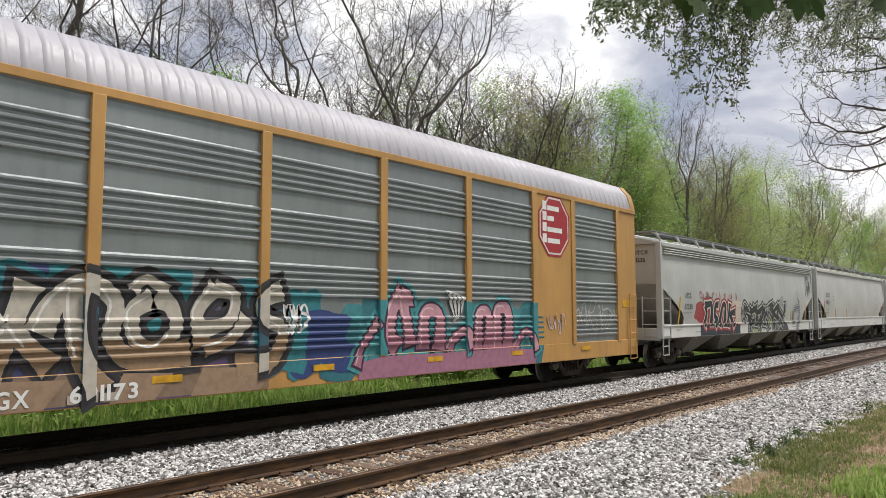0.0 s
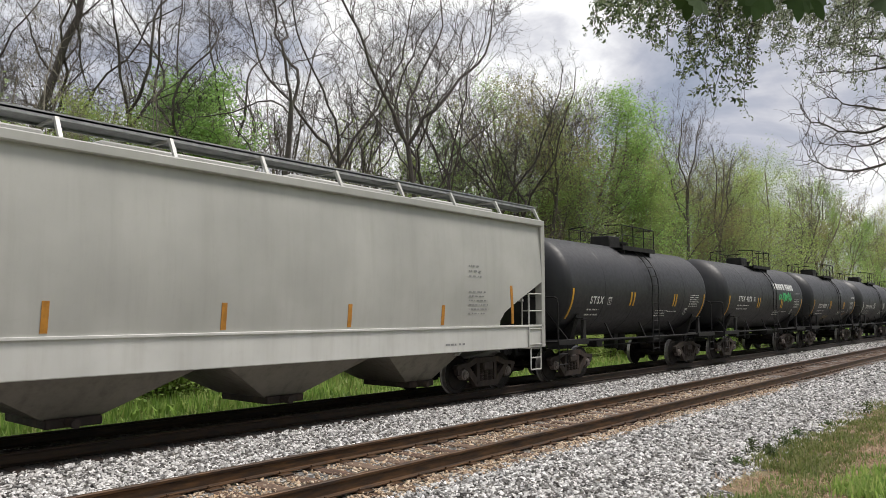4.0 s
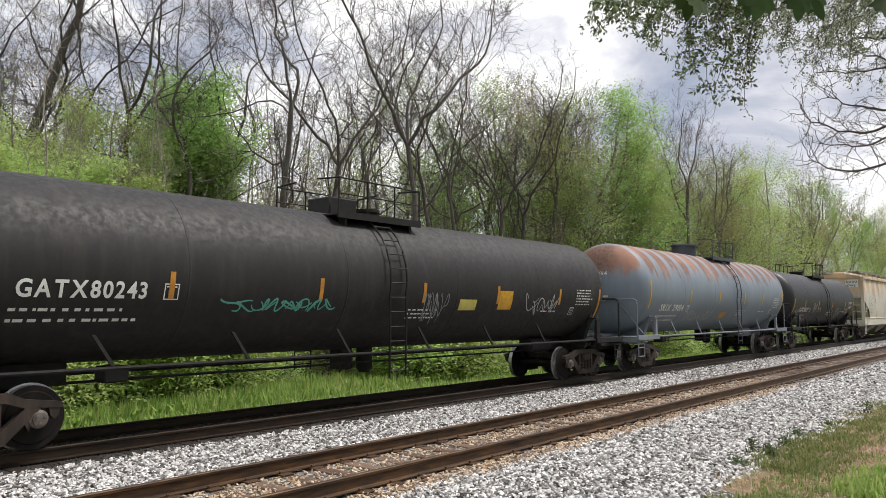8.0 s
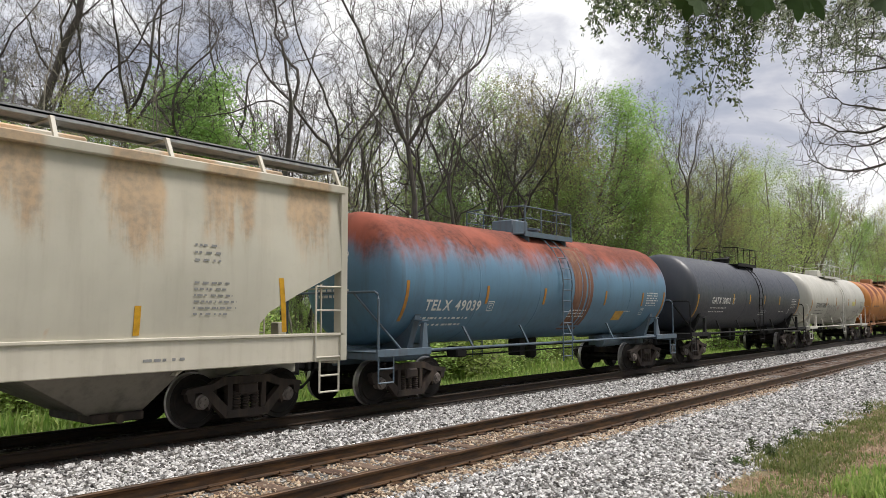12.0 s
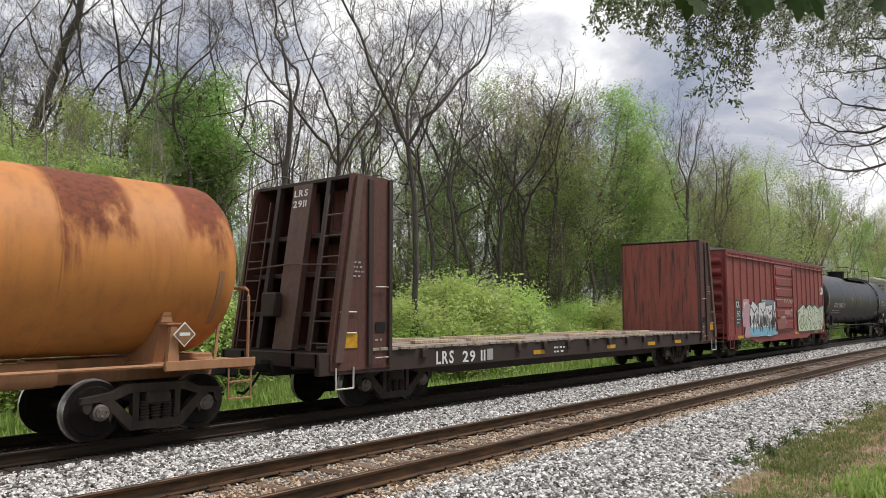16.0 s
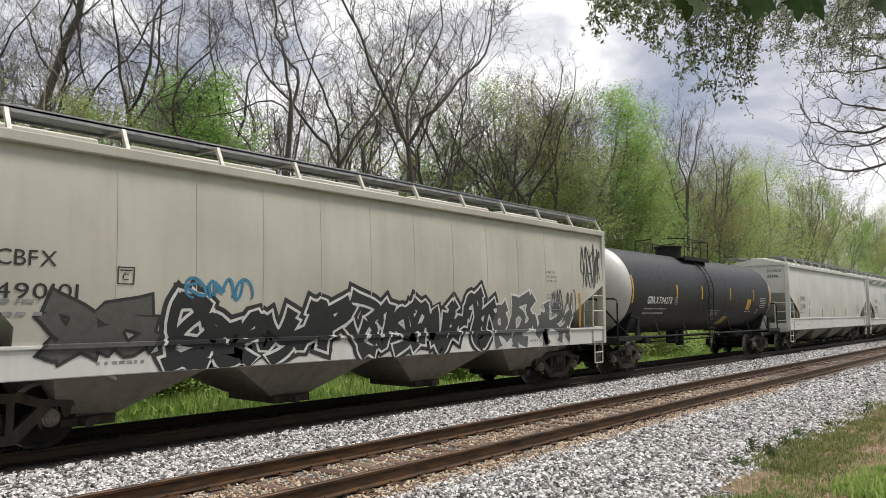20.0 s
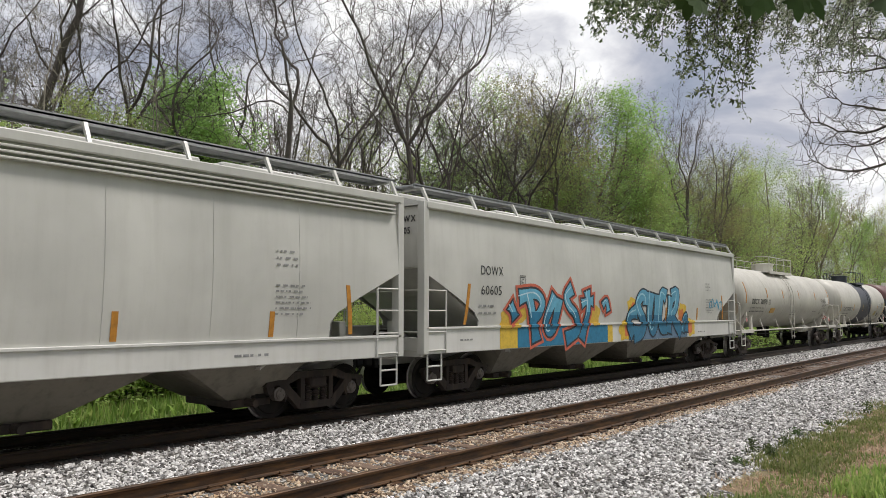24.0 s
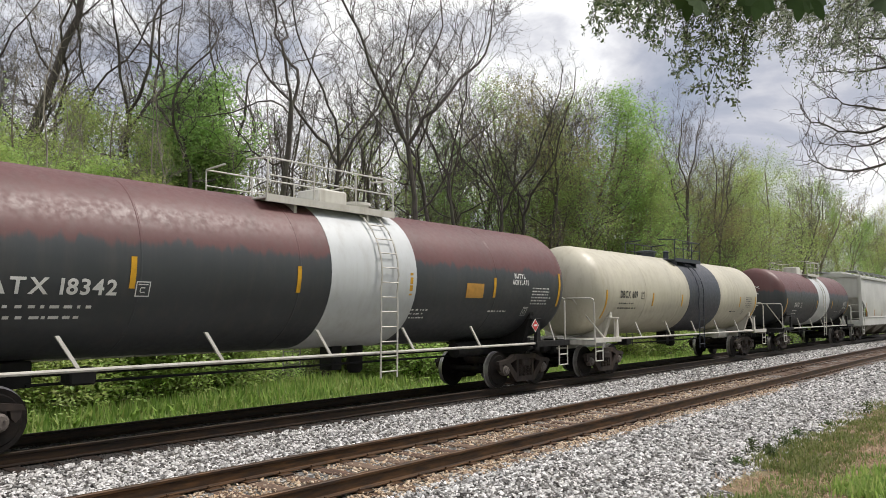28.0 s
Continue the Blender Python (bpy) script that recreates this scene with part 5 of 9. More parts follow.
def add_bars(car, x, z, width, rows, mat, side, cap=0.07, pitch=0.12, off=0.010, seed=1, label=""):
    """Small print that cannot be read: rows of plain bars."""
    rng = random.Random(seed)
    s = Shape()
    for r in range(rows):
        a, end = x, x + width * rng.uniform(0.7, 1.0)
        zz = z - r * pitch
        while a < end:
            w = rng.uniform(0.4, 1.6) * cap * 1.5
            b = min(a + w, end)
            lay(s, [(0, 0), (b - a, 0), (b - a, cap * 0.72), (0, cap * 0.72)], [(0, 1, 2, 3)], a, zz, side, off)
            a = b + cap * rng.uniform(0.4, 1.6)
    part("small_print", s, mat, car, label, 0)


def add_patch(car, name, x0, x1, z0, z1, mat, side, off=0.008, slant=0.0, rows=4, label=""):
    """A thin plate or painted stripe that follows the side."""
    s = Shape()
    v, f = [], []
    for i in range(rows + 1):
        q = i / rows
        z = z0 + (z1 - z0) * q
        for x in (x0, x1):
            v.append((x + slant * q, -(side(z) + off), z))
    for i in range(rows):
        f.append((2 * i, 2 * i + 1, 2 * i + 3, 2 * i + 2))
    m = len(v)
    v += [(a, b + off * 0.9, c) for a, b, c in v]
    f += [tuple(m + k for k in q[::-1]) for q in f]
    ring = [0] + [2 * i + 1 for i in range(rows + 1)] + [2 * i for i in range(rows, 0, -1)]
    f += [(ring[i], ring[(i + 1) % len(ring)], m + ring[(i + 1) % len(ring)], m + ring[i]) for i in range(len(ring))]
    s.add(v, f)
    return part(name, s, mat, car, label, 30)


def add_box_mark(car, x, z, size, mat, side, off=0.010):
    """The small framed stencil beside the number."""
    s = Shape()
    t = size * 0.07
    for a, b, c, d in ((0, size, 0, t), (0, size, size - t, size), (0, t, t, size - t), (size - t, size, t, size - t), (size * 0.35, size * 0.65, size * 0.25, size * 0.32), (size * 0.3, size * 0.37, size * 0.32, size * 0.55), (size * 0.35, size * 0.65, size * 0.55, size * 0.62), (size * 0.15, size * 0.85, size * 0.76, size * 0.83)):
        lay(s, [(a, c), (b, c), (b, d), (a, d)], [(0, 1, 2, 3)], x, z, side, off)
    part("stencil", s, mat, car, "", 0)


def add_placard(car, x, y, z, face, size=0.26, colour=None, label="red and white diamond hazard placard"):
    """A hazard diamond in its holder."""
    s = Shape()
    h = size * 0.5
    d = [(0, -h), (h, 0), (0, h), (-h, 0)]
    put = (lambda a, b, o: (x + a, y - o, z + b)) if face == "y" else (lambda a, b, o: (x - o, y + a, z + b))
    s.add([put(a * 1.15, b * 1.15, 0.0) for a, b in d] + [put(a * 1.15, b * 1.15, 0.012) for a, b in d], [(0, 1, 2, 3), (4, 5, 6, 7), (0, 1, 5, 4), (1, 2, 6, 5), (2, 3, 7, 6), (3, 0, 4, 7)])
    p = part("placard", s, WHITE_INK, car, label, 0)
    r = Shape().add([put(a, b, 0.016) for a, b in d], [(0, 1, 2, 3)])
    r2 = Shape().add([put(a, b, 0.02) for a, b in ((-h * 0.55, -0.02), (h * 0.55, -0.02), (h * 0.55, 0.03), (-h * 0.55, 0.03))], [(0, 1, 2, 3)])
    part("placard_face", r, colour or PLACARD_RED, p, "", 0)
    part("placard_band", r2, WHITE_INK, p, "", 0)


PLACARD_RED = plain("placard_red", (0.55, 0.05, 0.05), 0.5, 0, 0.1)


def new_car(name, x0, label, category="railway car"):
    """x0: the place of the car's middle along the train."""
    car = tagged(new(name), label, category, "cars of the freight train")
    CARS.append((car, x0))
    return car


CARS = []


# ---- tank cars ----
def tank_side(R, zc):
    return lambda z: math.sqrt(max(R * R - (z - zc) ** 2, 0.02))


def tank_car(name, seams, trucks, label, shell, R=1.5, zc=2.70, trim=None, rail_mat=None, stripe=YELLOW, stripes=(), number="", number_x=0.0, number_z=2.2, span=2.0, ink=WHITE_INK, cap=0.23, stripe_z=(2.15, 2.58), end_z=(1.75, 2.62), dome_x=None, plat=1.25, bands=(), dome="box", white_head=None, bars=True, hoop=True, ladder_x=None, head=0.62, top_mat=None, plat_x=None, brake_end=1):
    mid = (trucks[0] + trucks[1]) / 2
    car = new_car(name, mid, label, "tank car")
    a, b = seams[0] - mid, seams[1] - mid
    t0, t1 = trucks[0] - mid, trucks[1] - mid
    trim = trim or BLACK
    rail_mat = rail_mat or trim
    top_mat = top_mat or rail_mat
    side = tank_side(R, zc)
    heads = []
    for i in range(9):
        w = math.pi / 2 * i / 8
        heads.append((head * math.cos(w) * 1.0, R * math.sin(w)))
    prof = [(a - d, max(r, 0.01)) for d, r in heads] + [(a + 0.03, R), (b - 0.03, R)] + [(b + d, max(r, 0.01)) for d, r in heads[::-1]]
    part("tank_shell", Shape().lathe(prof, "x", (0, 0, zc), 56), shell, car, "", 50)
    if white_head:
        for (e, sg) in ((a, -1), (b, 1)):
            hp = [(e + sg * d, r) for d, r in [(dd + 0.006, max(rr + 0.006, 0.012)) for dd, rr in heads]]
            part("tank_head", Shape().lathe(hp if sg < 0 else hp[::-1], "x", (0, 0, zc), 56), white_head, car, "white painted tank head", 50)
    # girth welds
    for k in range(1, 5):
        x = a + (b - a) * k / 5
        part("girth_weld", Shape().lathe([(x - 0.02, R + 0.0005), (x - 0.008, R + 0.006), (x + 0.008, R + 0.006), (x + 0.02, R + 0.0005)], "x", (0, 0, zc), 56), shell, car, "", 60)
    for x0, x1, mat in bands:
        part("band", Shape().lathe([(x0 - 0.002, R + 0.001), (x0, R + 0.008), (x1, R + 0.008), (x1 + 0.002, R + 0.001)], "x", (0, 0, zc), 56), mat, car, "painted band round the tank", 50)
    lx = ladder_x if ladder_x is not None else (a + b) / 2 + 0.35
    top = zc + R
    pc = lx if plat_x is None else plat_x
    # top platform, manway and rails
    part("top_platform", Shape().box(pc - plat, pc + plat, -1.02, -0.50, top - 0.14, top - 0.10, 0.006).box(pc - plat, pc + plat, 0.50, 1.02, top - 0.14, top - 0.10, 0.006).box(pc - plat, pc + plat, -1.03, -0.99, top - 0.20, top - 0.06).box(pc - 1.0, pc - 0.94, -0.95, -0.6, top - 0.45, top - 0.13).box(pc + 0.94, pc + 1.0, -0.95, -0.6, top - 0.45, top - 0.13), top_mat, car)
    for y in (-1.0, 1.0):
        s = Shape()
        for x in (pc - plat + 0.03, pc - plat * 0.33, pc + plat * 0.33, pc + plat - 0.03):
            s.tube([(x, y, top - 0.14), (x, y, top + 0.62)], 0.017, 6)
        s.tube([(pc - plat + 0.03, y, top + 0.62), (pc + plat - 0.03, y, top + 0.62)], 0.017, 6)
        s.tube([(pc - plat + 0.03, y, top + 0.30), (pc + plat - 0.03, y, top + 0.30)], 0.013, 6)
        for x in (pc - plat + 0.03, pc + plat - 0.03):
            s.tube([(x, y, top + 0.62), (x, y * 0.35, top + 0.66)], 0.02, 6)
        part("platform_railing", s, top_mat, car)
    dx = lx - 0.5 if dome_x is None else dome_x
    if dome == "tall":
        part("valve_housing", Shape().lathe([(top - 0.12, 0.50), (top + 0.34, 0.50), (top + 0.34, 0.56), (top + 0.40, 0.56), (top + 0.42, 0.45)], "z", (dx, 0, 0), 24), top_mat, car, "round protective valve housing")
    elif dome == "low":
        part("manway", Shape().lathe([(top - 0.15, 0.34), (top + 0.12, 0.34), (top + 0.12, 0.40), (top + 0.18, 0.40), (top + 0.22, 0.25)], "z", (dx, 0, 0), 20), top_mat, car, "low bolted manway")
        part("valve", Shape().lathe([(top - 0.1, 0.10), (top + 0.25, 0.10), (top + 0.28, 0.14), (top + 0.34, 0.05)], "z", (lx + 0.3, 0, 0), 12), top_mat, car)
    else:
        part("fitting_box", Shape().box(dx - 0.4, dx + 0.4, -0.36, 0.36, top - 0.1, top + 0.34, 0.03), top_mat, car, "square fitting box on the tank top")
        part("manway", Shape().lathe([(top - 0.15, 0.28), (top + 0.14, 0.28), (top + 0.14, 0.33), (top + 0.2, 0.33), (top + 0.22, 0.2)], "z", (lx + 0.5, 0, 0), 18), top_mat, car)
    # side ladders
    for sg in (-1, 1):
        s = Shape()
        for x in (lx - 0.24, lx + 0.24):
            path = []
            for k in range(11):
                w = radians(62 - k * 12.4)
                path.append((x, sg * (R + 0.09) * math.cos(w), zc + (R + 0.09) * math.sin(w)) if w > -0.25 else (x, sg * (R + 0.09) * 0.985, zc - 0.4 - (k - 6.2) * 0.24))
            path[-1] = (x, sg * (R + 0.06), 0.62)
            s.tube(path, 0.020, 5)
        z, rungs = 0.75, []
        while z < top - 0.1:
            y = sg * ((R + 0.09) * math.cos(math.asin(min(0.98, max(-0.2, (z - zc) / (R + 0.09))))))
            rungs.append((y, z))
            z += 0.30
        rails = part("ladder", s, top_mat, car)
        rung = Shape().tube([(-0.24, 0, 0), (0.24, 0, 0)], 0.014, 5).mesh("rung", top_mat, 40)
        for y, z in rungs:
            part("rung", rung, top_mat, rails).location = (lx, y, z)
    # side running pipes with their struts
    for sg in (-1, 1):
        part("side_pipe", Shape().tube([(t0, sg * 1.46, 1.13), (t1, sg * 1.46, 1.13)], 0.03, 8), rail_mat, car)
        x = t0 + 1.7
        while x < t1 - 1.0:
            part("strut", Shape().add([(x, sg * 1.44, 1.16), (x + 0.06, sg * 1.44, 1.16), (x - 0.22, sg * 1.36, 1.62), (x - 0.28, sg * 1.36, 1.62), (x, sg * 1.47, 1.16), (x + 0.06, sg * 1.47, 1.16), (x - 0.22, sg * 1.40, 1.62), (x - 0.28, sg * 1.40, 1.62)], [(0, 1, 2, 3), (4, 7, 6, 5), (0, 4, 5, 1), (1, 5, 6, 2), (2, 6, 7, 3), (3, 7, 4, 0)]), rail_mat, car)
            x += 2.35
    # centre sill stubs, saddles, end decks, hand hoops
    for t, e, sg in ((t0, a, -1), (t1, b, 1)):
        end = t + sg * 1.5
        x0, x1 = sorted((t - sg * 1.6, end))
        part("stub_sill", Shape().box(x0, x1, -0.26, 0.26, 0.82, 1.22, 0.02), trim, car)
        sad = [(-1.0, 1.05), (1.0, 1.05), (1.28, 1.9), (1.1, 1.75), (0.6, zc - R * 0.90), (-0.6, zc - R * 0.90), (-1.1, 1.75), (-1.28, 1.9)]
        part("saddle", Shape().prism([(y, z) for y, z in sad], "x", t - 0.09, t + 0.09), trim, car)
        x0, x1 = sorted((t - sg * 0.15, end))
        part("end_deck", Shape().box(x0, x1, -1.50, 1.50, 1.10, 1.15, 0.012), trim, car, "flat steel end platform")
        for y in (-1.51, 1.51):
            part("deck_edge", Shape().box(x0, x1, y - 0.03, y + 0.03, 1.04, 1.19, 0.008), trim, car)
            sy = 1 if y > 0 else -1
            part("side_bracket", Shape().prism([(t - 0.11, 1.06), (t + 0.11, 1.06), (t + 0.05, 1.72), (t - 0.05, 1.72)], "y", *sorted((sy * 1.40, sy * 1.49))), trim, car)
            part("bracket_plate", Shape().box(t - 0.12, t + 0.12, *sorted((sy * 1.05, sy * 1.50)), 1.75, 1.78, 0.006).prism([(t - 0.10, 1.79), (t + 0.10, 1.79), (t + 0.06, 1.95), (t - 0.06, 1.95)], "y", *sorted((sy * 1.20, sy * 1.27))), trim, car)
        part("deck_beam", Shape().box(*sorted((end, end - sg * 0.10)), -1.5, 1.5, 0.98, 1.14, 0.01), trim, car)
        if hoop:
            xa = end - sg * 0.10
            part("end_handrail", Shape().tube([(xa, -1.45, 1.12), (xa, -1.45, 2.22), (xa, -1.43, 2.31), (xa, -1.34, 2.36), (xa, 1.34, 2.36), (xa, 1.43, 2.31), (xa, 1.45, 2.22), (xa, 1.45, 1.12)], 0.026, 8), rail_mat, car, "bent pipe handrail across the car's end")
            part("diagonal_brace", Shape().tube([(xa, -0.7, 2.36), (e - sg * 0.1, -1.3, 1.15)], 0.026, 6), rail_mat, car)
            if sg == brake_end:
                part("hand_brake", Shape().box(*sorted((xa - sg * 0.25, xa - sg * 0.05)), 0.55, 0.95, 1.15, 1.75, 0.03).lathe([(-0.02, 0.22), (0.02, 0.26), (0.05, 0.22)], "x", (xa - sg * 0.02, 0.75, 1.85), 16), trim, car, "hand brake with its wheel")
        for y in (-1.5, 1.5):
            s = Shape()
            for x in (end - sg * 0.06, end - sg * 0.50):
                s.tube([(x, y, 1.1), (x, y, 0.52)], 0.018, 5)
            for z in (0.52, 0.80):
                s.tube([(end - sg * 0.06, y, z), (end - sg * 0.50, y, z)], 0.018, 5)
            part("step", s, rail_mat, car)
        add_coupler(car, end, sg)
        add_truck(car, t)
    # brake gear under the belly
    part("air_reservoir", Shape().lathe([(-0.55, 0.05), (-0.5, 0.19), (0.5, 0.19), (0.55, 0.05)], "x", (t1 - 1.9, -0.55, 1.02), 16), trim, car)
    part("brake_valve", Shape().box(t0 + 1.9, t0 + 2.3, -0.85, -0.5, 0.86, 1.12, 0.03), BLACK, car)
    part("brake_rigging", Shape().tube([(t0 + 1.5, -0.3, 0.86), (t1 - 1.5, -0.3, 0.86)], 0.025, 6).tube([(t0 + 1.5, 0.3, 0.95), (t1 - 1.5, 0.3, 0.95)], 0.025, 6).box(lx - 0.35, lx - 0.05, -0.2, 0.2, 0.72, 1.25, 0.02).lathe([(0.62, 0.12), (0.70, 0.18), (1.24, 0.18)], "z", (lx + 0.5, 0, 0), 14), BLACK, car)
    # stripes and lettering
    add_patch(car, "stripe", a + 0.08, a + 0.17, *end_z, stripe, side, 0.008, -0.03, 6)
    add_patch(car, "stripe", b - 0.17, b - 0.08, *end_z, stripe, side, 0.008, 0.03, 6)
    for x in stripes:
        add_patch(car, "stripe", x, x + 0.09, *stripe_z, stripe, side, 0.008)
    if number:
        w = add_text(car, number, number_x, number_z, cap, ink, side, 0.007, span=span)
        add_head_text(car, number, a, head, R, zc, ink)
        if bars:
            add_bars(car, number_x - 0.05, number_z - 0.20, span * 1.1, 2, ink, side, 0.06, 0.15, 0.006, 3)
            add_box_mark(car, number_x + w + 0.25, number_z - 0.02, cap * 1.05, ink, side, 0.006)
            add_bars(car, lx + 0.5, 1.98, 1.1, 3, ink, side, 0.045, 0.085, 0.006, 5)
            add_bars(car, b - 1.45, 2.55, 1.0, 6, ink, side, 0.045, 0.08, 0.006, 7)
            add_bars(car, b - 3.2, 1.95, 1.0, 1, ink, side, 0.05, 0.09, 0.006, 8)
            add_box_mark(car, b - 1.7, 1.86, 0.22, ink, side, 0.006)
    return car, side, a, b


def head_shields(car, a, b, head, R, zc, mat):
    """Half-height steel plates that stand off both tank heads."""
    for e, sg in ((a, -1), (b, 1)):
        v, f, n, m = [], [], 13, 8
        for gap in (0.05, 0.09):
            for i in range(m):
                z = zc - R * 0.93 + (R * 0.93 + 0.12) * i / (m - 1)
                half = min(1.22, math.sqrt(max((0.96 * R) ** 2 - (z - zc) ** 2, 0.02)))
                for k in range(n):
                    y = -half + 2 * half * k / (n - 1)
                    q = min(0.97, math.hypot(y, z - zc) / R)
                    v.append((e + sg * (head * math.sqrt(1 - q * q) + gap), y, z))
        for base, flip in ((0, False), (n * m, True)):
            for i in range(m - 1):
                for k in range(n - 1):
                    q = (base + i * n + k, base + i * n + k + 1, base + (i + 1) * n + k + 1, base + (i + 1) * n + k)
                    f.append(q[::-1] if flip else q)
        rim = list(range(n)) + [i * n + n - 1 for i in range(1, m)] + [(m - 1) * n + k for k in range(n - 2, -1, -1)] + [i * n for i in range(m - 2, 0, -1)]
        f += [(rim[i], rim[(i + 1) % len(rim)], rim[(i + 1) % len(rim)] + n * m, rim[i] + n * m) for i in range(len(rim))]
        part("head_shield", Shape().add(v, f), mat, car, "stained half-height head shield", 40)


# ---- covered hoppers ----
# Side sills have a paler tone than the side sheets above them.
SILL_PALE = paint("pale_sill", (0.56, 0.555, 0.53), 0.4, 0.18, (0.24, 0.21, 0.17))
BAY_GRIME = paint("grimy_hopper_bay", (0.20, 0.18, 0.15), 0.65, 0.5, (0.07, 0.055, 0.045))


def hopper_side(z):
    """Half width of the bulged side sheet at height z."""
    q = (z - 1.4) / 2.85
    return 1.53 + 0.09 * math.sin(math.pi * min(1, max(0, q)) ** 0.8)


def bars_on_end(x, y, z, width, rows):
    """Rows of small print on an end wall."""
    rng = random.Random(rows)
    s = Shape()
    for r in range(rows):
        w, zz = width * rng.uniform(0.7, 1.0), z - r * 0.085
        s.add([(x, y, zz), (x, y - w, zz), (x, y - w, zz + 0.045), (x, y, zz + 0.045)], [(0, 1, 2, 3)])
    return s


def hopper_car(name, ends, label, body, number=(), number_x=-7.75, number_z=(2.83, 2.39), spans=(0.86, 0.87), ink=BLACK_INK, cap=0.23, stripe=ORANGE, stripe_n=7, sill_top=1.60, patch=None, bay_mat=None, ribs=0, frieze=False, end_mat=None, sill_mat=None):
    mid = (ends[0] + ends[1]) / 2
    car = new_car(name, mid, label, "hopper car")
    h = (ends[1] - ends[0]) / 2
    end_mat = end_mat or body
    cut_top, cut_in = 2.75, 1.9
    # side sheets with cut lower corners
    for sg in (-1, 1):
        v, f = [], []
        zs = [sill_top - 0.02, sill_top + 0.07, 1.75, 1.95, 2.25, 2.45, 2.75, 3.1, 3.5, 3.85, 4.1, 4.25]
        for z in zs:
            if z < 1.74:
                e = cut_in
            elif z < 2.25:
                e = cut_in - (z - 1.75) * 0.9
            elif z < cut_top:
                e = (cut_in - 0.45) * (cut_top - z) / (cut_top - 2.25) * 0.75 + 0.05
            else:
                e = 0.05
            for q in range(9):
                x = -h + e + (2 * h - 2 * e) * q / 8
                v.append((x, sg * hopper_side(z), z))
        m = len(zs)
        for i in range(m - 1):
            for q in range(8):
                f.append((i * 9 + q, i * 9 + q + 1, (i + 1) * 9 + q + 1, (i + 1) * 9 + q))
        k = len(v)
        v += [(x, y - sg * 0.03, z) for x, y, z in v]
        f += [tuple(k + t for t in q[::-1]) for q in f]
        for i in range(m - 1):
            for q0 in (0, 8):
                f.append((i * 9 + q0, (i + 1) * 9 + q0, k + (i + 1) * 9 + q0, k + i * 9 + q0))
        for q in range(8):
            f.append((q, q + 1, k + q + 1, k + q))
        part("side_sheet", Shape().add(v, f), body, car, "", 30)
        part("side_sill", Shape().box(-h - 0.02, h + 0.02, *sorted((sg * 1.47, sg * 1.585)), 1.04, sill_top, 0.015).box(-h, h, *sorted((sg * 1.40, sg * 1.62)), sill_top - 0.03, sill_top + 0.02, 0.008), sill_mat or SILL_PALE, car)
        part("top_chord", Shape().box(-h, h, *sorted((sg * 1.50, sg * 1.64)), 4.20, 4.36, 0.02), body, car)
        if frieze:
            for z in (3.95, 4.03, 4.11):
                part("frieze_rib", Shape().box(-h + 0.2, h - 0.2, *sorted((sg * 1.54, sg * 1.66)), z, z + 0.035, 0.008), end_mat, car)
        for x in (-h, h):
            part("corner_post", Shape().box(x - 0.085, x + 0.085, *sorted((sg * 1.42, sg * 1.62)), 1.04, 4.36, 0.012), body, car)
        for k in range(ribs):
            x = -h + (2 * h) * (k + 0.5) / ribs
            if sg < 0 and abs(x) < h - 2.0:
                add_patch(car, "weld_seam", x - 0.01, x + 0.01, sill_top + 0.05, 4.18, body, hopper_side, 0.005, 0, 10)
    # roof and running board
    roof = [(-1.55, 4.30), (-1.3, 4.40), (-0.9, 4.50), (-0.45, 4.57), (0, 4.60), (0.45, 4.57), (0.9, 4.50), (1.3, 4.40), (1.55, 4.30)]
    part("roof", Shape().prism(roof, "x", -h, h), body, car, "", 50)
    for y in (-1.34, 0.74):
        s = Shape()
        s.box(-h - 0.1, h + 0.1, y, y + 0.60, 4.70, 4.74, 0.005)
        s.box(-h - 0.1, h + 0.1, y, y + 0.03, 4.66, 4.76)
        s.box(-h - 0.1, h + 0.1, y + 0.57, y + 0.60, 4.66, 4.76)
        part("running_board", s, GALV, car, "grey galvanised roof running board")
    for k in range(12):
        x = -h + 0.1 + (2 * h - 0.2) * k / 11
        for sg in (-1, 1):
            s = Shape().prism([(sg * 1.60, 4.34), (sg * 1.55, 4.34), (sg * 1.37, 4.64), (sg * 0.80, 4.64), (sg * 0.80, 4.66), (sg * 1.42, 4.69)], "x", x - 0.03, x + 0.03)
            part("board_bracket", s, body, car)
    for k in range(5):
        x = -h + 2 + (2 * h - 4) * k / 4
        part("hatch_cover", Shape().box(x - 1.5, x + 1.5, -0.36, 0.36, 4.58, 4.72, 0.03), body, car)
    # ends: upper sheet, slope sheet, platform, ladders
    for sg in (-1, 1):
        e = sg * (h - 0.08)
        x0, x1 = sorted((e, e - sg * 0.05))
        s = Shape().box(x0, x1, -1.47, 1.47, 2.95, 4.30)
        s.prism([(-1.47, 4.29), (1.47, 4.29), (0.9, 4.5), (0, 4.58), (-0.9, 4.5)], "x", x0, x1)
        part("end_sheet", s, end_mat, car)
        s = Shape()
        v = [(e - sg * 0.02, -1.45, 2.96), (e - sg * 0.02, 1.45, 2.96), (e - sg * 3.3, 1.45, 1.0), (e - sg * 3.3, -1.45, 1.0)]
        v += [(x, y, z - 0.05) for x, y, z in v]
        s.add(v, [(0, 1, 2, 3), (4, 7, 6, 5), (0, 4, 5, 1), (1, 5, 6, 2), (2, 6, 7, 3), (3, 7, 4, 0)])
        part("slope_sheet", s, end_mat, car)
        x0, x1 = sorted((sg * (h - 1.9), sg * (h + 0.02)))
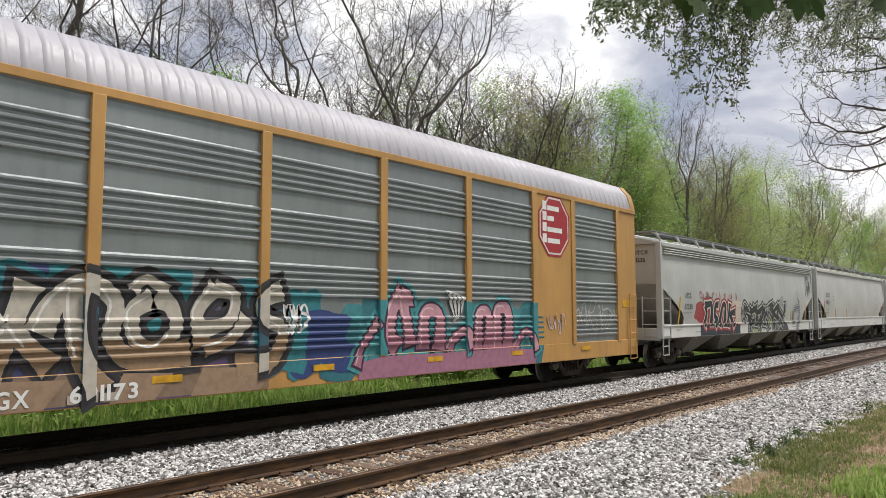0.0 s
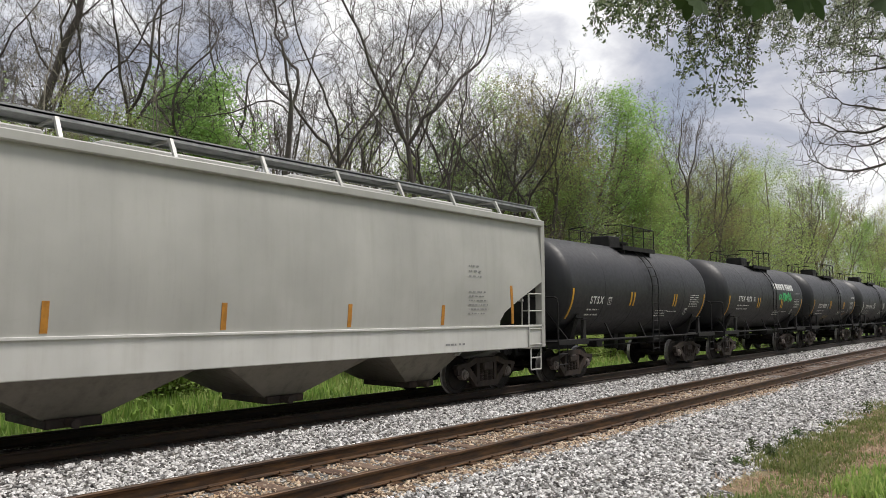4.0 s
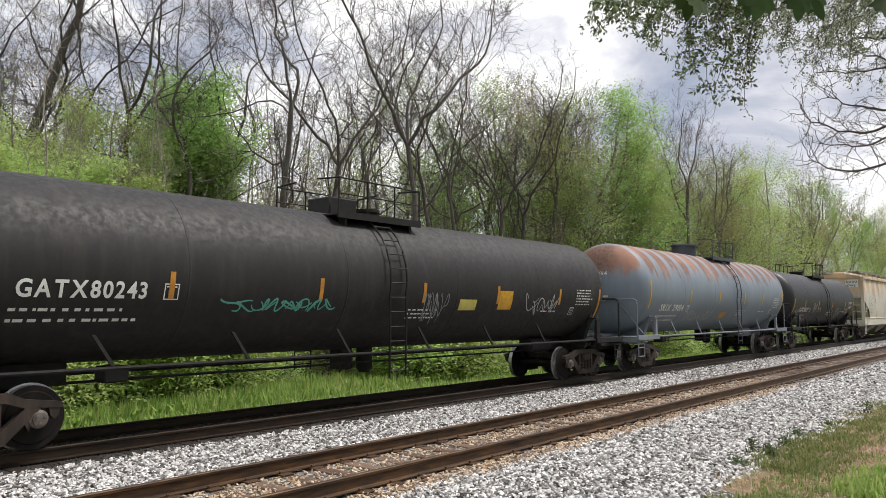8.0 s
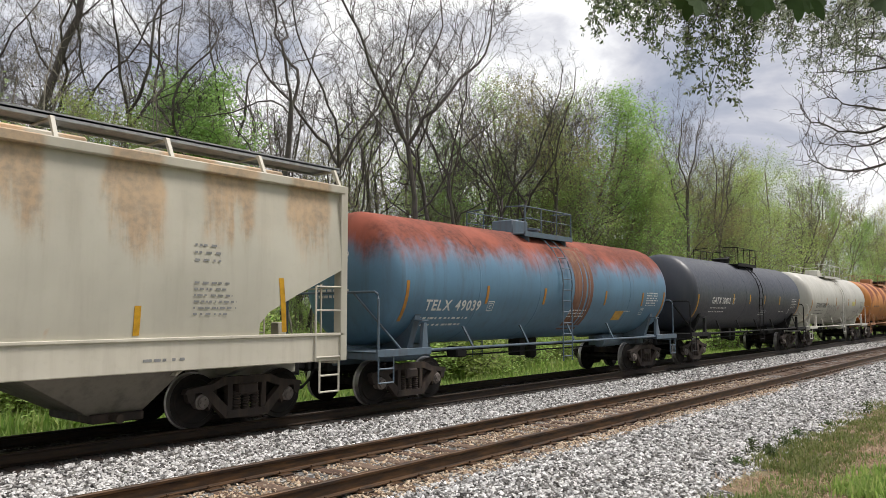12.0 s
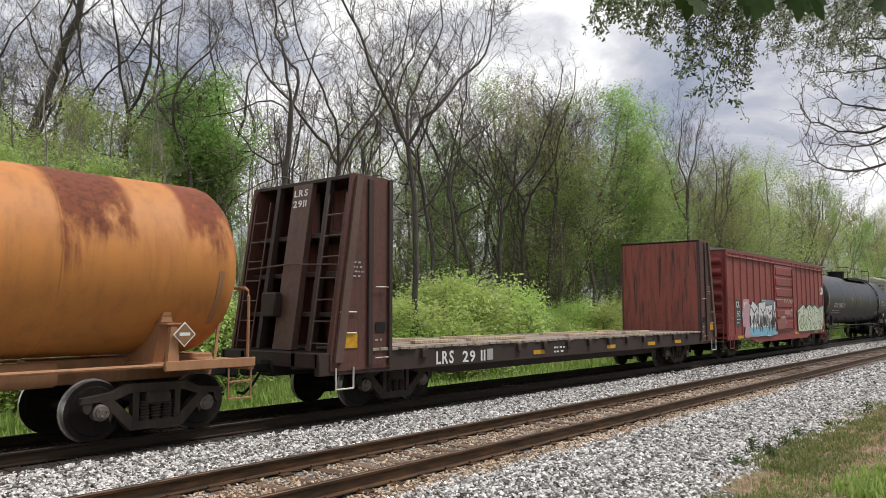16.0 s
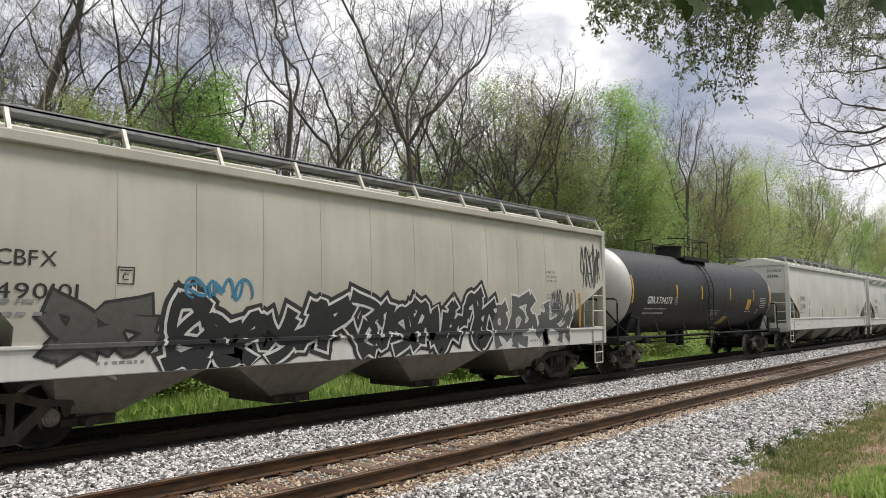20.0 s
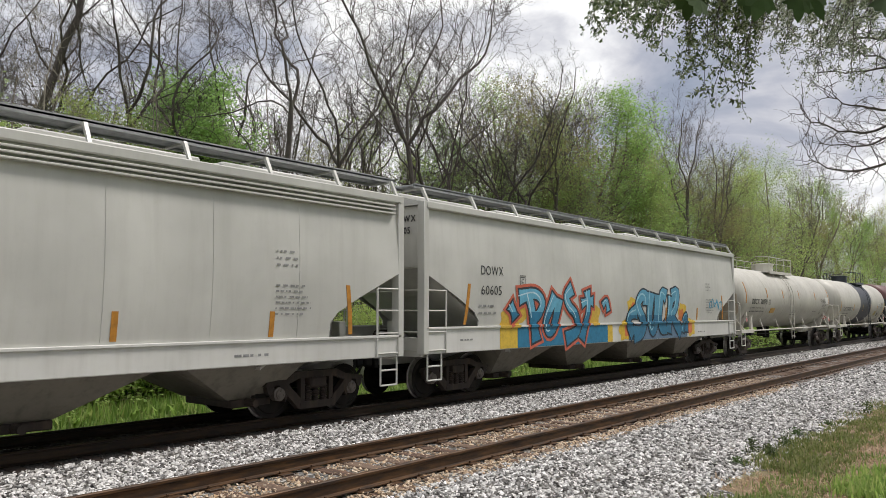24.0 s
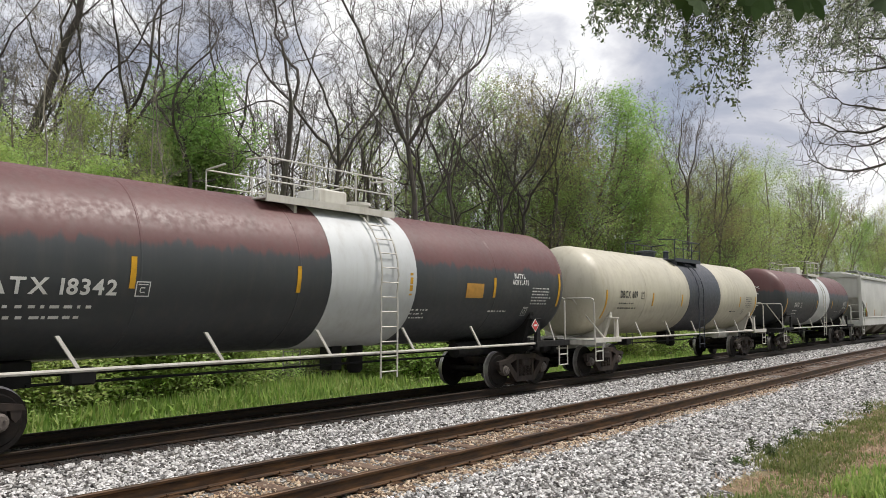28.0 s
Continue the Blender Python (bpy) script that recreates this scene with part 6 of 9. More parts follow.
        part("end_platform", Shape().box(x0, x1, -1.48, 1.48, 1.06, 1.14, 0.01).box(*sorted((sg * (h - 0.10), sg * (h + 0.03))), -1.5, 1.5, 0.98, 1.40, 0.015).box(*sorted((sg * (h - 2.2), sg * h)), -0.22, 0.22, 0.75, 1.1, 0.02), body, car)
        part("bolster_web", Shape().prism([(-1.4, 1.1), (1.4, 1.1), (0.5, 0.82), (-0.5, 0.82)], "x", sg * (h - 1.75) - 0.1, sg * (h - 1.75) + 0.1), end_mat, car)
        part("brake_stand", Shape().box(*sorted((sg * (h - 0.55), sg * (h - 0.35))), -0.35, -0.1, 1.14, 1.75, 0.02), end_mat, car)
        part("brake_cylinder", Shape().lathe([(-0.34, 0.10), (-0.30, 0.17), (0.22, 0.17), (0.30, 0.08), (0.42, 0.05)], "x", (sg * (h - 0.95), 0.5, 1.36), 16), BROWN, car)
        part("end_print", bars_on_end(sg * (h - 0.08) + sg * 0.006, -0.1, 3.45, 0.55, 7), GREY_INK, car, "", 0)
        for side_sg in (-1, 1):
            s = Shape()
            y = side_sg * 1.60
            xa, xb = sg * (h + 0.02), sg * (h - 0.68)
            s.tube([(xb, y, 1.06), (xb, y, 2.42)], 0.022, 6)
            for z in (1.12, 1.52, 1.98, 2.42):
                s.tube([(xa, y, z), (xb, y, z)], 0.018, 6)
            part("side_ladder", s, body, car)
            s = Shape()
            xe = sg * (h + 0.05)
            ya = side_sg * 1.50
            yb = side_sg * 0.90
            s.tube([(xe, yb, 1.06), (xe, yb, 2.5)], 0.022, 6)
            for z in (1.12, 1.52, 1.98, 2.42):
                s.tube([(xe, ya, z), (xe, yb, z)], 0.018, 6)
            part("end_ladder", s, body, car)
            s = Shape()
            for x in (sg * (h - 0.08), sg * (h - 0.55)):
                s.tube([(x, y - side_sg * 0.03, 1.06), (x, y - side_sg * 0.03, 0.48)], 0.02, 6)
            for z in (0.48, 0.78):
                s.tube([(sg * (h - 0.08), y - side_sg * 0.03, z), (sg * (h - 0.55), y - side_sg * 0.03, z)], 0.02, 6)
            part("step", s, body, car)
        part("end_handrail", Shape().tube([(sg * (h + 0.05), -0.90, 2.4), (sg * (h + 0.05), 0.90, 2.4)], 0.018, 6), body, car)
        add_coupler(car, sg * h, sg)
        add_truck(car, sg * (h - 1.75))
    # discharge bays with sliding gates
    for k, xm in enumerate((-5.8, -1.95, 1.95, 5.8)):
        left, right = (0.8 if k == 0 else 1.78), (0.8 if k == 3 else 1.78)
        v = []
        for z, lo, hi, hy in ((1.1, left, right, 1.45), (0.38, 0.42, 0.42, 0.75)):
            v += [(xm - lo, -hy, z), (xm + hi, -hy, z), (xm + hi, hy, z), (xm - lo, hy, z)]
        part("hopper_bay", Shape().add(v, [(0, 3, 2, 1), (4, 5, 6, 7), (0, 1, 5, 4), (1, 2, 6, 5), (2, 3, 7, 6), (3, 0, 4, 7)]), bay_mat or BAY_GRIME, car)
        part("outlet_gate", Shape().box(xm - 0.42, xm + 0.42, -0.85, 0.62, 0.26, 0.40, 0.02).tube([(xm - 0.1, -1.12, 0.34), (xm - 0.1, -0.8, 0.34)], 0.07, 8), BROWN, car)
    # stripes and lettering
    side = hopper_side
    for k in range(stripe_n):
        x = (k - (stripe_n - 1) / 2) * 2.8 * 6 / max(6, stripe_n - 1) if stripe_n > 2 else (-h + 1.35, h - 1.35)[k]
        x = max(-h + 1.32, min(h - 1.42, x))
        tall = k in (0, stripe_n - 1)
        add_patch(car, "stripe", x, x + 0.10, sill_top + 0.06, sill_top + (1.0 if tall else 0.50), stripe, side, 0.008, (0.13 if k == 0 else -0.13 if tall else 0))
    for text, z, wide in zip(number, number_z, spans):
        if patch:
            add_patch(car, "number_patch", number_x - 0.08, number_x + wide + 0.10, z - 0.05, z + cap + 0.05, patch, side, 0.004)
        add_text(car, text, number_x, z, cap, ink, side, 0.008, 0.0, span=wide)
    if number:
        add_end_text(car, number, -h + 0.075, -0.55, 3.95, 0.14, ink, patch)
    if number:
        add_bars(car, number_x - 0.1, 2.07, 0.85, 2, GREY_INK, side, 0.07, 0.17, 0.010, 3)
        add_box_mark(car, number_x + 1.62, number_z[0] - 0.22, 0.26, ink, side)
        add_bars(car, h - 3.2, 3.0, 0.6, 3, GREY_INK, side, 0.05, 0.12, 0.010, 4)
        add_bars(car, h - 3.2, 2.4, 0.8, 6, GREY_INK, side, 0.045, 0.10, 0.010, 5)
        flat = lambda z: 1.586
        add_bars(car, -h + 1.2, 1.30, 0.5, 1, GREY_INK, flat, 0.05, 0.1, 0.004, 6)
        add_bars(car, -h + 3.0, 1.20, 0.9, 1, GREY_INK, flat, 0.06, 0.1, 0.004, 7)
        add_bars(car, h - 4.0, 1.20, 0.9, 1, GREY_INK, flat, 0.06, 0.1, 0.004, 8)
    return car, side, -h, h


# ---- the train, from its front to its rear ----
GREY_HOPPER = paint("pale_grey_hopper_paint", (0.425, 0.42, 0.395), 0.4, 0.14, (0.20, 0.18, 0.15))
UTCX_PAINT = paint("light_grey_hopper_paint", (0.41, 0.415, 0.405), 0.4, 0.14, (0.20, 0.18, 0.15))
WHITE_HOPPER = paint("white_hopper_paint", (0.51, 0.505, 0.475), 0.4, 0.14, (0.22, 0.20, 0.17))
CREAM_HOPPER = paint("cream_rusty_hopper_paint", (0.52, 0.49, 0.41), 0.5, 0.16, (0.22, 0.18, 0.13), rust=0.30, rust_col=(0.46, 0.25, 0.10), rust_high=3.2, edge_noise=0.9, edge_soft=0.5, rust_mix=0.55, rust_bars=1.7)
TANK_BLACK = paint("black_tank_paint", (0.015, 0.0155, 0.0185), 0.50, 0.22, (0.045, 0.041, 0.038), spec=0.42)
TANK_DUSTY = paint("dusty_black_tank_paint", (0.017, 0.0165, 0.017), 0.6, 0.4, (0.055, 0.047, 0.042), spec=0.32)
TANK_GLOSS = paint("glossy_black_tank_paint", (0.009, 0.0105, 0.017), 0.40, 0.05, (0.04, 0.038, 0.036), bump=0.004)
TANK_NAVY = paint("dark_blue_grey_tank_paint", (0.035, 0.04, 0.055), 0.45, 0.3, (0.08, 0.075, 0.07))
TANK_WHITE = paint("white_tank_paint", (0.46, 0.445, 0.40), 0.5, 0.3, (0.24, 0.20, 0.15))
TANK_SRIX = paint("blue_grey_tank_paint", (0.17, 0.205, 0.25), 0.5, 0.3, (0.10, 0.10, 0.10), rust=0.0, rust_high=3.35, rust_col=(0.23, 0.11, 0.065), edge_noise=0.45, edge_soft=0.3, rust_mix=0.85, rust_bars=1.02)
TANK_TELX = paint("faded_blue_rusted_tank_paint", (0.10, 0.20, 0.30), 0.5, 0.35, (0.07, 0.08, 0.08), rust=0.0, rust_high=3.3, rust_col=(0.21, 0.055, 0.032), edge_noise=0.3, edge_soft=0.42)
TANK_ORANGE = paint("orange_rusted_tank_paint", (0.52, 0.205, 0.045), 0.65, 0.4, (0.22, 0.08, 0.03), rust=0.0, rust_high=3.0, rust_col=(0.16, 0.038, 0.02), edge_noise=0.9, edge_soft=0.5, rust_mix=0.92, rust_bars=2.1)
TANK_MAROON = paint("maroon_over_black_tank_paint", (0.04, 0.045, 0.05), 0.5, 0.25, (0.10, 0.085, 0.075), second=(0.11, 0.04, 0.038), second_z=3.0)
BAND_WHITE = paint("white_band_paint", (0.55, 0.57, 0.58), 0.45, 0.25, (0.25, 0.22, 0.19))
BAND_NAVY = paint("navy_band_paint", (0.045, 0.05, 0.065), 0.5, 0.3, (0.12, 0.11, 0.10))
RAIL_WHITE = paint("white_trim_paint", (0.55, 0.53, 0.48), 0.5, 0.4, (0.22, 0.16, 0.11))
RED_BOX = paint("red_boxcar_paint", (0.235, 0.046, 0.042), 0.5, 0.25, (0.12, 0.05, 0.045))
BULK_RED = paint("worn_red_bulkhead_paint", (0.25, 0.066, 0.05), 0.65, 0.9, (0.06, 0.03, 0.026), rust=0.12, rust_col=(0.18, 0.07, 0.045), run_scale=2.6, stain=0.85)
BULK_SIDE = paint("dark_red_bulkhead_paint", (0.10, 0.036, 0.028), 0.65, 0.7, (0.04, 0.025, 0.022), stain=0.6)
BULK_BRACE = paint("brown_bulkhead_brace_paint", (0.11, 0.062, 0.048), 0.65, 0.5, (0.06, 0.04, 0.034))
FLAT_BROWN = paint("dark_brown_flatcar_paint", (0.034, 0.019, 0.016), 0.65, 0.6, (0.022, 0.016, 0.015), rust=0.1, rust_col=(0.10, 0.045, 0.03))
RACK_YELLOW = paint("yellow_autorack_paint", (0.46, 0.25, 0.075), 0.5, 0.35, (0.24, 0.12, 0.05), rust=0.08, rust_col=(0.24, 0.09, 0.03))
RACK_ROOF = paint("pale_grey_roof", (0.38, 0.37, 0.41), 0.5, 0.15, (0.25, 0.22, 0.2))


CORRUGATION = ((0.15, 0.0),) + ((0.035, 0.045), (0.03, 0.0), (0.035, -0.045), (0.03, 0.0)) * 5 + ((0.15, 0.0),)


PATCH_WHITE = plain("white_patch", (0.60, 0.60, 0.57), 0.5, 0, 0.05)
PATCH_GREY = plain("grey_touch_up", (0.36, 0.36, 0.345), 0.5, 0, 0.08)
CBFX_PAINT = paint("off_white_hopper_paint", (0.45, 0.43, 0.37), 0.45, 0.2, (0.24, 0.20, 0.15))
SRIX_TRIM = paint("blue_grey_trim_paint", (0.16, 0.18, 0.21), 0.55, 0.4, (0.10, 0.08, 0.07))
TELX_TRIM = paint("blue_trim_paint", (0.09, 0.13, 0.17), 0.55, 0.5, (0.08, 0.06, 0.05))
ORANGE_TRIM = paint("rusty_trim_paint", (0.36, 0.18, 0.09), 0.7, 0.4, (0.14, 0.07, 0.04))
CREAM_SILL = paint("cream_sill", (0.58, 0.54, 0.45), 0.5, 0.25, (0.24, 0.19, 0.13))
RUST_RUN = paint("rust_run_paint", (0.16, 0.07, 0.042), 0.85, 0.7, (0.30, 0.17, 0.11), run_scale=2.4)
STAINED_SHIELD = paint("stained_shield_paint", (0.36, 0.31, 0.24), 0.6, 0.6, (0.20, 0.12, 0.07), rust=0.15, rust_col=(0.26, 0.13, 0.06))
TANK_CREAM = paint("cream_tank_paint", (0.48, 0.45, 0.36), 0.45, 0.35, (0.24, 0.19, 0.13))


def box_car():
    L, R_ = 300.85, 316.5
    mid = (L + R_) / 2
    h = (R_ - L) / 2
    car = new_car("boxcar", mid, "red ribbed boxcar with graffiti along its lower side", "boxcar")
    for sg in (-1, 1):
        y0, y1 = sorted((sg * 1.50, sg * 1.57))
        part("side_wall", Shape().box(-h, h, y0, y1, 0.98, 4.42), RED_BOX, car)
        for i in range(19):
            x = -h + 0.08 + (2 * h - 0.16) * i / 18
            if abs(x - 0.07) < 1.6:
                continue
            yy = sorted((sg * 1.565, sg * 1.61))
            part("side_post", Shape().prism([(x - 0.10, yy[0] if sg > 0 else yy[1]), (x + 0.10, yy[0] if sg > 0 else yy[1]), (x + 0.05, yy[1] if sg > 0 else yy[0]), (x - 0.05, yy[1] if sg > 0 else yy[0])], "z", 1.0, 4.40), RED_BOX, car)
        d0, d1 = -1.43, 1.57
        door = part("sliding_door", Shape().box(d0, d1, *sorted((sg * 1.56, sg * 1.64)), 1.05, 4.20, 0.015), RED_BOX, car, "red sliding door with raised panels")
        for i in range(6):
            z = 1.15 + i * 0.51
            part("door_panel", Shape().box(d0 + 0.10, d1 - 0.10, *sorted((sg * 1.63, sg * 1.675)), z, z + 0.38, 0.02), RED_BOX, door)
        part("door_bar", Shape().tube([(d1 - 0.25, sg * 1.70, 1.1), (d1 - 0.25, sg * 1.70, 4.1)], 0.025, 6), RED_BOX, door)
        part("top_rail", Shape().box(-h, h, *sorted((sg * 1.48, sg * 1.60)), 4.38, 4.52, 0.015).box(-h, h, *sorted((sg * 1.55, sg * 1.66)), 4.22, 4.27, 0.01), RED_BOX, car)
        part("side_sill", Shape().prism([(-h, 1.05), (-h, 0.80), (-h + 2.9, 0.80), (-h + 3.6, 0.62), (h - 3.6, 0.62), (h - 2.9, 0.80), (h, 0.80), (h, 1.05)], "y", *sorted((sg * 1.52, sg * 1.575))), RED_BOX, car)
    part("roof", Shape().prism([(-1.60, 4.50), (-1.62, 4.54), (0, 4.70), (1.62, 4.54), (1.60, 4.50)], "x", -h - 0.05, h + 0.05), GALV, car, "grey metal boxcar roof")
    part("floor", Shape().box(-h, h, -1.5, 1.5, 0.95, 1.05).box(-h, h, -0.25, 0.25, 0.70, 0.96), BLACK, car)
    for sg in (-1, 1):
        part("end_wall", Shape().box(*sorted((sg * h, sg * (h - 0.05))), -1.52, 1.52, 0.85, 4.60), RED_BOX, car)
        for i in range(7):
            z = 1.28 + i * 0.46
            arc = [(sg * (h + 0.005 + 0.15 * math.sin(math.pi * k / 6) ** 0.8), z + 0.17 - 0.34 * k / 6) for k in range(7)]
            part("end_rib", Shape().prism(arc, "y", -1.42, 1.42), RED_BOX, car)
        for y in (-1.25, 1.25):
            s = Shape()
            for q in (-0.22, 0.22):
                s.tube([(sg * (h + 0.20), y + q, 0.7), (sg * (h + 0.20), y + q, 2.4)], 0.018, 6)
            for i in range(5):
                s.tube([(sg * (h + 0.20), y - 0.22, 0.75 + i * 0.4), (sg * (h + 0.20), y + 0.22, 0.75 + i * 0.4)], 0.016, 6)
            part("end_ladder", s, RED_BOX, car)
        for y in (-1.62, 1.62):
            s = Shape()
            for i in range(4):
                z = 1.25 + i * 0.42
                s.tube([(sg * (h - 0.15), y, z), (sg * (h - 0.62), y, z)], 0.016, 6)
            for x in (sg * (h - 0.15), sg * (h - 0.62)):
                s.tube([(x, y, 0.48), (x, y, 0.98)], 0.018, 6)
            s.tube([(sg * (h - 0.15), y, 0.48), (sg * (h - 0.62), y, 0.48)], 0.018, 6)
            part("grab_irons", s, RED_BOX, car)
        add_coupler(car, sg * h, sg)
        add_truck(car, sg * (h - 1.95))
    flat = lambda z: 1.615
    for x0, text, row in ((-6.83, "CA", 2.13), (-5.91, "MY", 2.13)):
        add_patch(car, "number_patch", x0 - 0.06, x0 + 0.52, row - 0.06, row + 0.32, spray((0.03, 0.03, 0.032)), flat, 0.002)
        add_text(car, text, x0, row, 0.26, WHITE_INK, flat, 0.006, span=0.42)
    add_patch(car, "number_patch", -6.89, -6.31, 1.35, 2.06, spray((0.05, 0.055, 0.06)), flat, 0.002)
    add_text(car, "80", -6.79, 1.76, 0.24, WHITE_INK, flat, 0.006, 0.0, span=0.44)
    add_bars(car, -6.79, 1.62, 0.4, 2, WHITE_INK, flat, 0.06, 0.14, 0.006, 2)
    plain_parts = set(car.children)
    clouds(car, -6.4, -1.6, 0.86, 2.5, ((0.24, 0.42, 0.52), (0.20, 0.21, 0.26), (0.50, 0.30, 0.36)), flat, 3, 5)
    for k, pts in enumerate((((-4.2, 2.33), (-3.28, 2.4), (-3.15, 1.64), (-3.39, 0.89), (-4.15, 0.88)), ((-3.15, 2.2), (-2.25, 2.28), (-2.22, 1.74), (-2.39, 0.87), (-3.07, 0.85)), ((-1.9, 2.4), (-1.67, 2.44), (-1.45, 1.13), (-2.25, 0.86), (-2.16, 1.62)), ((-5.0, 2.42), (-4.3, 2.15), (-4.15, 1.5), (-4.5, 0.98), (-5.1, 0.95), (-5.45, 1.5), (-5.35, 2.1)))):
        cx, cz = sum(p[0] for p in pts) / len(pts), sum(p[1] for p in pts) / len(pts)
        out = [(cx + (a - cx) * 1.10, max(0.83, cz + (b - cz) * 1.06)) for a, b in pts]
        panel_paint(car, out, flat, (), (0.025, 0.025, 0.03), 0.0085 + k * 0.0002, "black sprayed outline")
        panel_paint(car, pts, flat, (), (0.66, 0.66, 0.66), 0.0098, "white sprayed letter body")
        blue = [(a, min(b, 1.28)) for a, b in pts if b < 1.7]
        panel_paint(car, [(min(p[0] for p in blue), 1.28)] + [(max(p[0] for p in blue), 1.28)] + [(max(p[0] for p in blue), 0.90), (min(p[0] for p in blue), 0.90)], flat, (), (0.20, 0.44, 0.60), 0.0108, "pale blue lower tone of the graffiti")
        rr = random.Random(k)
        wide = max(p[0] for p in pts) - min(p[0] for p in pts)
        for m in range(7):
            x = cx - wide * 0.4 + wide * 0.8 * m / 6
            drop = rr.uniform(0.2, 0.6)
            lay_paint(car, *ribbon([(x, cz + rr.uniform(0.0, 0.25)), (x + rr.uniform(-0.06, 0.06), cz - drop * 0.5), (x + rr.uniform(-0.1, 0.1), cz - drop)], rr.uniform(0.03, 0.09)), spray((0.03, 0.03, 0.035)), flat, 0.0114 + m * 0.0002, (), "graffiti", "black sprayed drip")
        lay_paint(car, *ribbon([(cx - wide * 0.3, cz + 0.5), (cx, cz + 0.25), (cx + wide * 0.3, cz + 0.45)], 0.05), spray((0.05, 0.05, 0.06)), flat, 0.0132, (), "graffiti", "black sprayed stroke")
    panel_paint(car, [(2.05, 2.1), (2.37, 2.16), (3.2, 2.4), (3.6, 2.2), (4.32, 2.4), (4.9, 2.25), (5.45, 2.38), (6.1, 2.2), (7.35, 2.36), (7.25, 1.2), (6.8, 0.95), (2.1, 0.92)], flat, (), (0.03, 0.09, 0.09), 0.004, "dark green sprayed shadow")
    panel_paint(car, [(2.08, 2.0), (2.37, 2.08), (3.2, 2.32), (3.6, 2.12), (4.32, 2.32), (4.9, 2.17), (5.45, 2.30), (6.1, 2.12), (7.28, 2.28), (7.19, 1.25), (6.75, 1.0), (2.12, 0.97)], flat, (), (0.56, 0.60, 0.46), 0.0048, "pale green sprayed base")
    piece(car, [(0.10, [(2.3, 1.9), (2.5, 1.3), (2.9, 1.2), (2.8, 1.7)]), (0.11, [(3.3, 2.1), (3.2, 1.5), (3.6, 1.15), (3.9, 1.6)]), (0.11, [(4.5, 2.1), (4.2, 1.7), (4.7, 1.5), (4.4, 1.1)]), (0.11, [(5.2, 2.1), (5.1, 1.4), (5.6, 1.2), (5.8, 1.9)]), (0.11, [(6.3, 2.1), (6.2, 1.5), (6.5, 1.15)]), (0.11, [(6.9, 2.1), (6.6, 1.65), (6.95, 1.2)])], flat, (), (0.60, 0.64, 0.54), (0.045, 0.07, 0.06), None, (0.50, 0.56, 0.36), 1.45, None, 0.006)
    for o in car.children:
        if o not in plain_parts:
            o.location.x = 0.3
    door_side = lambda z: 1.678
    clouds(car, -1.2, 1.7, 1.1, 1.75, ((0.40, 0.30, 0.30), (0.26, 0.10, 0.09)), door_side, 8, 2)
    tag(car, -0.1, 1.5, 1.75, 2.1, (0.62, 0.50, 0.52), door_side, 9, 4, 0.018)
    tag(car, -0.2, 1.2, 2.35, 2.6, (0.60, 0.56, 0.55), door_side, 12, 4, 0.016)
    vs, fs, w = text_flat("LD", 0.34, 0.07)
    lay_paint(car, [(a + 7.0, b + 2.95) for a, b in vs], fs, WHITE_INK, flat, 0.006, (), "tag", "white sprayed letters")
    add_end_text(car, ["CAMY"], -h - 0.17, -0.2, 4.05, 0.13, WHITE_INK)
    for x in (-h + 1.2, -2.6, 1.9, h - 2.2, h - 0.8):
        add_patch(car, "stripe", x, x + 0.75, 0.84, 0.96, YELLOW, lambda z: 1.58, 0.006)
    return car


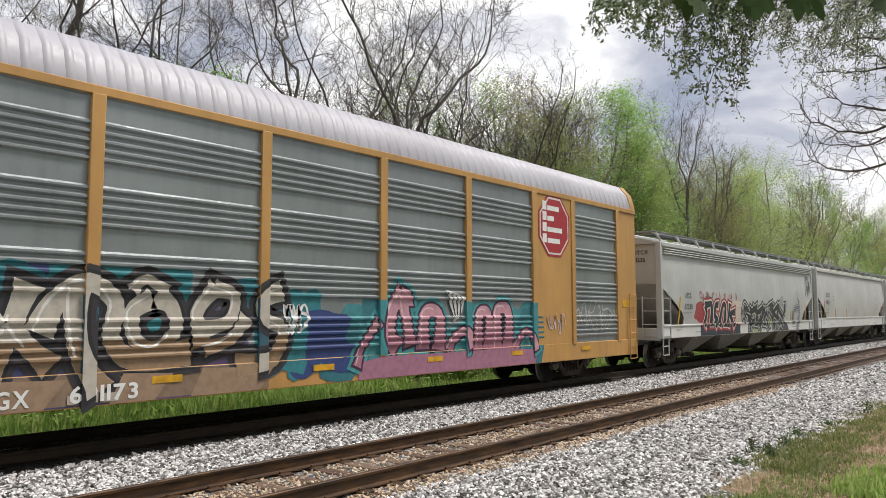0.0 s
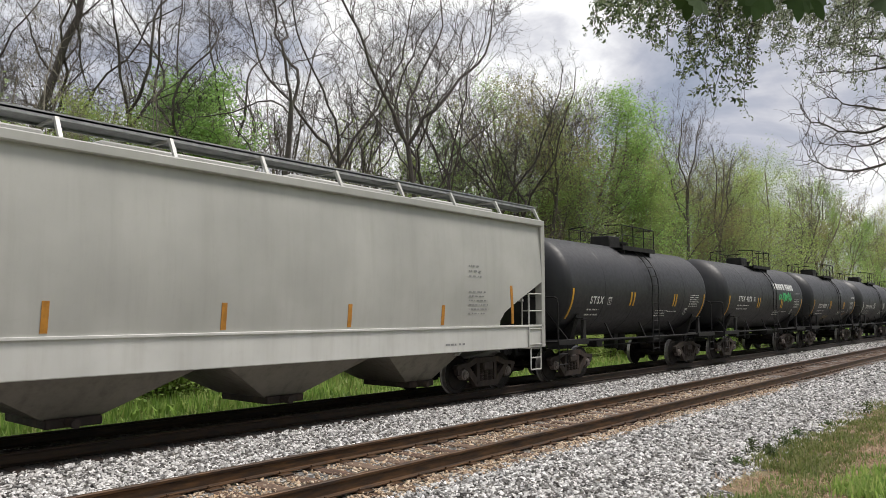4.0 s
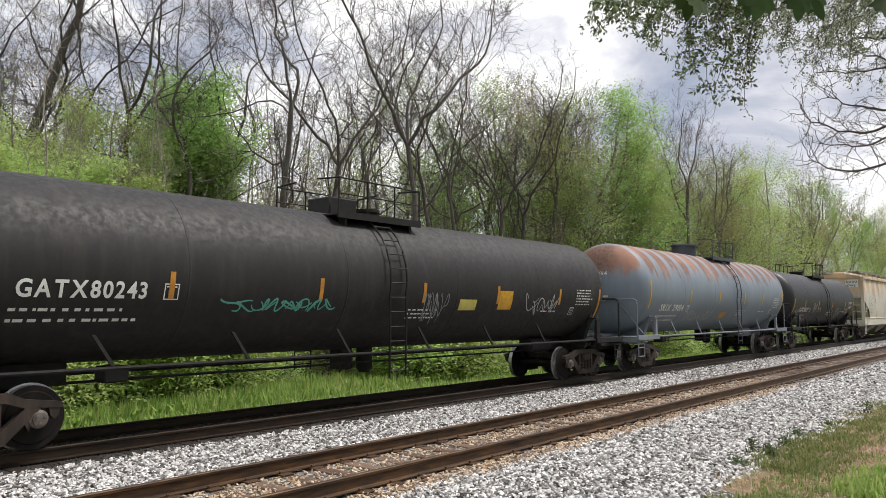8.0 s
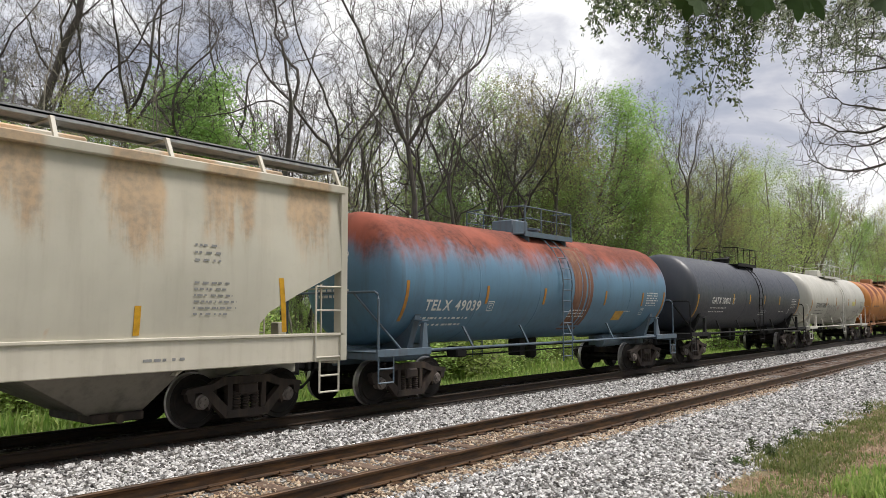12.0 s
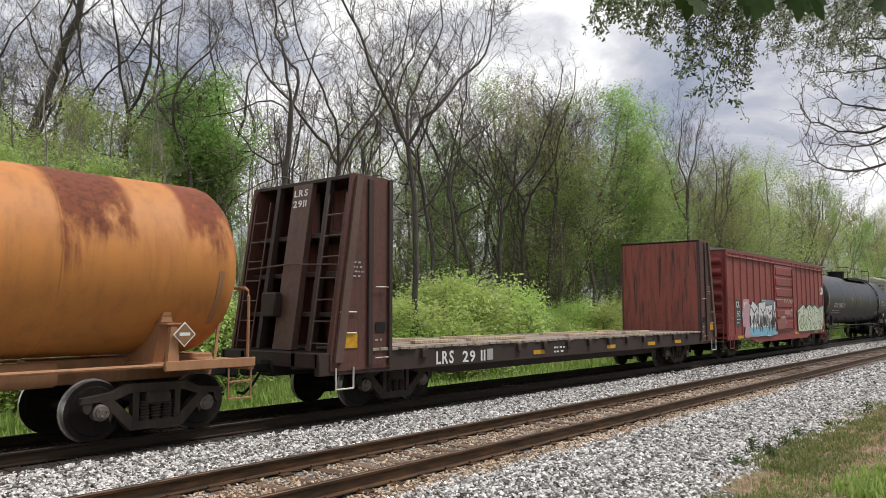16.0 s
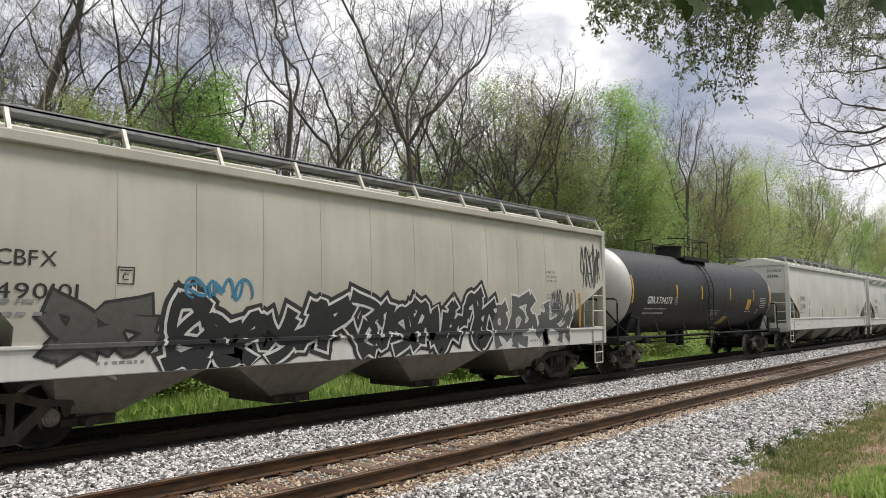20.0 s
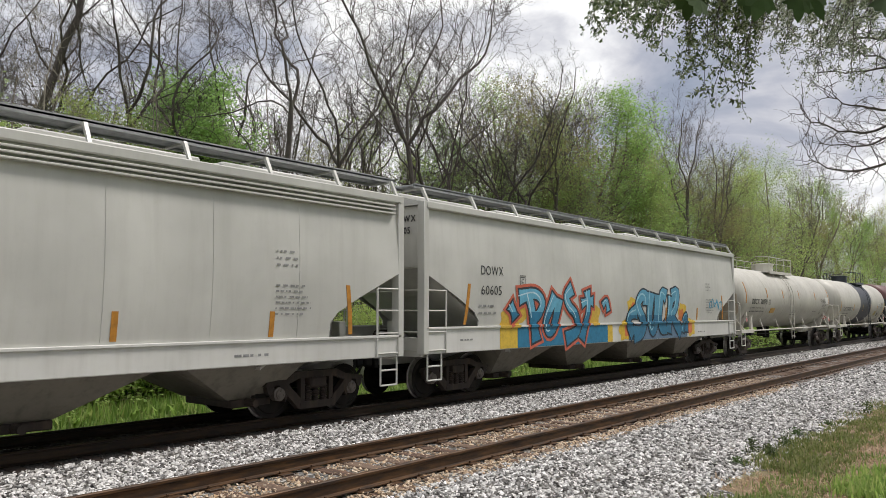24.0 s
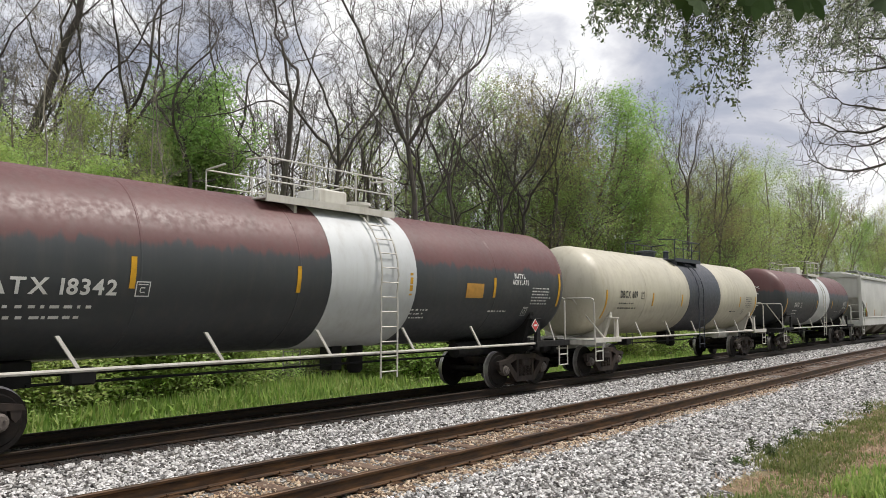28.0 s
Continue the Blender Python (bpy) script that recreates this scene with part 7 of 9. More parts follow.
def bulkhead_flat():
    L, R_ = 279.3, 299.55
    mid = (L + R_) / 2
    h = (R_ - L) / 2
    car = new_car("bulkhead_flatcar", mid, "empty dark brown bulkhead flatcar with a worn wooden deck", "flatcar")
    for sg in (-1, 1):
        part("side_sill", Shape().prism([(-h, 1.18), (-h, 0.86), (-h + 3.2, 0.72), (-h + 4.6, 0.52), (h - 4.6, 0.52), (h - 3.2, 0.72), (h, 0.86), (h, 1.18)], "y", *sorted((sg * 0.75, sg * 0.85))).box(-h, h, *sorted((sg * 1.42, sg * 1.56)), 0.76, 1.18, 0.01), FLAT_BROWN, car)
        for i in range(13):
            x = -h + 2.9 + (2 * h - 5.8) * i / 12
            if sg < 0 and -7.0 < x < -4.6:
                continue
            part("stake_pocket", Shape().box(x - 0.09, x + 0.09, *sorted((sg * 1.55, sg * 1.63)), 0.98, 1.17, 0.01), FLAT_BROWN, car)
    rng = random.Random(3)
    n = 62
    plank = Shape().box(-0.125, 0.125, -1.6, 1.6, 1.175, 1.235, 0.008).mesh("deck_plank", DECK, 30)
    for i in range(n):
        o = part("deck_plank", plank, DECK, car)
        o.matrix_local = pose(-h + 1.4 + (2 * h - 2.8) * i / (n - 1), rng.uniform(-0.03, 0.03), rng.uniform(-0.006, 0.012))
    for x, w in ((-3.5, 2.4), (1.5, 3.0), (4.6, 1.8), (-6.0, 1.5)):
        part("dunnage_board", Shape().box(x - w / 2, x + w / 2, -0.9, -0.75, 1.24, 1.31, 0.008).box(x - w / 3, x + w / 2.5, 0.3, 0.45, 1.24, 1.31, 0.008), DECK_PALE, car, "loose pale wooden dunnage board")
    for sg in (-1, 1):
        e = sg * h
        inner = 8.5 if sg > 0 else -8.25
        part("bulkhead_face", Shape().box(*sorted((inner, inner + sg * 0.06)), -1.5, 1.5, 1.2, 4.66, 0.01), BULK_RED, car, "worn red bulkhead facing the deck")
        for y in (-1.58, 1.50):
            part("bulkhead_side", Shape().prism([(inner, 0.84), (inner, 4.66), (inner + sg * 1.1, 4.66), (inner + sg * 1.62, 1.15), (inner + sg * 1.62, 0.84)], "y", y, y + 0.08), BULK_SIDE, car)
        slope = lambda z: inner + sg * (1.02 + (4.6 - z) / 3.4 * 0.50)
        for y, w, mat in ((-0.80, 0.06, FLAT_BROWN), (0.0, 0.30, BULK_BRACE), (0.80, 0.06, FLAT_BROWN)):
            part("bulkhead_strut", Shape().prism([(slope(4.62) - sg * 0.12, 4.62), (slope(4.62), 4.62), (slope(1.2), 1.2), (slope(1.2) - sg * 0.16, 1.2)], "y", y - w, y + w), mat, car, "sloping brace of the bulkhead")
        for y in (-0.42, 0.42):
            part("bulkhead_rib", Shape().box(*sorted((inner + sg * 0.06, inner + sg * 0.22)), y - 0.04, y + 0.04, 1.2, 4.6, 0.008), FLAT_BROWN, car)
        for z in (1.9, 2.7, 3.5):
            part("bulkhead_beam", Shape().box(*sorted((inner + sg * 0.06, slope(z) - sg * 0.14)), -1.5, 1.5, z - 0.05, z + 0.05, 0.01), FLAT_BROWN, car)
        part("bulkhead_cap", Shape().box(*sorted((inner, slope(4.6))), -1.56, 1.56, 4.60, 4.68, 0.012), FLAT_BROWN, car)
        part("end_handrail", Shape().tube([(slope(2.9) + sg * 0.08, -1.45, 2.86), (slope(2.9) + sg * 0.10, 0.0, 2.92), (slope(2.9) + sg * 0.08, 1.45, 2.86)], 0.018, 6), BULK_BRACE, car)
        part("hand_brake", Shape().box(*sorted((slope(2.1), slope(2.1) + sg * 0.22)), 0.15, 0.60, 1.85, 2.35, 0.03), FLAT_BROWN, car)
        s = Shape()
        for i in range(7):
            z = 1.35 + i * 0.42
            s.tube([(slope(z) + sg * 0.06, 1.45, z), (slope(z) + sg * 0.06, 0.95, z)], 0.017, 6)
        for y in (1.45, 0.95):
            s.tube([(slope(1.1) + sg * 0.06, y, 1.1), (slope(4.3) + sg * 0.06, y, 4.3)], 0.02, 6)
        part("end_ladder", s, BULK_BRACE, car)
        part("side_corner", Shape().prism([(slope(4.62) - sg * 0.16, 4.62), (slope(4.62), 4.62), (slope(1.0), 1.0), (slope(1.0) - sg * 0.2, 1.0)], "y", -1.64, -1.50), BULK_BRACE, car)
        part("side_seam", Shape().box(*sorted((inner + sg * 0.55, inner + sg * 0.68)), -1.63, -1.575, 0.9, 4.6, 0.01), FLAT_BROWN, car)
        part("side_seam", Shape().box(*sorted((inner, inner + sg * 0.10)), -1.63, -1.575, 0.9, 4.66, 0.01), FLAT_BROWN, car)
        part("end_sill", Shape().box(*sorted((inner, e)), -1.5, 1.5, 0.90, 1.18, 0.015), FLAT_BROWN, car)
        s = Shape()
        for i in range(7):
            z = 1.35 + i * 0.42
            s.tube([(slope(z) + sg * 0.06, -1.45, z), (slope(z) + sg * 0.06, -0.95, z)], 0.017, 6)
        for y in (-1.45, -0.95):
            s.tube([(slope(1.1) + sg * 0.06, y, 1.1), (slope(4.3) + sg * 0.06, y, 4.3)], 0.02, 6)
        part("end_ladder", s, BULK_BRACE, car)
        s = Shape()
        for x in (inner + sg * 1.05, inner + sg * 1.5):
            s.tube([(x, -1.6, 0.9), (x, -1.6, 0.5)], 0.018, 6)
        s.tube([(inner + sg * 1.05, -1.6, 0.5), (inner + sg * 1.5, -1.6, 0.5)], 0.018, 6)
        for z in (1.55, 1.95):
            s.tube([(inner + sg * 1.0, -1.62, z), (inner + sg * 1.42, -1.62, z)], 0.015, 6)
        for z in (1.05, 2.45):
            s.tube([(inner + sg * 0.14, -1.645, z), (inner + sg * 0.50, -1.645, z)], 0.012, 6)
        part("grab_irons", s, RAIL_WHITE, car)
        plate = lambda z: 1.59
        add_patch(car, "stripe", *sorted((inner + sg * 0.95, inner + sg * 1.40)), 1.26, 1.54, YELLOW, plate, 0.006)
        add_bars(car, inner + sg * 0.80 - 0.20 + sg * 0.2, 2.9, 0.42, 4, PATCH_GREY, plate, 0.045, 0.09, 0.006, 11)
        add_bars(car, inner + sg * 0.35 - 0.12, 1.38, 0.24, 1, PATCH_GREY, plate, 0.05, 0.09, 0.006, 12)
        add_patch(car, "stencil_plate", *sorted((inner + sg * 0.18, inner + sg * 0.45)), 1.55, 1.75, BLACK, plate, 0.006)
        if sg < 0:
            mark = Shape()
            for text, z in (("LRS", 4.36), ("2911", 4.13)):
                vs, fs, w = text_flat(text, 0.14, 0.025)
                mark.add([(slope(z + q) - 0.02, 0.23 - p * 0.46 / w, z + q) for p, q in vs], fs)
            part("end_number", mark, WHITE_INK, car, "", 0)
        add_coupler(car, e - sg * 0.1, sg)
        add_truck(car, sg * (h - 2.6))
    sill = lambda z: 1.562
    add_text(car, "LRS", -6.80, 0.82, 0.27, WHITE_INK, sill, 0.006, span=0.64)
    add_text(car, "29 11", -5.88, 0.82, 0.24, WHITE_INK, sill, 0.006, span=0.92)
    add_patch(car, "touch_up", -4.94, -4.70, 0.82, 1.08, PATCH_GREY, sill, 0.005)
    for x in (-h + 7.2, -h + 11.2, h - 6.2, h - 4.0):
        add_patch(car, "stripe", x, x + 0.55, 0.86, 0.97, YELLOW, sill, 0.006)
    add_bars(car, -h + 8.2, 0.98, 0.7, 2, WHITE_INK, sill, 0.06, 0.11, 0.006, 2)
    return car


DECK = bark("deck_plank_wood", (0.40, 0.33, 0.27))
DECK_PALE = bark("pale_board_wood", (0.60, 0.47, 0.32))


def autorack():
    L, R_ = -4.7, 22.5
    mid = (L + R_) / 2
    h = (R_ - L) / 2
    car = new_car("autorack_car", mid, "yellow autorack with galvanised corrugated side panels and graffiti", "autorack")
    x = h - 1.05
    for sg in (-1, 1):
        part("side_sill", Shape().box(-h, h, *sorted((sg * 1.44, sg * 1.58)), 0.62, 1.10, 0.015), RACK_YELLOW, car)
        part("top_rail", Shape().box(-h, h, *sorted((sg * 1.46, sg * 1.60)), 5.08, 5.22, 0.012), RACK_YELLOW, car)
    # panel bays, counted from the rear: end panel, screen, logo panel, screens
    edges = [12.35, 9.62, 7.62, 4.82, 2.0, -0.93, -3.9, -6.9, -9.7, -12.5]
    for sg in (-1, 1):
        for e in edges:
            part("side_post", Shape().box(e - 0.10, e + 0.10, *sorted((sg * 1.46, sg * 1.61)), 1.06, 5.10, 0.012), RACK_YELLOW, car)
        part("end_panel", Shape().box(12.35, h, *sorted((sg * 1.50, sg * 1.56)), 1.06, 5.10), RACK_YELLOW, car)
        part("end_panel", Shape().box(-h, -h + 1.0, *sorted((sg * 1.50, sg * 1.56)), 1.06, 5.10), RACK_YELLOW, car)
        part("logo_panel", Shape().box(7.62, 9.62, *sorted((sg * 1.50, sg * 1.575)), 1.06, 5.10), RACK_YELLOW, car)
        for i, (b, a) in enumerate(zip(edges[:-1], edges[1:])):
            if i == 1:
                continue
            s = Shape()
            # corrugated sheets in four tiers
            line = [(1.535, 1.10)]
            z = 1.10
            while z < 5.0:
                for dz, dy in CORRUGATION:
                    z += dz
                    line.append((line[-1][0] + dy, min(z, 5.09)))
            v = [(x_, sg * y_, z_) for x_ in (a + 0.1, b - 0.1) for y_, z_ in line]
            m = len(line)
            f = [(k, k + 1, m + k + 1, m + k) for k in range(m - 1)]
            s.add(v, f)
            part("corrugated_screen", s, SCREEN, car, "galvanised corrugated screen panel", 20)
    part("inner_wall", Shape().box(-h + 0.1, h - 0.1, -1.42, 1.42, 1.05, 5.05), BLACK, car)
    rl = [(y, 5.18 + (z - 5.18) * 1.3) for y, z in ((-1.56, 5.18), (-1.56, 5.26), (-1.45, 5.55), (-1.2, 5.78), (-0.7, 5.92), (0, 5.97), (0.7, 5.92), (1.2, 5.78), (1.45, 5.55), (1.56, 5.26), (1.56, 5.18))]
    part("roof", Shape().prism(rl, "x", -h + 0.25, h - 0.25), RACK_ROOF, car, "pale grey ribbed curved roof", 50)
    n = 90
    s = Shape()
    for i in range(n):
        x = -h + 0.4 + (2 * h - 0.8) * i / (n - 1)
        k = len(s.v)
        for xx, off in ((x - 0.07, 0.0), (x - 0.03, 0.022), (x + 0.03, 0.022), (x + 0.07, 0.0)):
            s.v.extend([(xx, y * (1 + off * 0.5), z + off * 0.7) for y, z in rl])
        m = len(rl)
        for q in range(3):
            for r in range(m - 1):
                s.f.append((k + q * m + r, k + q * m + r + 1, k + (q + 1) * m + r + 1, k + (q + 1) * m + r))
    part("roof_ribs", s, RACK_ROOF, car, "", 30)
    for sg in (-1, 1):
        part("roof_end", Shape().prism([(y * 1.01, z + 0.02) for y, z in rl], "x", *sorted((sg * (h - 0.3), sg * h))), RACK_YELLOW, car, "yellow roof end cap")
        part("end_door", Shape().box(*sorted((sg * (h - 0.06), sg * h)), -1.5, 1.5, 1.0, 5.2), RACK_YELLOW, car)
        part("end_frame", Shape().box(*sorted((sg * (h - 0.5), sg * (h + 0.02))), -1.5, 1.5, 0.68, 1.06, 0.02), BROWN, car)
        s = Shape()
        for x in (sg * (h - 0.12), sg * (h - 0.58)):
            s.tube([(x, -1.62, 0.5), (x, -1.62, 2.5)], 0.018, 6)
        for i in range(6):
            s.tube([(sg * (h - 0.12), -1.62, 0.5 + i * 0.4), (sg * (h - 0.58), -1.62, 0.5 + i * 0.4)], 0.016, 6)
        part("side_ladder", s, RACK_YELLOW, car)
        add_coupler(car, sg * h, sg)
        add_truck(car, sg * (h - 3.25))
    logo_side = lambda z: 1.58
    oct8 = [(8.62 + 0.86 * math.cos(math.pi / 8 + k * math.pi / 4), 4.27 + 0.90 * math.sin(math.pi / 8 + k * math.pi / 4)) for k in range(8)]
    big = lambda m: [(8.62 + (a - 8.62) * m, 4.27 + (b - 4.27) * m) for a, b in oct8]
    for m, col, off in ((1.0, (0.36, 0.02, 0.03), 0.004), (0.93, (0.62, 0.60, 0.58), 0.0055), (0.87, (0.36, 0.02, 0.03), 0.007)):
        lay_paint(car, *fan(big(m)), spray(col), logo_side, off, (), "emblem", "red octagonal emblem with white border")
    bars = []
    for k, (w, zz) in enumerate(((0.75, 4.68), (0.42, 4.40), (0.95, 4.10), (0.80, 3.80))):
        bars.append(([(8.02, zz), (8.22, zz), (8.22, zz + 0.24), (8.02, zz + 0.24)], [(0, 1, 2, 3)]))
        bars.append(([(8.26, zz), (8.26 + w * 0.8, zz), (8.26 + w * 0.8, zz + 0.13), (8.26, zz + 0.13)], [(0, 1, 2, 3)]))
    lay_paint(car, *joined(bars), WHITE_INK, logo_side, 0.0085, (), "emblem_bars")
    # graffiti over the lower side; it follows the corrugations
    cz, cy = [1.10], [1.535]
    while cz[-1] < 3.0:
        for dz, dy in CORRUGATION:
            cz.append(cz[-1] + dz)
            cy.append(cy[-1] + dy)
    wall = lambda z: 1.585 if z < 1.10 else float(np.interp(z, cz, cy))
    lv = [z for z in cz if z < 2.75] + [1.085]
    clouds(car, -13.0, 0.6, 0.64, 2.6, ((0.05, 0.06, 0.16), (0.10, 0.07, 0.16), (0.03, 0.19, 0.22)), wall, 5, 9, lv)
    add_patch(car, "graffiti", -13.0, -0.8, 0.66, 1.08, spray((0.22, 0.15, 0.10)), lambda z: 1.585, 0.006, 0, 2, "brown sprayed base of the graffiti")
    add_text(car, "691173", -4.16, 0.70, 0.22, WHITE_INK, lambda z: 1.604, 0.004, span=1.03)
    add_text(car, "GX", -5.1, 0.70, 0.22, WHITE_INK, lambda z: 1.604, 0.004, span=0.45)
    clouds(car, 0.4, 9.4, 0.64, 2.2, ((0.05, 0.22, 0.24), (0.03, 0.15, 0.18)), wall, 6, 9, lv)
    bubbles(car, -12.6, -5.6, 0.70, 2.5, 5, wall, 7, (0.40, 0.34, 0.27), (0.02, 0.02, 0.025), (0.55, 0.53, 0.50), (0.02, 0.02, 0.025), (0.24, 0.17, 0.11), lv, 0.15)
    # the tan letters with their black shadow, the navy cloud behind them and the pink letters
    tan = [(0.17, [(-5.25, 0.95), (-4.95, 1.7), (-4.73, 2.34)]), (0.16, [(-5.0, 1.9), (-4.77, 1.55), (-4.4, 1.2)]),
           (0.17, [(-4.59, 1.66), (-4.37, 2.1), (-3.96, 2.37), (-3.53, 2.08), (-3.59, 1.58), (-3.22, 1.24), (-2.31, 1.33)]), (0.18, [(-4.13, 2.3), (-4.07, 1.48), (-3.73, 0.83)]),
           (0.14, [(-2.96, 2.16), (-3.28, 1.93), (-3.2, 1.51), (-2.87, 1.41), (-2.57, 1.68), (-2.65, 2.04), (-2.93, 2.17)]), (0.10, [(-3.29, 2.27), (-3.07, 2.44), (-2.73, 2.25)]),
           (0.15, [(-1.86, 2.36), (-2.2, 1.93), (-2.1, 1.4)]), (0.13, [(-1.9, 2.33), (-1.5, 2.2), (-1.61, 1.8), (-2.14, 1.67)]), (0.13, [(-2.06, 1.38), (-1.6, 1.49), (-1.25, 1.86)]),
           (0.16, [(-0.53, 2.33), (-0.92, 2.14), (-0.87, 1.82), (-0.51, 1.64), (-0.72, 1.15), (-1.47, 1.07)])]
    for i, (x, z, w, h_) in enumerate(((0.45, 1.5, 1.3, 1.0), (-0.1, 1.2, 1.0, 0.8), (0.9, 1.1, 0.9, 0.6), (-4.9, 2.2, 0.9, 0.8), (-1.3, 2.2, 0.8, 0.6))):
        panel_paint(car, blob(random.Random(i), x, z, w, h_, 4), wall, lv, (0.028, 0.05, 0.17) if i < 3 else (0.03, 0.16, 0.20), 0.006 + i * 0.0003, "navy sprayed cloud")
    piece(car, tan, wall, lv, (0.46, 0.42, 0.36), (0.015, 0.015, 0.02), (0.035, 0.03, 0.035), (0.30, 0.20, 0.12), 1.55, (0.66, 0.65, 0.62), 0.012, edges[3:8], lambda z: 1.616)
    for x0, x1 in ((-5.6, -4.5), (-3.6, -2.9), (-2.3, -1.0)):
        panel_paint(car, [(x0, 0.64), (x1, 0.64), (x1 + 0.3, 1.02), (x0 + 0.2, 1.06)], lambda z: 1.592, (), (0.30, 0.20, 0.13), 0.008, "brown sprayed base of the graffiti")
    tag(car, -0.45, 0.05, 1.55, 2.1, (0.72, 0.72, 0.72), wall, 40, 3, 0.035, lv, 0.02)
    pink = [(0.20, [(2.60, 2.34), (2.30, 2.02), (2.20, 1.5), (2.45, 1.2)]), (0.17, [(2.58, 2.3), (2.72, 1.75), (2.84, 1.24)]), (0.09, [(2.56, 2.38), (2.80, 2.30), (2.84, 2.08)]),
            (0.17, [(3.24, 1.16), (3.27, 1.85), (3.54, 2.0), (3.80, 1.82), (3.76, 1.13)]), (0.15, [(5.2, 1.08), (5.22, 1.85), (5.47, 1.98), (5.62, 1.82), (5.58, 1.06)]),
            (0.18, [(5.95, 1.06), (5.96, 1.92), (6.2, 2.06), (6.44, 1.92), (6.40, 1.03)]), (0.10, [(6.7, 1.06), (7.14, 1.45), (7.5, 1.32), (7.65, 0.98)]), (0.09, [(1.27, 0.9), (1.45, 1.29), (1.88, 1.76)]),
            (0.13, [(4.1, 1.12), (4.35, 1.4), (4.75, 1.5), (4.95, 1.15)])]
    piece(car, pink, wall, lv, (0.50, 0.26, 0.31), (0.05, 0.02, 0.05), (0.05, 0.27, 0.29), (0.36, 0.15, 0.21), 1.45, (0.64, 0.46, 0.50), 0.012, edges[2:5], lambda z: 1.616)
    panel_paint(car, [(4.0, 2.45), (4.72, 2.3), (4.6, 1.95), (4.3, 1.7)], wall, lv, (0.62, 0.62, 0.60), 0.018, "white sprayed fan")
    for k in range(4):
        lay_paint(car, *ribbon([(4.06 + k * 0.16, 2.40 - k * 0.03), (4.14 + k * 0.14, 2.1), (4.30 + k * 0.07, 1.82)], 0.022), spray((0.02, 0.02, 0.03)), wall, 0.021, lv, "graffiti", "black sprayed stripe")
    panel_paint(car, [(1.3, 0.64), (7.6, 0.64), (7.7, 0.98), (6.5, 1.06), (2.0, 1.06), (1.4, 0.98)], lambda z: 1.592, (), (0.34, 0.15, 0.22), 0.008, "purple-pink sprayed base of the graffiti")
    tag(car, 9.75, 12.2, 1.35, 2.35, (0.50, 0.50, 0.48), wall, 9, 6, 0.022, lv)
    tag(car, 8.2, 9.1, 1.3, 2.05, (0.58, 0.46, 0.46), lambda z: 1.58, 10, 4, 0.02)
    # the posts are sprayed over too
    for e in edges[2:]:
        for sg in (-1,):
            part("painted_post", Shape().box(e - 0.102, e + 0.102, -1.614, -1.45, 1.08, 2.2, 0.01), spray((0.035, 0.10, 0.14) if e < 1 else (0.05, 0.22, 0.24)), car, "post sprayed over with graffiti")
    for x in (-9.2, -6.1, -2.95, 0.18, 3.35, 6.5, 10.0):
        add_patch(car, "stripe", x, x + 0.50, 0.88, 0.99, YELLOW, lambda z: 1.60, 0.006)
    add_bars(car, -4.19, 0.68, 1.1, 1, spray((0.42, 0.36, 0.30)), lambda z: 1.60, 0.17, 0.2, 0.004, 4)
    part("yellow_plate", Shape().box(12.62, 13.2, -1.572, -1.56, 2.1, 2.32), YELLOW, car)
    part("underframe", Shape().box(-h, h, -1.4, 1.4, 0.86, 1.04).box(-h, h, -0.35, 0.35, 0.55, 0.9, 0.02), BLACK, car)
    return car


SCREEN = paint("galvanised_screen", (0.27, 0.29, 0.30), 0.42, 0.25, (0.14, 0.14, 0.14), metal=0.55)

HOPPER_LEVELS = [1.30, 1.44, 1.48, 1.58, 1.63, 1.7, 1.8, 1.95, 2.1, 2.3, 2.5, 2.7, 2.9]


def low_side(sill_top):
    """Half width over sill and side sheet, for paint that covers both."""
    return lambda z: 1.588 if z < sill_top - 0.04 else 1.624 if z < sill_top + 0.03 else hopper_side(z)


def levels_for(sill_top):
    return [z for z in HOPPER_LEVELS if abs(z - sill_top) > 0.08] + [sill_top - 0.035, sill_top - 0.045, sill_top + 0.025, sill_top + 0.035]


autorack()

car, side, a, b = hopper_car("covered_hopper", (24.43, 43.95), "pale grey covered hopper with graffiti letters in black, red and green", UTCX_PAINT, ("UTCX", "51235"), -7.81, (2.45, 2.05), (0.63, 0.75), cap=0.20, frieze=True, stripe=YELLOW, sill_top=1.48)
ls, lv = low_side(1.48), levels_for(1.48)
clouds(car, -6.9, -1.5, 1.06, 2.4, ((0.34, 0.05, 0.055), (0.55, 0.48, 0.40)), ls, 3, 5, lv)
add_patch(car, "graffiti", -6.3, -1.9, 1.06, 1.45, spray((0.02, 0.03, 0.045)), lambda z: 1.588, 0.009, 0, 2, "dark sprayed base of the graffiti")
black_letters = [(0.15, [(-5.88, 2.18), (-5.55, 2.24), (-5.22, 2.2), (-5.17, 1.41)]), (0.13, [(-5.86, 2.2), (-5.72, 1.85), (-5.92, 1.41)]), (0.13, [(-4.48, 2.22), (-4.80, 2.2), (-4.84, 1.81), (-4.55, 1.66), (-4.80, 1.42)]),
                 (0.14, [(-4.32, 1.38), (-4.05, 2.15), (-3.72, 2.18), (-3.71, 1.36)]), (0.13, [(-3.18, 2.3), (-3.28, 1.8), (-3.36, 1.34)]), (0.13, [(-2.56, 1.95), (-3.10, 1.86), (-2.85, 1.62), (-2.62, 1.36)])]
piece(car, black_letters, ls, lv, (0.016, 0.02, 0.03), (0.62, 0.58, 0.52), (0.34, 0.045, 0.05), None, 1.5, None, 0.012)
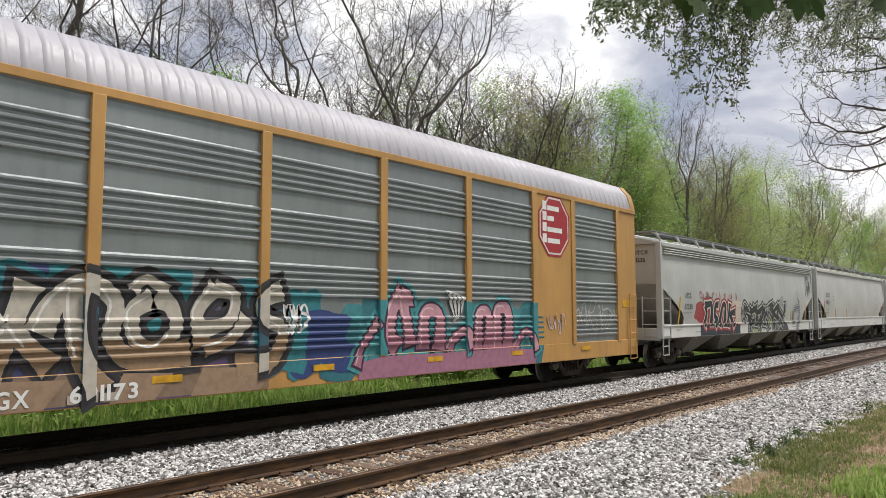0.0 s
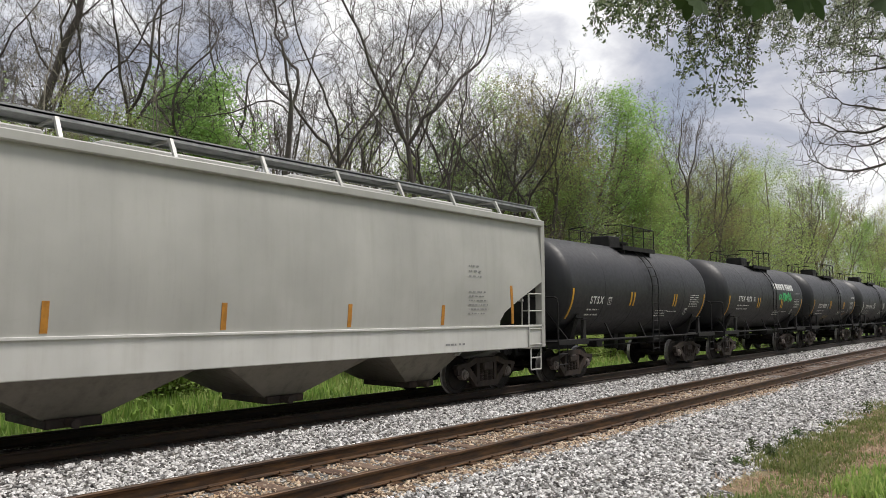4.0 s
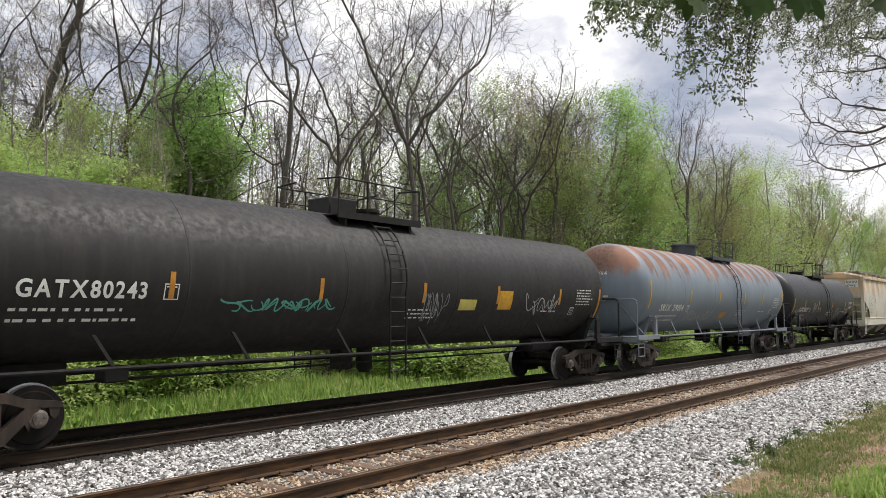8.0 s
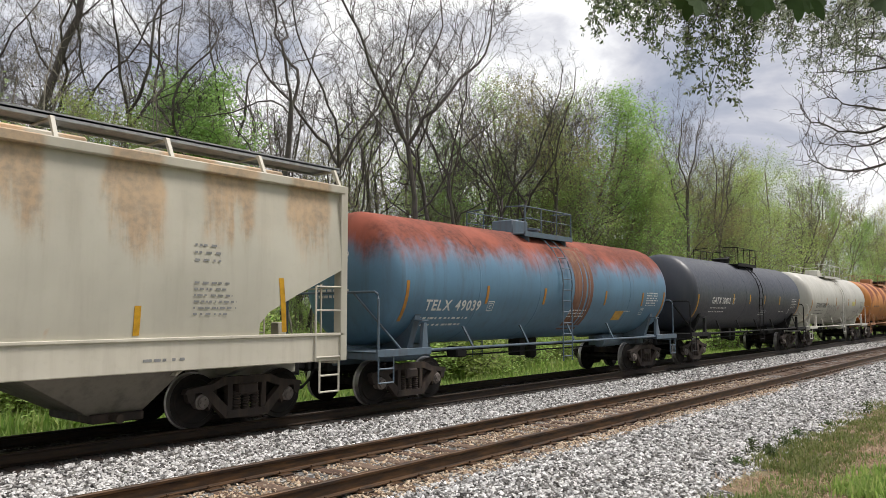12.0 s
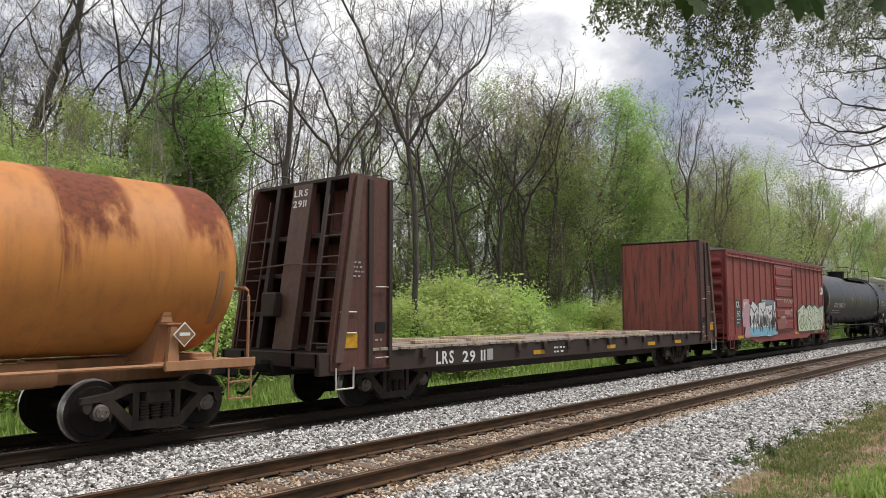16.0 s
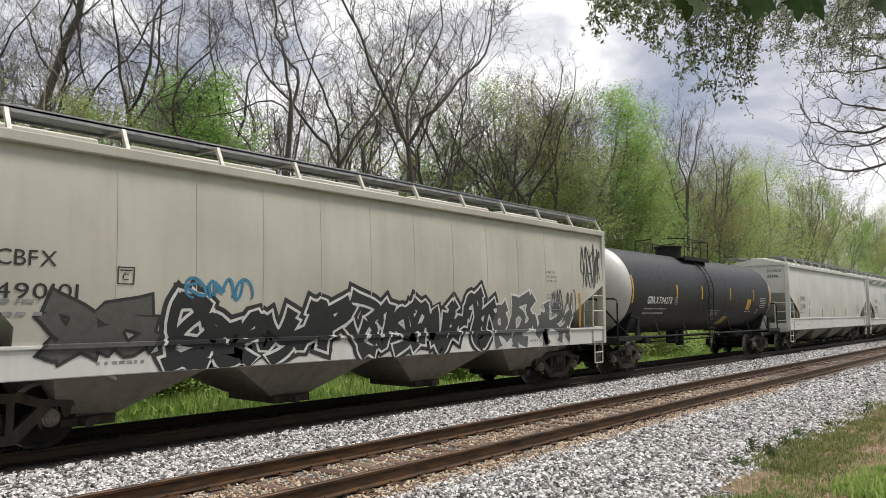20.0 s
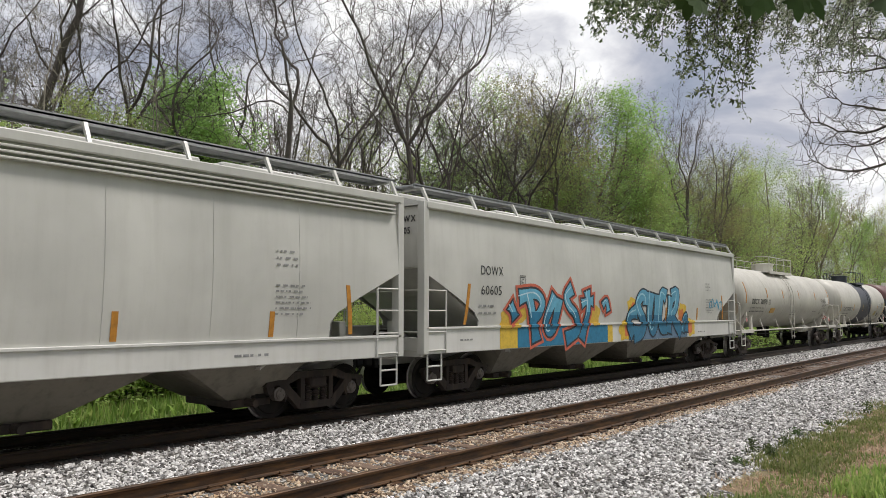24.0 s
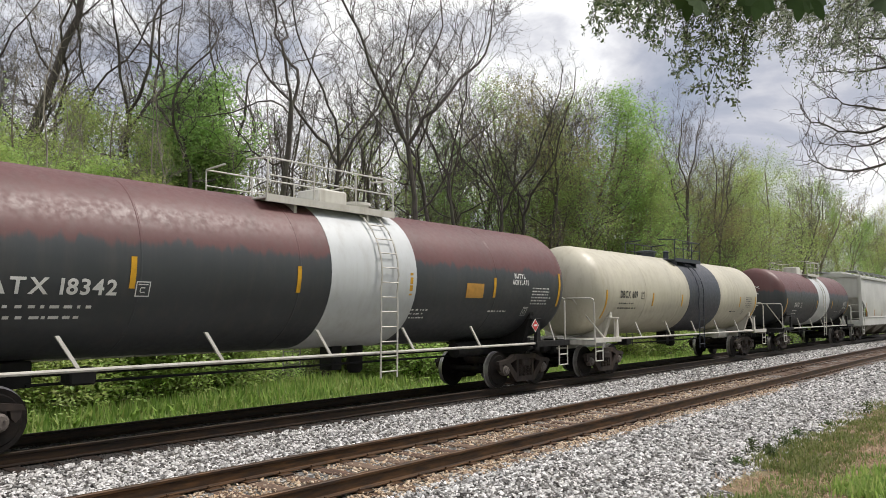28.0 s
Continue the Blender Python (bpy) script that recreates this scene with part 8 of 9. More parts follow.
for k, x in enumerate((-6.0, -5.45, -4.65, -4.15, -3.75, -3.2, -2.9, -2.3)):
    lay_paint(car, *ribbon([(x, 2.38), (x - 0.06, 2.52), (x - 0.03, 2.62 + 0.04 * (k % 3))], 0.02), spray((0.34, 0.045, 0.05)), ls, 0.012, lv, "graffiti", "thin red sprayed drip")
for k in range(7):
    tag(car, -6.4 + k * 0.65, -6.2 + k * 0.65, 2.45, 2.75, (0.36, 0.05, 0.055), side, 90 + k, 1, 0.012, HOPPER_LEVELS)
clouds(car, -1.2, 5.4, 1.06, 2.3, ((0.34, 0.40, 0.22), (0.42, 0.43, 0.42)), ls, 5, 5, lv)
bubbles(car, -1.4, 4.4, 1.08, 2.5, 7, ls, 6, (0.018, 0.02, 0.02), (0.55, 0.56, 0.55), (0.50, 0.52, 0.50), (0.02, 0.02, 0.022), None, lv, 0.3)
for col, more, off in (((0.02, 0.02, 0.03), 0.10, 0.008), ((0.60, 0.61, 0.60), 0.06, 0.010), ((0.05, 0.05, 0.07), 0.02, 0.012), ((0.26, 0.26, 0.30), -0.03, 0.014)):
    for k, path in enumerate(([(6.07, 1.44), (6.10, 1.89), (6.50, 2.13), (7.03, 2.13), (7.10, 1.60), (6.66, 1.08)], [(7.01, 2.15), (7.05, 2.40), (6.86, 2.49)])):
        v, f = brush(smooth_path(path), 0.08, more)
        lay_paint(car, v, f, spray(col), ls, off + k * 0.0005, lv, "graffiti", "sprayed grey and white arrow")
panel_paint(car, [(3.6, 1.06), (5.2, 1.06), (4.95, 1.42), (4.4, 1.45), (3.7, 1.42)], lambda z: 1.588, (), (0.05, 0.055, 0.07), 0.006, "dark grey sprayed base")
panel_paint(car, blob(random.Random(5), 4.1, 2.45, 0.62, 0.5, 3), ls, lv, (0.30, 0.30, 0.31), 0.004, "grey sprayed ball")
lay_paint(car, *ribbon([(4.2, 1.7), (4.9, 1.95), (5.8, 2.05)], 0.03), spray((0.50, 0.56, 0.26)), ls, 0.008, lv, "graffiti", "thin yellow-green sprayed line")
tag(car, 8.4, 9.3, 2.6, 3.9, (0.03, 0.03, 0.03), side, 8, 4, 0.02, HOPPER_LEVELS)
tag(car, -5.9, -5.0, 2.3, 2.65, (0.03, 0.03, 0.03), side, 9, 3, 0.014, HOPPER_LEVELS)

hopper_car("covered_hopper", (45.1, 64.45), "clean light grey covered hopper car with orange stripes", GREY_HOPPER, ("EQUX", "18324"))
hopper_car("covered_hopper", (65.7, 85.2), "clean light grey covered hopper car with orange stripes", GREY_HOPPER, ("EQUX", "18016"))

syrup = dict(R=1.5, zc=2.7, span=1.8, cap=0.21, head=0.85)
tank_car("tank_car", (86.9, 97.0), (87.6, 96.3), "short black corn syrup tank car", TANK_BLACK, number="STSX", number_x=-3.9, stripes=(-1.3, -1.08, 2.1, 2.3), R=1.5, span=0.85, cap=0.21)
car, side, a, b = tank_car("tank_car", (99.68, 110.72), (100.45, 109.5), "short black tank car with white lettering and green graffiti", TANK_BLACK, number="STSX 4075", number_x=-4.1, number_z=2.41, stripes=(-1.5, -1.25, 2.06, 2.28), ladder_x=0.75, **{**syrup, "span": 1.73})
marks = []
for k, x in enumerate((1.12, 1.46, 1.80, 2.12, 2.50, 2.98, 3.32, 3.64, 3.98)):
    for o, w in ((0.0, 0.10), (0.15, 0.10)):
        marks.append(([(x + o, 3.02), (x + o + w, 3.02), (x + o + w, 3.32), (x + o, 3.32)], [(0, 1, 2, 3)]))
lay_paint(car, *joined(marks), WHITE_INK, side, 0.007, (3.1, 3.2), "emblem_bars", "white emblem bars")
add_text(car, "CORN SYRUP", 4.4, 2.83, 0.085, GREY_INK, side, span=0.95)
tag(car, 1.75, 3.85, 2.42, 2.92, (0.05, 0.45, 0.14), side, 21, 6, 0.042, (2.5, 2.6, 2.7, 2.8))
car, side, a, b = tank_car("tank_car", (113.22, 123.5), (113.8, 122.6), "short black corn syrup tank car with yellow stripes", TANK_BLACK, number="STSX 51057", number_x=-3.88, number_z=2.19, stripes=(-1.3, -1.08, 2.1, 2.3), ladder_x=0.6, **syrup)
add_text(car, "CORN SYRUP", 4.25, 2.80, 0.085, WHITE_INK, side, span=0.85)
tag(car, 1.1, 2.0, 2.9, 3.3, (0.20, 0.21, 0.23), side, 22, 4, 0.012, (3.0, 3.1, 3.2))
tag(car, -1.8, -0.7, 1.5, 1.75, (0.25, 0.18, 0.06), side, 23, 4, 0.02, (1.6, 1.7))
tag(car, 2.6, 3.1, 1.75, 1.95, (0.40, 0.20, 0.05), side, 24, 2, 0.015, (1.8,))
car, side, a, b = tank_car("tank_car", (126.15, 136.4), (126.6, 135.35), "short black corn syrup tank car with white stripes", TANK_BLACK, number="STSX 51374", number_x=-3.9, number_z=2.2, stripes=(-1.05, -0.82, 2.45, 2.65), stripe=WHITE_INK, ladder_x=0.85, **{**syrup, "span": 2.1, "cap": 0.23, "head": 1.1})
add_text(car, "CORN SYRUP", 4.3, 2.80, 0.09, WHITE_INK, side, span=0.9)

car, side, a, b = tank_car("tank_car", (139.3, 156.5), (139.8, 156.2), "long dusty black tank car with a fitting box", TANK_DUSTY, R=1.45, zc=2.6, number="GATX80243", number_x=-7.83, number_z=2.16, span=1.9, cap=0.24, stripes=(-5.6, -2.53, 0.42, 3.18, 6.1), stripe=ORANGE, ladder_x=-0.47)
tag(car, -4.6, -2.06, 1.95, 2.2, (0.10, 0.36, 0.30), side, 31, 8, 0.018, (2.0, 2.1))
add_patch(car, "placard_plate", 1.74, 2.38, 1.99, 2.24, spray((0.55, 0.47, 0.12)), side, 0.008)
add_patch(car, "placard_plate", 3.28, 3.85, 2.01, 2.47, YELLOW, side, 0.008)
tag(car, 4.5, 6.05, 1.85, 2.45, (0.42, 0.42, 0.42), side, 32, 5, 0.016, (2.0, 2.15, 2.3))
tag(car, 0.5, 1.3, 1.65, 2.45, (0.24, 0.25, 0.26), side, 33, 4, 0.012, (1.8, 2.0, 2.2))

car, side, a, b = tank_car("tank_car", (159.7, 174.85), (160.3, 173.9), "blue-grey tank car with rust stripes over its top", TANK_SRIX, dome="tall", number="SRIX 29014", number_x=-6.3, number_z=1.99, span=2.07, cap=0.22, stripes=(-3.85, -0.86, 2.15, 4.6), stripe_z=(2.29, 2.75), end_z=(2.08, 3.0), ladder_x=1.18, dome_x=-0.55, rail_mat=SRIX_TRIM, trim=SRIX_TRIM, top_mat=TANK_NAVY, R=1.56, zc=2.76, head=0.8)
tag(car, -3.7, -1.1, 1.6, 2.02, (0.30, 0.32, 0.33), side, 34, 7, 0.03, (1.7, 1.8, 1.9))
add_patch(car, "placard_plate", -0.21, 0.41, 1.69, 1.94, spray((0.48, 0.26, 0.04)), side, 0.008)

car, side, a, b = tank_car("tank_car", (177.27, 191.1), (177.9, 190.3), "black tank car with chalk-white graffiti scribbles", TANK_BLACK, dome="low", number="GATX 56607", number_x=-5.6, number_z=1.96, span=1.75, cap=0.22, stripes=(-4.71, -1.84, 1.31, 4.62), stripe_z=(2.1, 2.55), R=1.46, zc=2.66, ladder_x=0.0, dome_x=-0.72)
for k, (x0, x1, z0, z1) in enumerate(((-2.85, -2.2, 1.86, 2.46), (-2.0, -1.1, 1.92, 2.24), (1.0, 2.05, 1.7, 2.06), (2.5, 3.8, 1.53, 2.22), (4.4, 5.6, 1.83, 2.24), (-4.3, -3.1, 1.3, 1.6), (-6.5, -5.8, 1.7, 2.1))):
    tag(car, x0, x1, z0, z1, (0.36, 0.37, 0.37), side, 35 + k, 4, 0.014, (1.6, 1.75, 1.9, 2.05, 2.2))
add_placard(car, -5.95, -1.43, 1.62, "y", 0.22)

hopper_car("covered_hopper", (193.62, 213.15), "cream covered hopper car streaked with orange rust", CREAM_HOPPER, ("DOWX", "67440"), -7.72, (2.8, 2.31), (1.0, 0.88), cap=0.25, stripe=YELLOW, sill_top=1.54, patch=PATCH_WHITE, sill_mat=CREAM_SILL)

car, side, a, b = tank_car("tank_car", (215.0, 228.3), (215.65, 227.6), "faded blue tank car with a heavily rusted red top", TANK_TELX, number="TELX 49039", number_x=-5.85, number_z=1.99, span=2.05, cap=0.23, stripes=(-3.7, -1.12, 2.32, 4.88), stripe=ORANGE, ladder_x=-0.08, trim=TELX_TRIM)
for x0, w in ((0.45, 0.42), (0.92, 0.20), (1.22, 0.30)):
    add_patch(car, "rust_run", x0, x0 + w, 1.45, 4.0, RUST_RUN, side, 0.004, 0.05, 16, "wide dark rust run down the side")
add_patch(car, "placard_plate", 3.27, 3.83, 1.70, 1.98, YELLOW, side, 0.008)

tank_car("tank_car", (231.3, 245.3), (232.0, 244.7), "dark blue-grey tank car with faint white lettering", TANK_NAVY, number="GATX 30802", number_x=-5.5, number_z=2.29, span=2.1, cap=0.24, stripes=(-3.1, -1.0, 1.07, 3.4), stripe_z=(2.3, 2.7), dome="low")

car, side, a, b = tank_car("tank_car", (247.8, 261.6), (248.5, 260.4), "white tank car with a railed platform and faded graffiti", TANK_WHITE, trim=RAIL_WHITE, number="DOWX 73880", number_x=-5.6, number_z=2.2, span=2.2, cap=0.25, ink=BLACK_INK, stripes=(-3.4, -1.03, 2.2, 4.15), stripe_z=(2.32, 2.77), stripe=ORANGE, ladder_x=0.44, plat=2.05)
bubbles(car, -2.7, -0.7, 1.62, 2.46, 5, side, 51, (0.43, 0.41, 0.37), (0.25, 0.24, 0.22), None, None, None, (1.7, 1.8, 1.9, 2.0, 2.1, 2.2, 2.3, 2.4), 0.2)
tag(car, -0.6, -0.25, 2.0, 2.4, (0.35, 0.10, 0.08), side, 52, 2, 0.01, (2.1, 2.2, 2.3))
add_patch(car, "placard_plate", 3.32, 4.0, 2.34, 2.62, spray((0.55, 0.50, 0.15)), side, 0.008)
add_placard(car, 6.0, -1.46, 1.7, "y", 0.22)

car, side, a, b = tank_car("tank_car", (264.0, 277.35), (264.6, 276.4), "orange rust-stained tank car with dark rust patches on top", TANK_ORANGE, trim=ORANGE_TRIM, stripes=(), stripe=ORANGE_TRIM, bars=False, R=1.47, zc=2.72, ladder_x=0.58, plat=1.6)
add_placard(car, 6.05, -1.53, 1.60, "y", 0.34, spray((0.24, 0.13, 0.06)), "faded brown and white diamond placard")
add_bars(car, -5.26, 2.30, 1.95, 1, spray((0.10, 0.05, 0.03)), side, 0.17, 0.2, 0.006, 6)
tag(car, -3.0, -2.15, 2.0, 2.25, (0.10, 0.05, 0.03), side, 53, 3, 0.014, (2.1, 2.2))
add_patch(car, "placard_plate", 2.45, 3.02, 2.30, 2.63, spray((0.55, 0.36, 0.07)), side, 0.008)

bulkhead_flat()
box_car()

car, side, a, b = tank_car("tank_car", (318.1, 336.6), (318.85, 335.3), "long glossy black pressure tank car with a tall valve housing", TANK_GLOSS, dome="tall", number="CAXX 340024", number_x=-7.53, number_z=2.23, span=2.27, cap=0.25, stripes=(-5.5, -2.93, -0.32, 2.79, 6.19), stripe_z=(2.44, 2.94), end_z=(2.2, 3.1), R=1.54, zc=2.76, ladder_x=5.2, plat_x=2.2, dome_x=0.1, plat=3.5)
add_text(car, "NON-ODORIZED", 7.0, 2.62, 0.11, WHITE_INK, side, span=0.95)
add_text(car, "LIQUEFIED PETROLEUM GAS", 6.95, 2.40, 0.09, WHITE_INK, side, span=1.2)
add_placard(car, 7.55, -1.52, 1.72, "y", 0.26)
add_placard(car, a - 0.05, -1.0, 1.75, "x", 0.26)

car, side, a, b = hopper_car("covered_hopper", (338.3, 356.45), "off-white covered hopper with black and white graffiti", CBFX_PAINT, ("CBFX", "490101"), -7.45, (2.57, 2.13), (0.8, 1.12), cap=0.21, ribs=14, stripe_n=2, sill_top=1.48, stripe=ORANGE)
ls, lv = low_side(1.48), levels_for(1.48)
bubbles(car, -6.7, -5.3, 1.22, 2.2, 2, ls, 61, (0.09, 0.085, 0.08), (0.03, 0.03, 0.03), None, None, None, lv, 0.2)
bubbles(car, -5.0, -1.2, 1.08, 2.3, 6, ls, 62, (0.02, 0.02, 0.022), (0.62, 0.62, 0.60), None, (0.03, 0.03, 0.03), None, lv, 0.35)
bubbles(car, -1.15, 3.6, 1.06, 2.5, 8, ls, 63, (0.025, 0.025, 0.027), (0.60, 0.60, 0.58), None, (0.02, 0.02, 0.02), None, lv, 0.3)
bubbles(car, 3.7, 7.3, 1.08, 2.4, 5, ls, 64, (0.10, 0.10, 0.10), (0.62, 0.62, 0.60), None, None, None, lv, 0.35)
tag(car, -4.7, -3.5, 2.15, 2.5, (0.05, 0.20, 0.32), side, 65, 4, 0.03, HOPPER_LEVELS)
tag(car, -8.8, -7.6, 2.9, 4.1, (0.32, 0.20, 0.20), side, 66, 5, 0.02, (3.0, 3.2, 3.4, 3.6, 3.8, 4.0))
tag(car, 7.7, 8.85, 2.6, 4.0, (0.04, 0.04, 0.04), side, 67, 6, 0.022, (2.8, 3.0, 3.2, 3.4, 3.6, 3.8))
tag(car, 6.1, 7.4, 1.6, 2.6, (0.06, 0.06, 0.06), side, 68, 6, 0.018, HOPPER_LEVELS)

car, side, a, b = tank_car("tank_car", (358.6, 373.2), (359.0, 372.8), "black tank car with white heads and a tall valve housing", TANK_BLACK, dome="tall", white_head=WHITE_HOPPER, brake_end=-1, number="GBRX704278", number_x=-6.05, number_z=2.24, span=2.05, cap=0.23, stripes=(-3.69, -1.29, 1.86, 4.84), stripe_z=(2.45, 2.92), end_z=(2.24, 3.15), R=1.47, zc=2.68, ladder_x=-0.51, dome_x=-0.9, head=0.85)
add_patch(car, "placard_plate", 4.06, 4.55, 2.05, 2.50, YELLOW, side, 0.008)
add_patch(car, "placard_plate", 1.6, 2.2, 1.45, 1.78, spray((0.40, 0.30, 0.05)), side, 0.008, 0.15)

hopper_car("covered_hopper", (375.9, 394.3), "white covered hopper car with yellow stripes", WHITE_HOPPER, ("DOWX", "22286"), -7.3, (2.54, 2.15), (0.95, 0.95), cap=0.22, stripe=YELLOW, sill_top=1.62)
car, side, a, b = hopper_car("covered_hopper", (395.4, 413.2), "white covered hopper car with ribbed upper edge and patched paint", WHITE_HOPPER, ("DOWX",), -7.0, (2.6, 2.2), (0.9, 0.9), frieze=True, ribs=10, stripe=ORANGE, sill_top=1.46)
add_bars(car, -7.0, 2.2, 0.85, 1, BLACK_INK, side, 0.2, 0.2, 0.008, 9)
add_patch(car, "paint_patch", -3.46, -0.4, 2.75, 3.32, PATCH_GREY, side, 0.004, 0, 8, "square of greyer touch-up paint")
add_patch(car, "paint_patch", -6.4, -5.85, 1.85, 2.16, PATCH_GREY, side, 0.004, 0, 4, "square of greyer touch-up paint")

car, side, a, b = hopper_car("covered_hopper", (414.0, 433.4), "light grey covered hopper with blue and orange graffiti", WHITE_HOPPER, ("DOWX", "60605"), -7.74, (2.83, 2.36), (0.93, 0.85), cap=0.22)
ls, lv = low_side(1.60), levels_for(1.60)
sill_face = lambda z: 1.588
add_patch(car, "graffiti", -6.95, -6.2, 1.06, 1.57, spray((0.62, 0.42, 0.05)), sill_face, 0.004, 0, 2, "yellow sprayed base")
add_patch(car, "graffiti", -1.42, -1.1, 1.06, 1.57, spray((0.62, 0.42, 0.05)), sill_face, 0.004, 0, 2, "yellow sprayed base")
for k, (x, z, w, hh) in enumerate(((-6.5, 1.75, 0.9, 0.5), (-6.05, 1.95, 0.6, 0.5), (-2.2, 1.85, 0.6, 0.6))):
    panel_paint(car, blob(random.Random(k), x, z, w, hh, 4), ls, lv, (0.60, 0.40, 0.06), 0.003 + k * 0.0003, "yellow sprayed cloud")
add_patch(car, "graffiti", -6.2, -1.42, 1.06, 1.57, spray((0.02, 0.17, 0.30)), sill_face, 0.007, 0, 2, "blue sprayed base of the graffiti")
blue_letters = [(0.13, [(-6.55, 2.12), (-6.42, 1.98), (-6.30, 1.80)]), (0.17, [(-5.75, 2.40), (-5.55, 1.95), (-5.35, 1.20)]), (0.15, [(-6.15, 2.32), (-5.45, 2.42), (-5.08, 2.2), (-5.25, 1.88), (-5.5, 1.8)]),
                (0.15, [(-4.45, 2.38), (-4.85, 1.75), (-4.75, 1.42), (-4.45, 1.6), (-4.25, 2.3)]), (0.15, [(-3.55, 2.60), (-3.85, 2.38), (-3.70, 2.12), (-3.30, 1.85), (-3.20, 1.45), (-3.85, 1.22)]),
                (0.14, [(-2.70, 2.55), (-2.62, 1.95), (-3.00, 1.18)]), (0.12, [(-3.0, 2.18), (-2.7, 2.26), (-2.35, 2.26)]), (0.09, [(-1.75, 2.15), (-1.52, 2.28), (-1.40, 1.98)])]
piece(car, blue_letters, ls, lv, (0.12, 0.38, 0.54), (0.03, 0.03, 0.04), (0.52, 0.12, 0.07), (0.02, 0.18, 0.32), 1.95, (0.45, 0.62, 0.70), 0.010)
for k, (x, z, w, hh, col) in enumerate(((-0.2, 1.35, 0.9, 0.6, (0.60, 0.40, 0.04)), (-0.05, 1.38, 0.5, 0.4, (0.60, 0.16, 0.06)), (0.2, 2.15, 0.6, 0.5, (0.62, 0.42, 0.05)), (0.3, 2.1, 0.3, 0.3, (0.58, 0.16, 0.05)), (4.25, 1.95, 0.7, 0.6, (0.60, 0.40, 0.05)), (4.15, 1.85, 0.45, 0.4, (0.58, 0.18, 0.05)), (5.05, 1.4, 0.7, 0.6, (0.60, 0.42, 0.06)), (4.95, 1.38, 0.4, 0.4, (0.60, 0.18, 0.07)))):
    panel_paint(car, blob(random.Random(k + 20), x, max(z, 1.38), w, min(hh, 0.62), 5), ls, lv, col, 0.003 + k * 0.0003, "orange sprayed flame")
add_patch(car, "graffiti", -0.02, 4.68, 1.06, 1.57, spray((0.10, 0.17, 0.25)), sill_face, 0.006, 0, 2, "slate blue sprayed base of the graffiti")
big_letters = [(0.215, [(1.25, 2.18), (1.22, 2.42), (0.92, 2.48), (0.62, 2.22), (0.80, 1.92), (1.10, 1.62), (0.85, 1.30), (0.35, 1.25)]), (0.20, [(0.55, 1.98), (0.10, 1.85), (0.02, 1.55), (0.30, 1.25)]),
               (0.215, [(1.58, 2.58), (1.52, 1.75), (1.75, 1.32), (2.02, 1.70), (2.12, 2.52)]), (0.20, [(2.80, 2.48), (2.45, 2.55), (2.32, 1.85), (2.45, 1.40), (2.80, 1.45)]),
               (0.215, [(3.20, 2.48), (3.12, 1.9), (3.00, 1.25)]), (0.20, [(3.30, 2.50), (3.75, 2.62), (3.62, 2.10), (3.35, 1.85), (3.65, 1.55), (4.1, 1.22)]), (0.11, [(4.25, 1.25), (4.42, 1.75), (4.62, 1.80), (4.60, 1.25)])]
piece(car, big_letters, ls, lv, (0.09, 0.30, 0.44), (0.012, 0.02, 0.035), None, (0.025, 0.15, 0.26), 1.85, (0.30, 0.52, 0.62), 0.010)
tag(car, 6.8, 8.2, 2.0, 2.46, (0.06, 0.30, 0.45), side, 77, 5, 0.028, HOPPER_LEVELS)

car, side, a, b = tank_car("tank_car", (435.45, 450.25), (435.95, 449.65), "white tank car with grimy lower sides and a railed platform", TANK_WHITE, trim=RAIL_WHITE, number="DBCX 201170", number_x=-6.42, number_z=2.31, span=2.2, cap=0.23, ink=BLACK_INK, stripes=(-4.3, -1.75, 1.1, 4.35), stripe_z=(2.62, 3.05), end_z=(2.35, 3.25), stripe=ORANGE, R=1.42, zc=2.62, ladder_x=-0.43, plat_x=-0.5, plat=1.9, dome="tall", dome_x=-0.1, head=0.95)
add_patch(car, "placard_plate", -3.5, -2.8, 1.9, 2.13, YELLOW, side, 0.008)
add_text(car, "BUTYL ACRYLATE", 5.6, 2.55, 0.12, BLACK_INK, side, span=1.0)
add_patch(car, "white_card", 6.65, 7.35, 2.42, 2.78, PATCH_WHITE, side, 0.006, 0, 4, "white paper card")
head_shields(car, a, b, 0.95, 1.42, 2.62, STAINED_SHIELD)
add_placard(car, a - 0.15, -1.47, 1.6, "y", 0.22)
add_placard(car, b - 0.55, -1.50, 1.5, "y", 0.30)

car, side, a, b = tank_car("tank_car", (453.34, 467.5), (453.95, 466.6), "white tank car with a dark blue band round its middle", TANK_WHITE, trim=RAIL_WHITE, number="GATX 70857", number_x=-5.98, number_z=2.04, span=2.04, cap=0.22, ink=BLACK_INK, stripes=(-3.2, -0.35, 2.19, 4.6), stripe_z=(2.04, 2.48), bands=((-1.28, 2.29, BAND_NAVY),), R=1.45, zc=2.6, ladder_x=0.98, dome="tall", dome_x=-0.52, top_mat=TANK_NAVY, head=0.95)
add_patch(car, "white_card", 4.85, 5.75, 2.22, 2.58, PATCH_WHITE, side, 0.004, 0, 4, "white painted label panel")
add_text(car, "BUTYL", 5.05, 2.42, 0.13, BLACK_INK, side, span=0.5)
add_text(car, "ACRYLATE", 4.9, 2.26, 0.13, BLACK_INK, side, span=0.78)
add_patch(car, "placard_plate", 3.97, 4.6, 1.70, 2.0, spray((0.42, 0.33, 0.10)), side, 0.008)
add_patch(car, "placard_plate", 5.2, 5.5, 1.66, 1.88, spray((0.06, 0.06, 0.06)), side, 0.008)
add_placard(car, 6.1, -1.52, 1.5, "y", 0.30)
add_placard(car, a - 0.8, -0.6, 1.62, "x", 0.28)

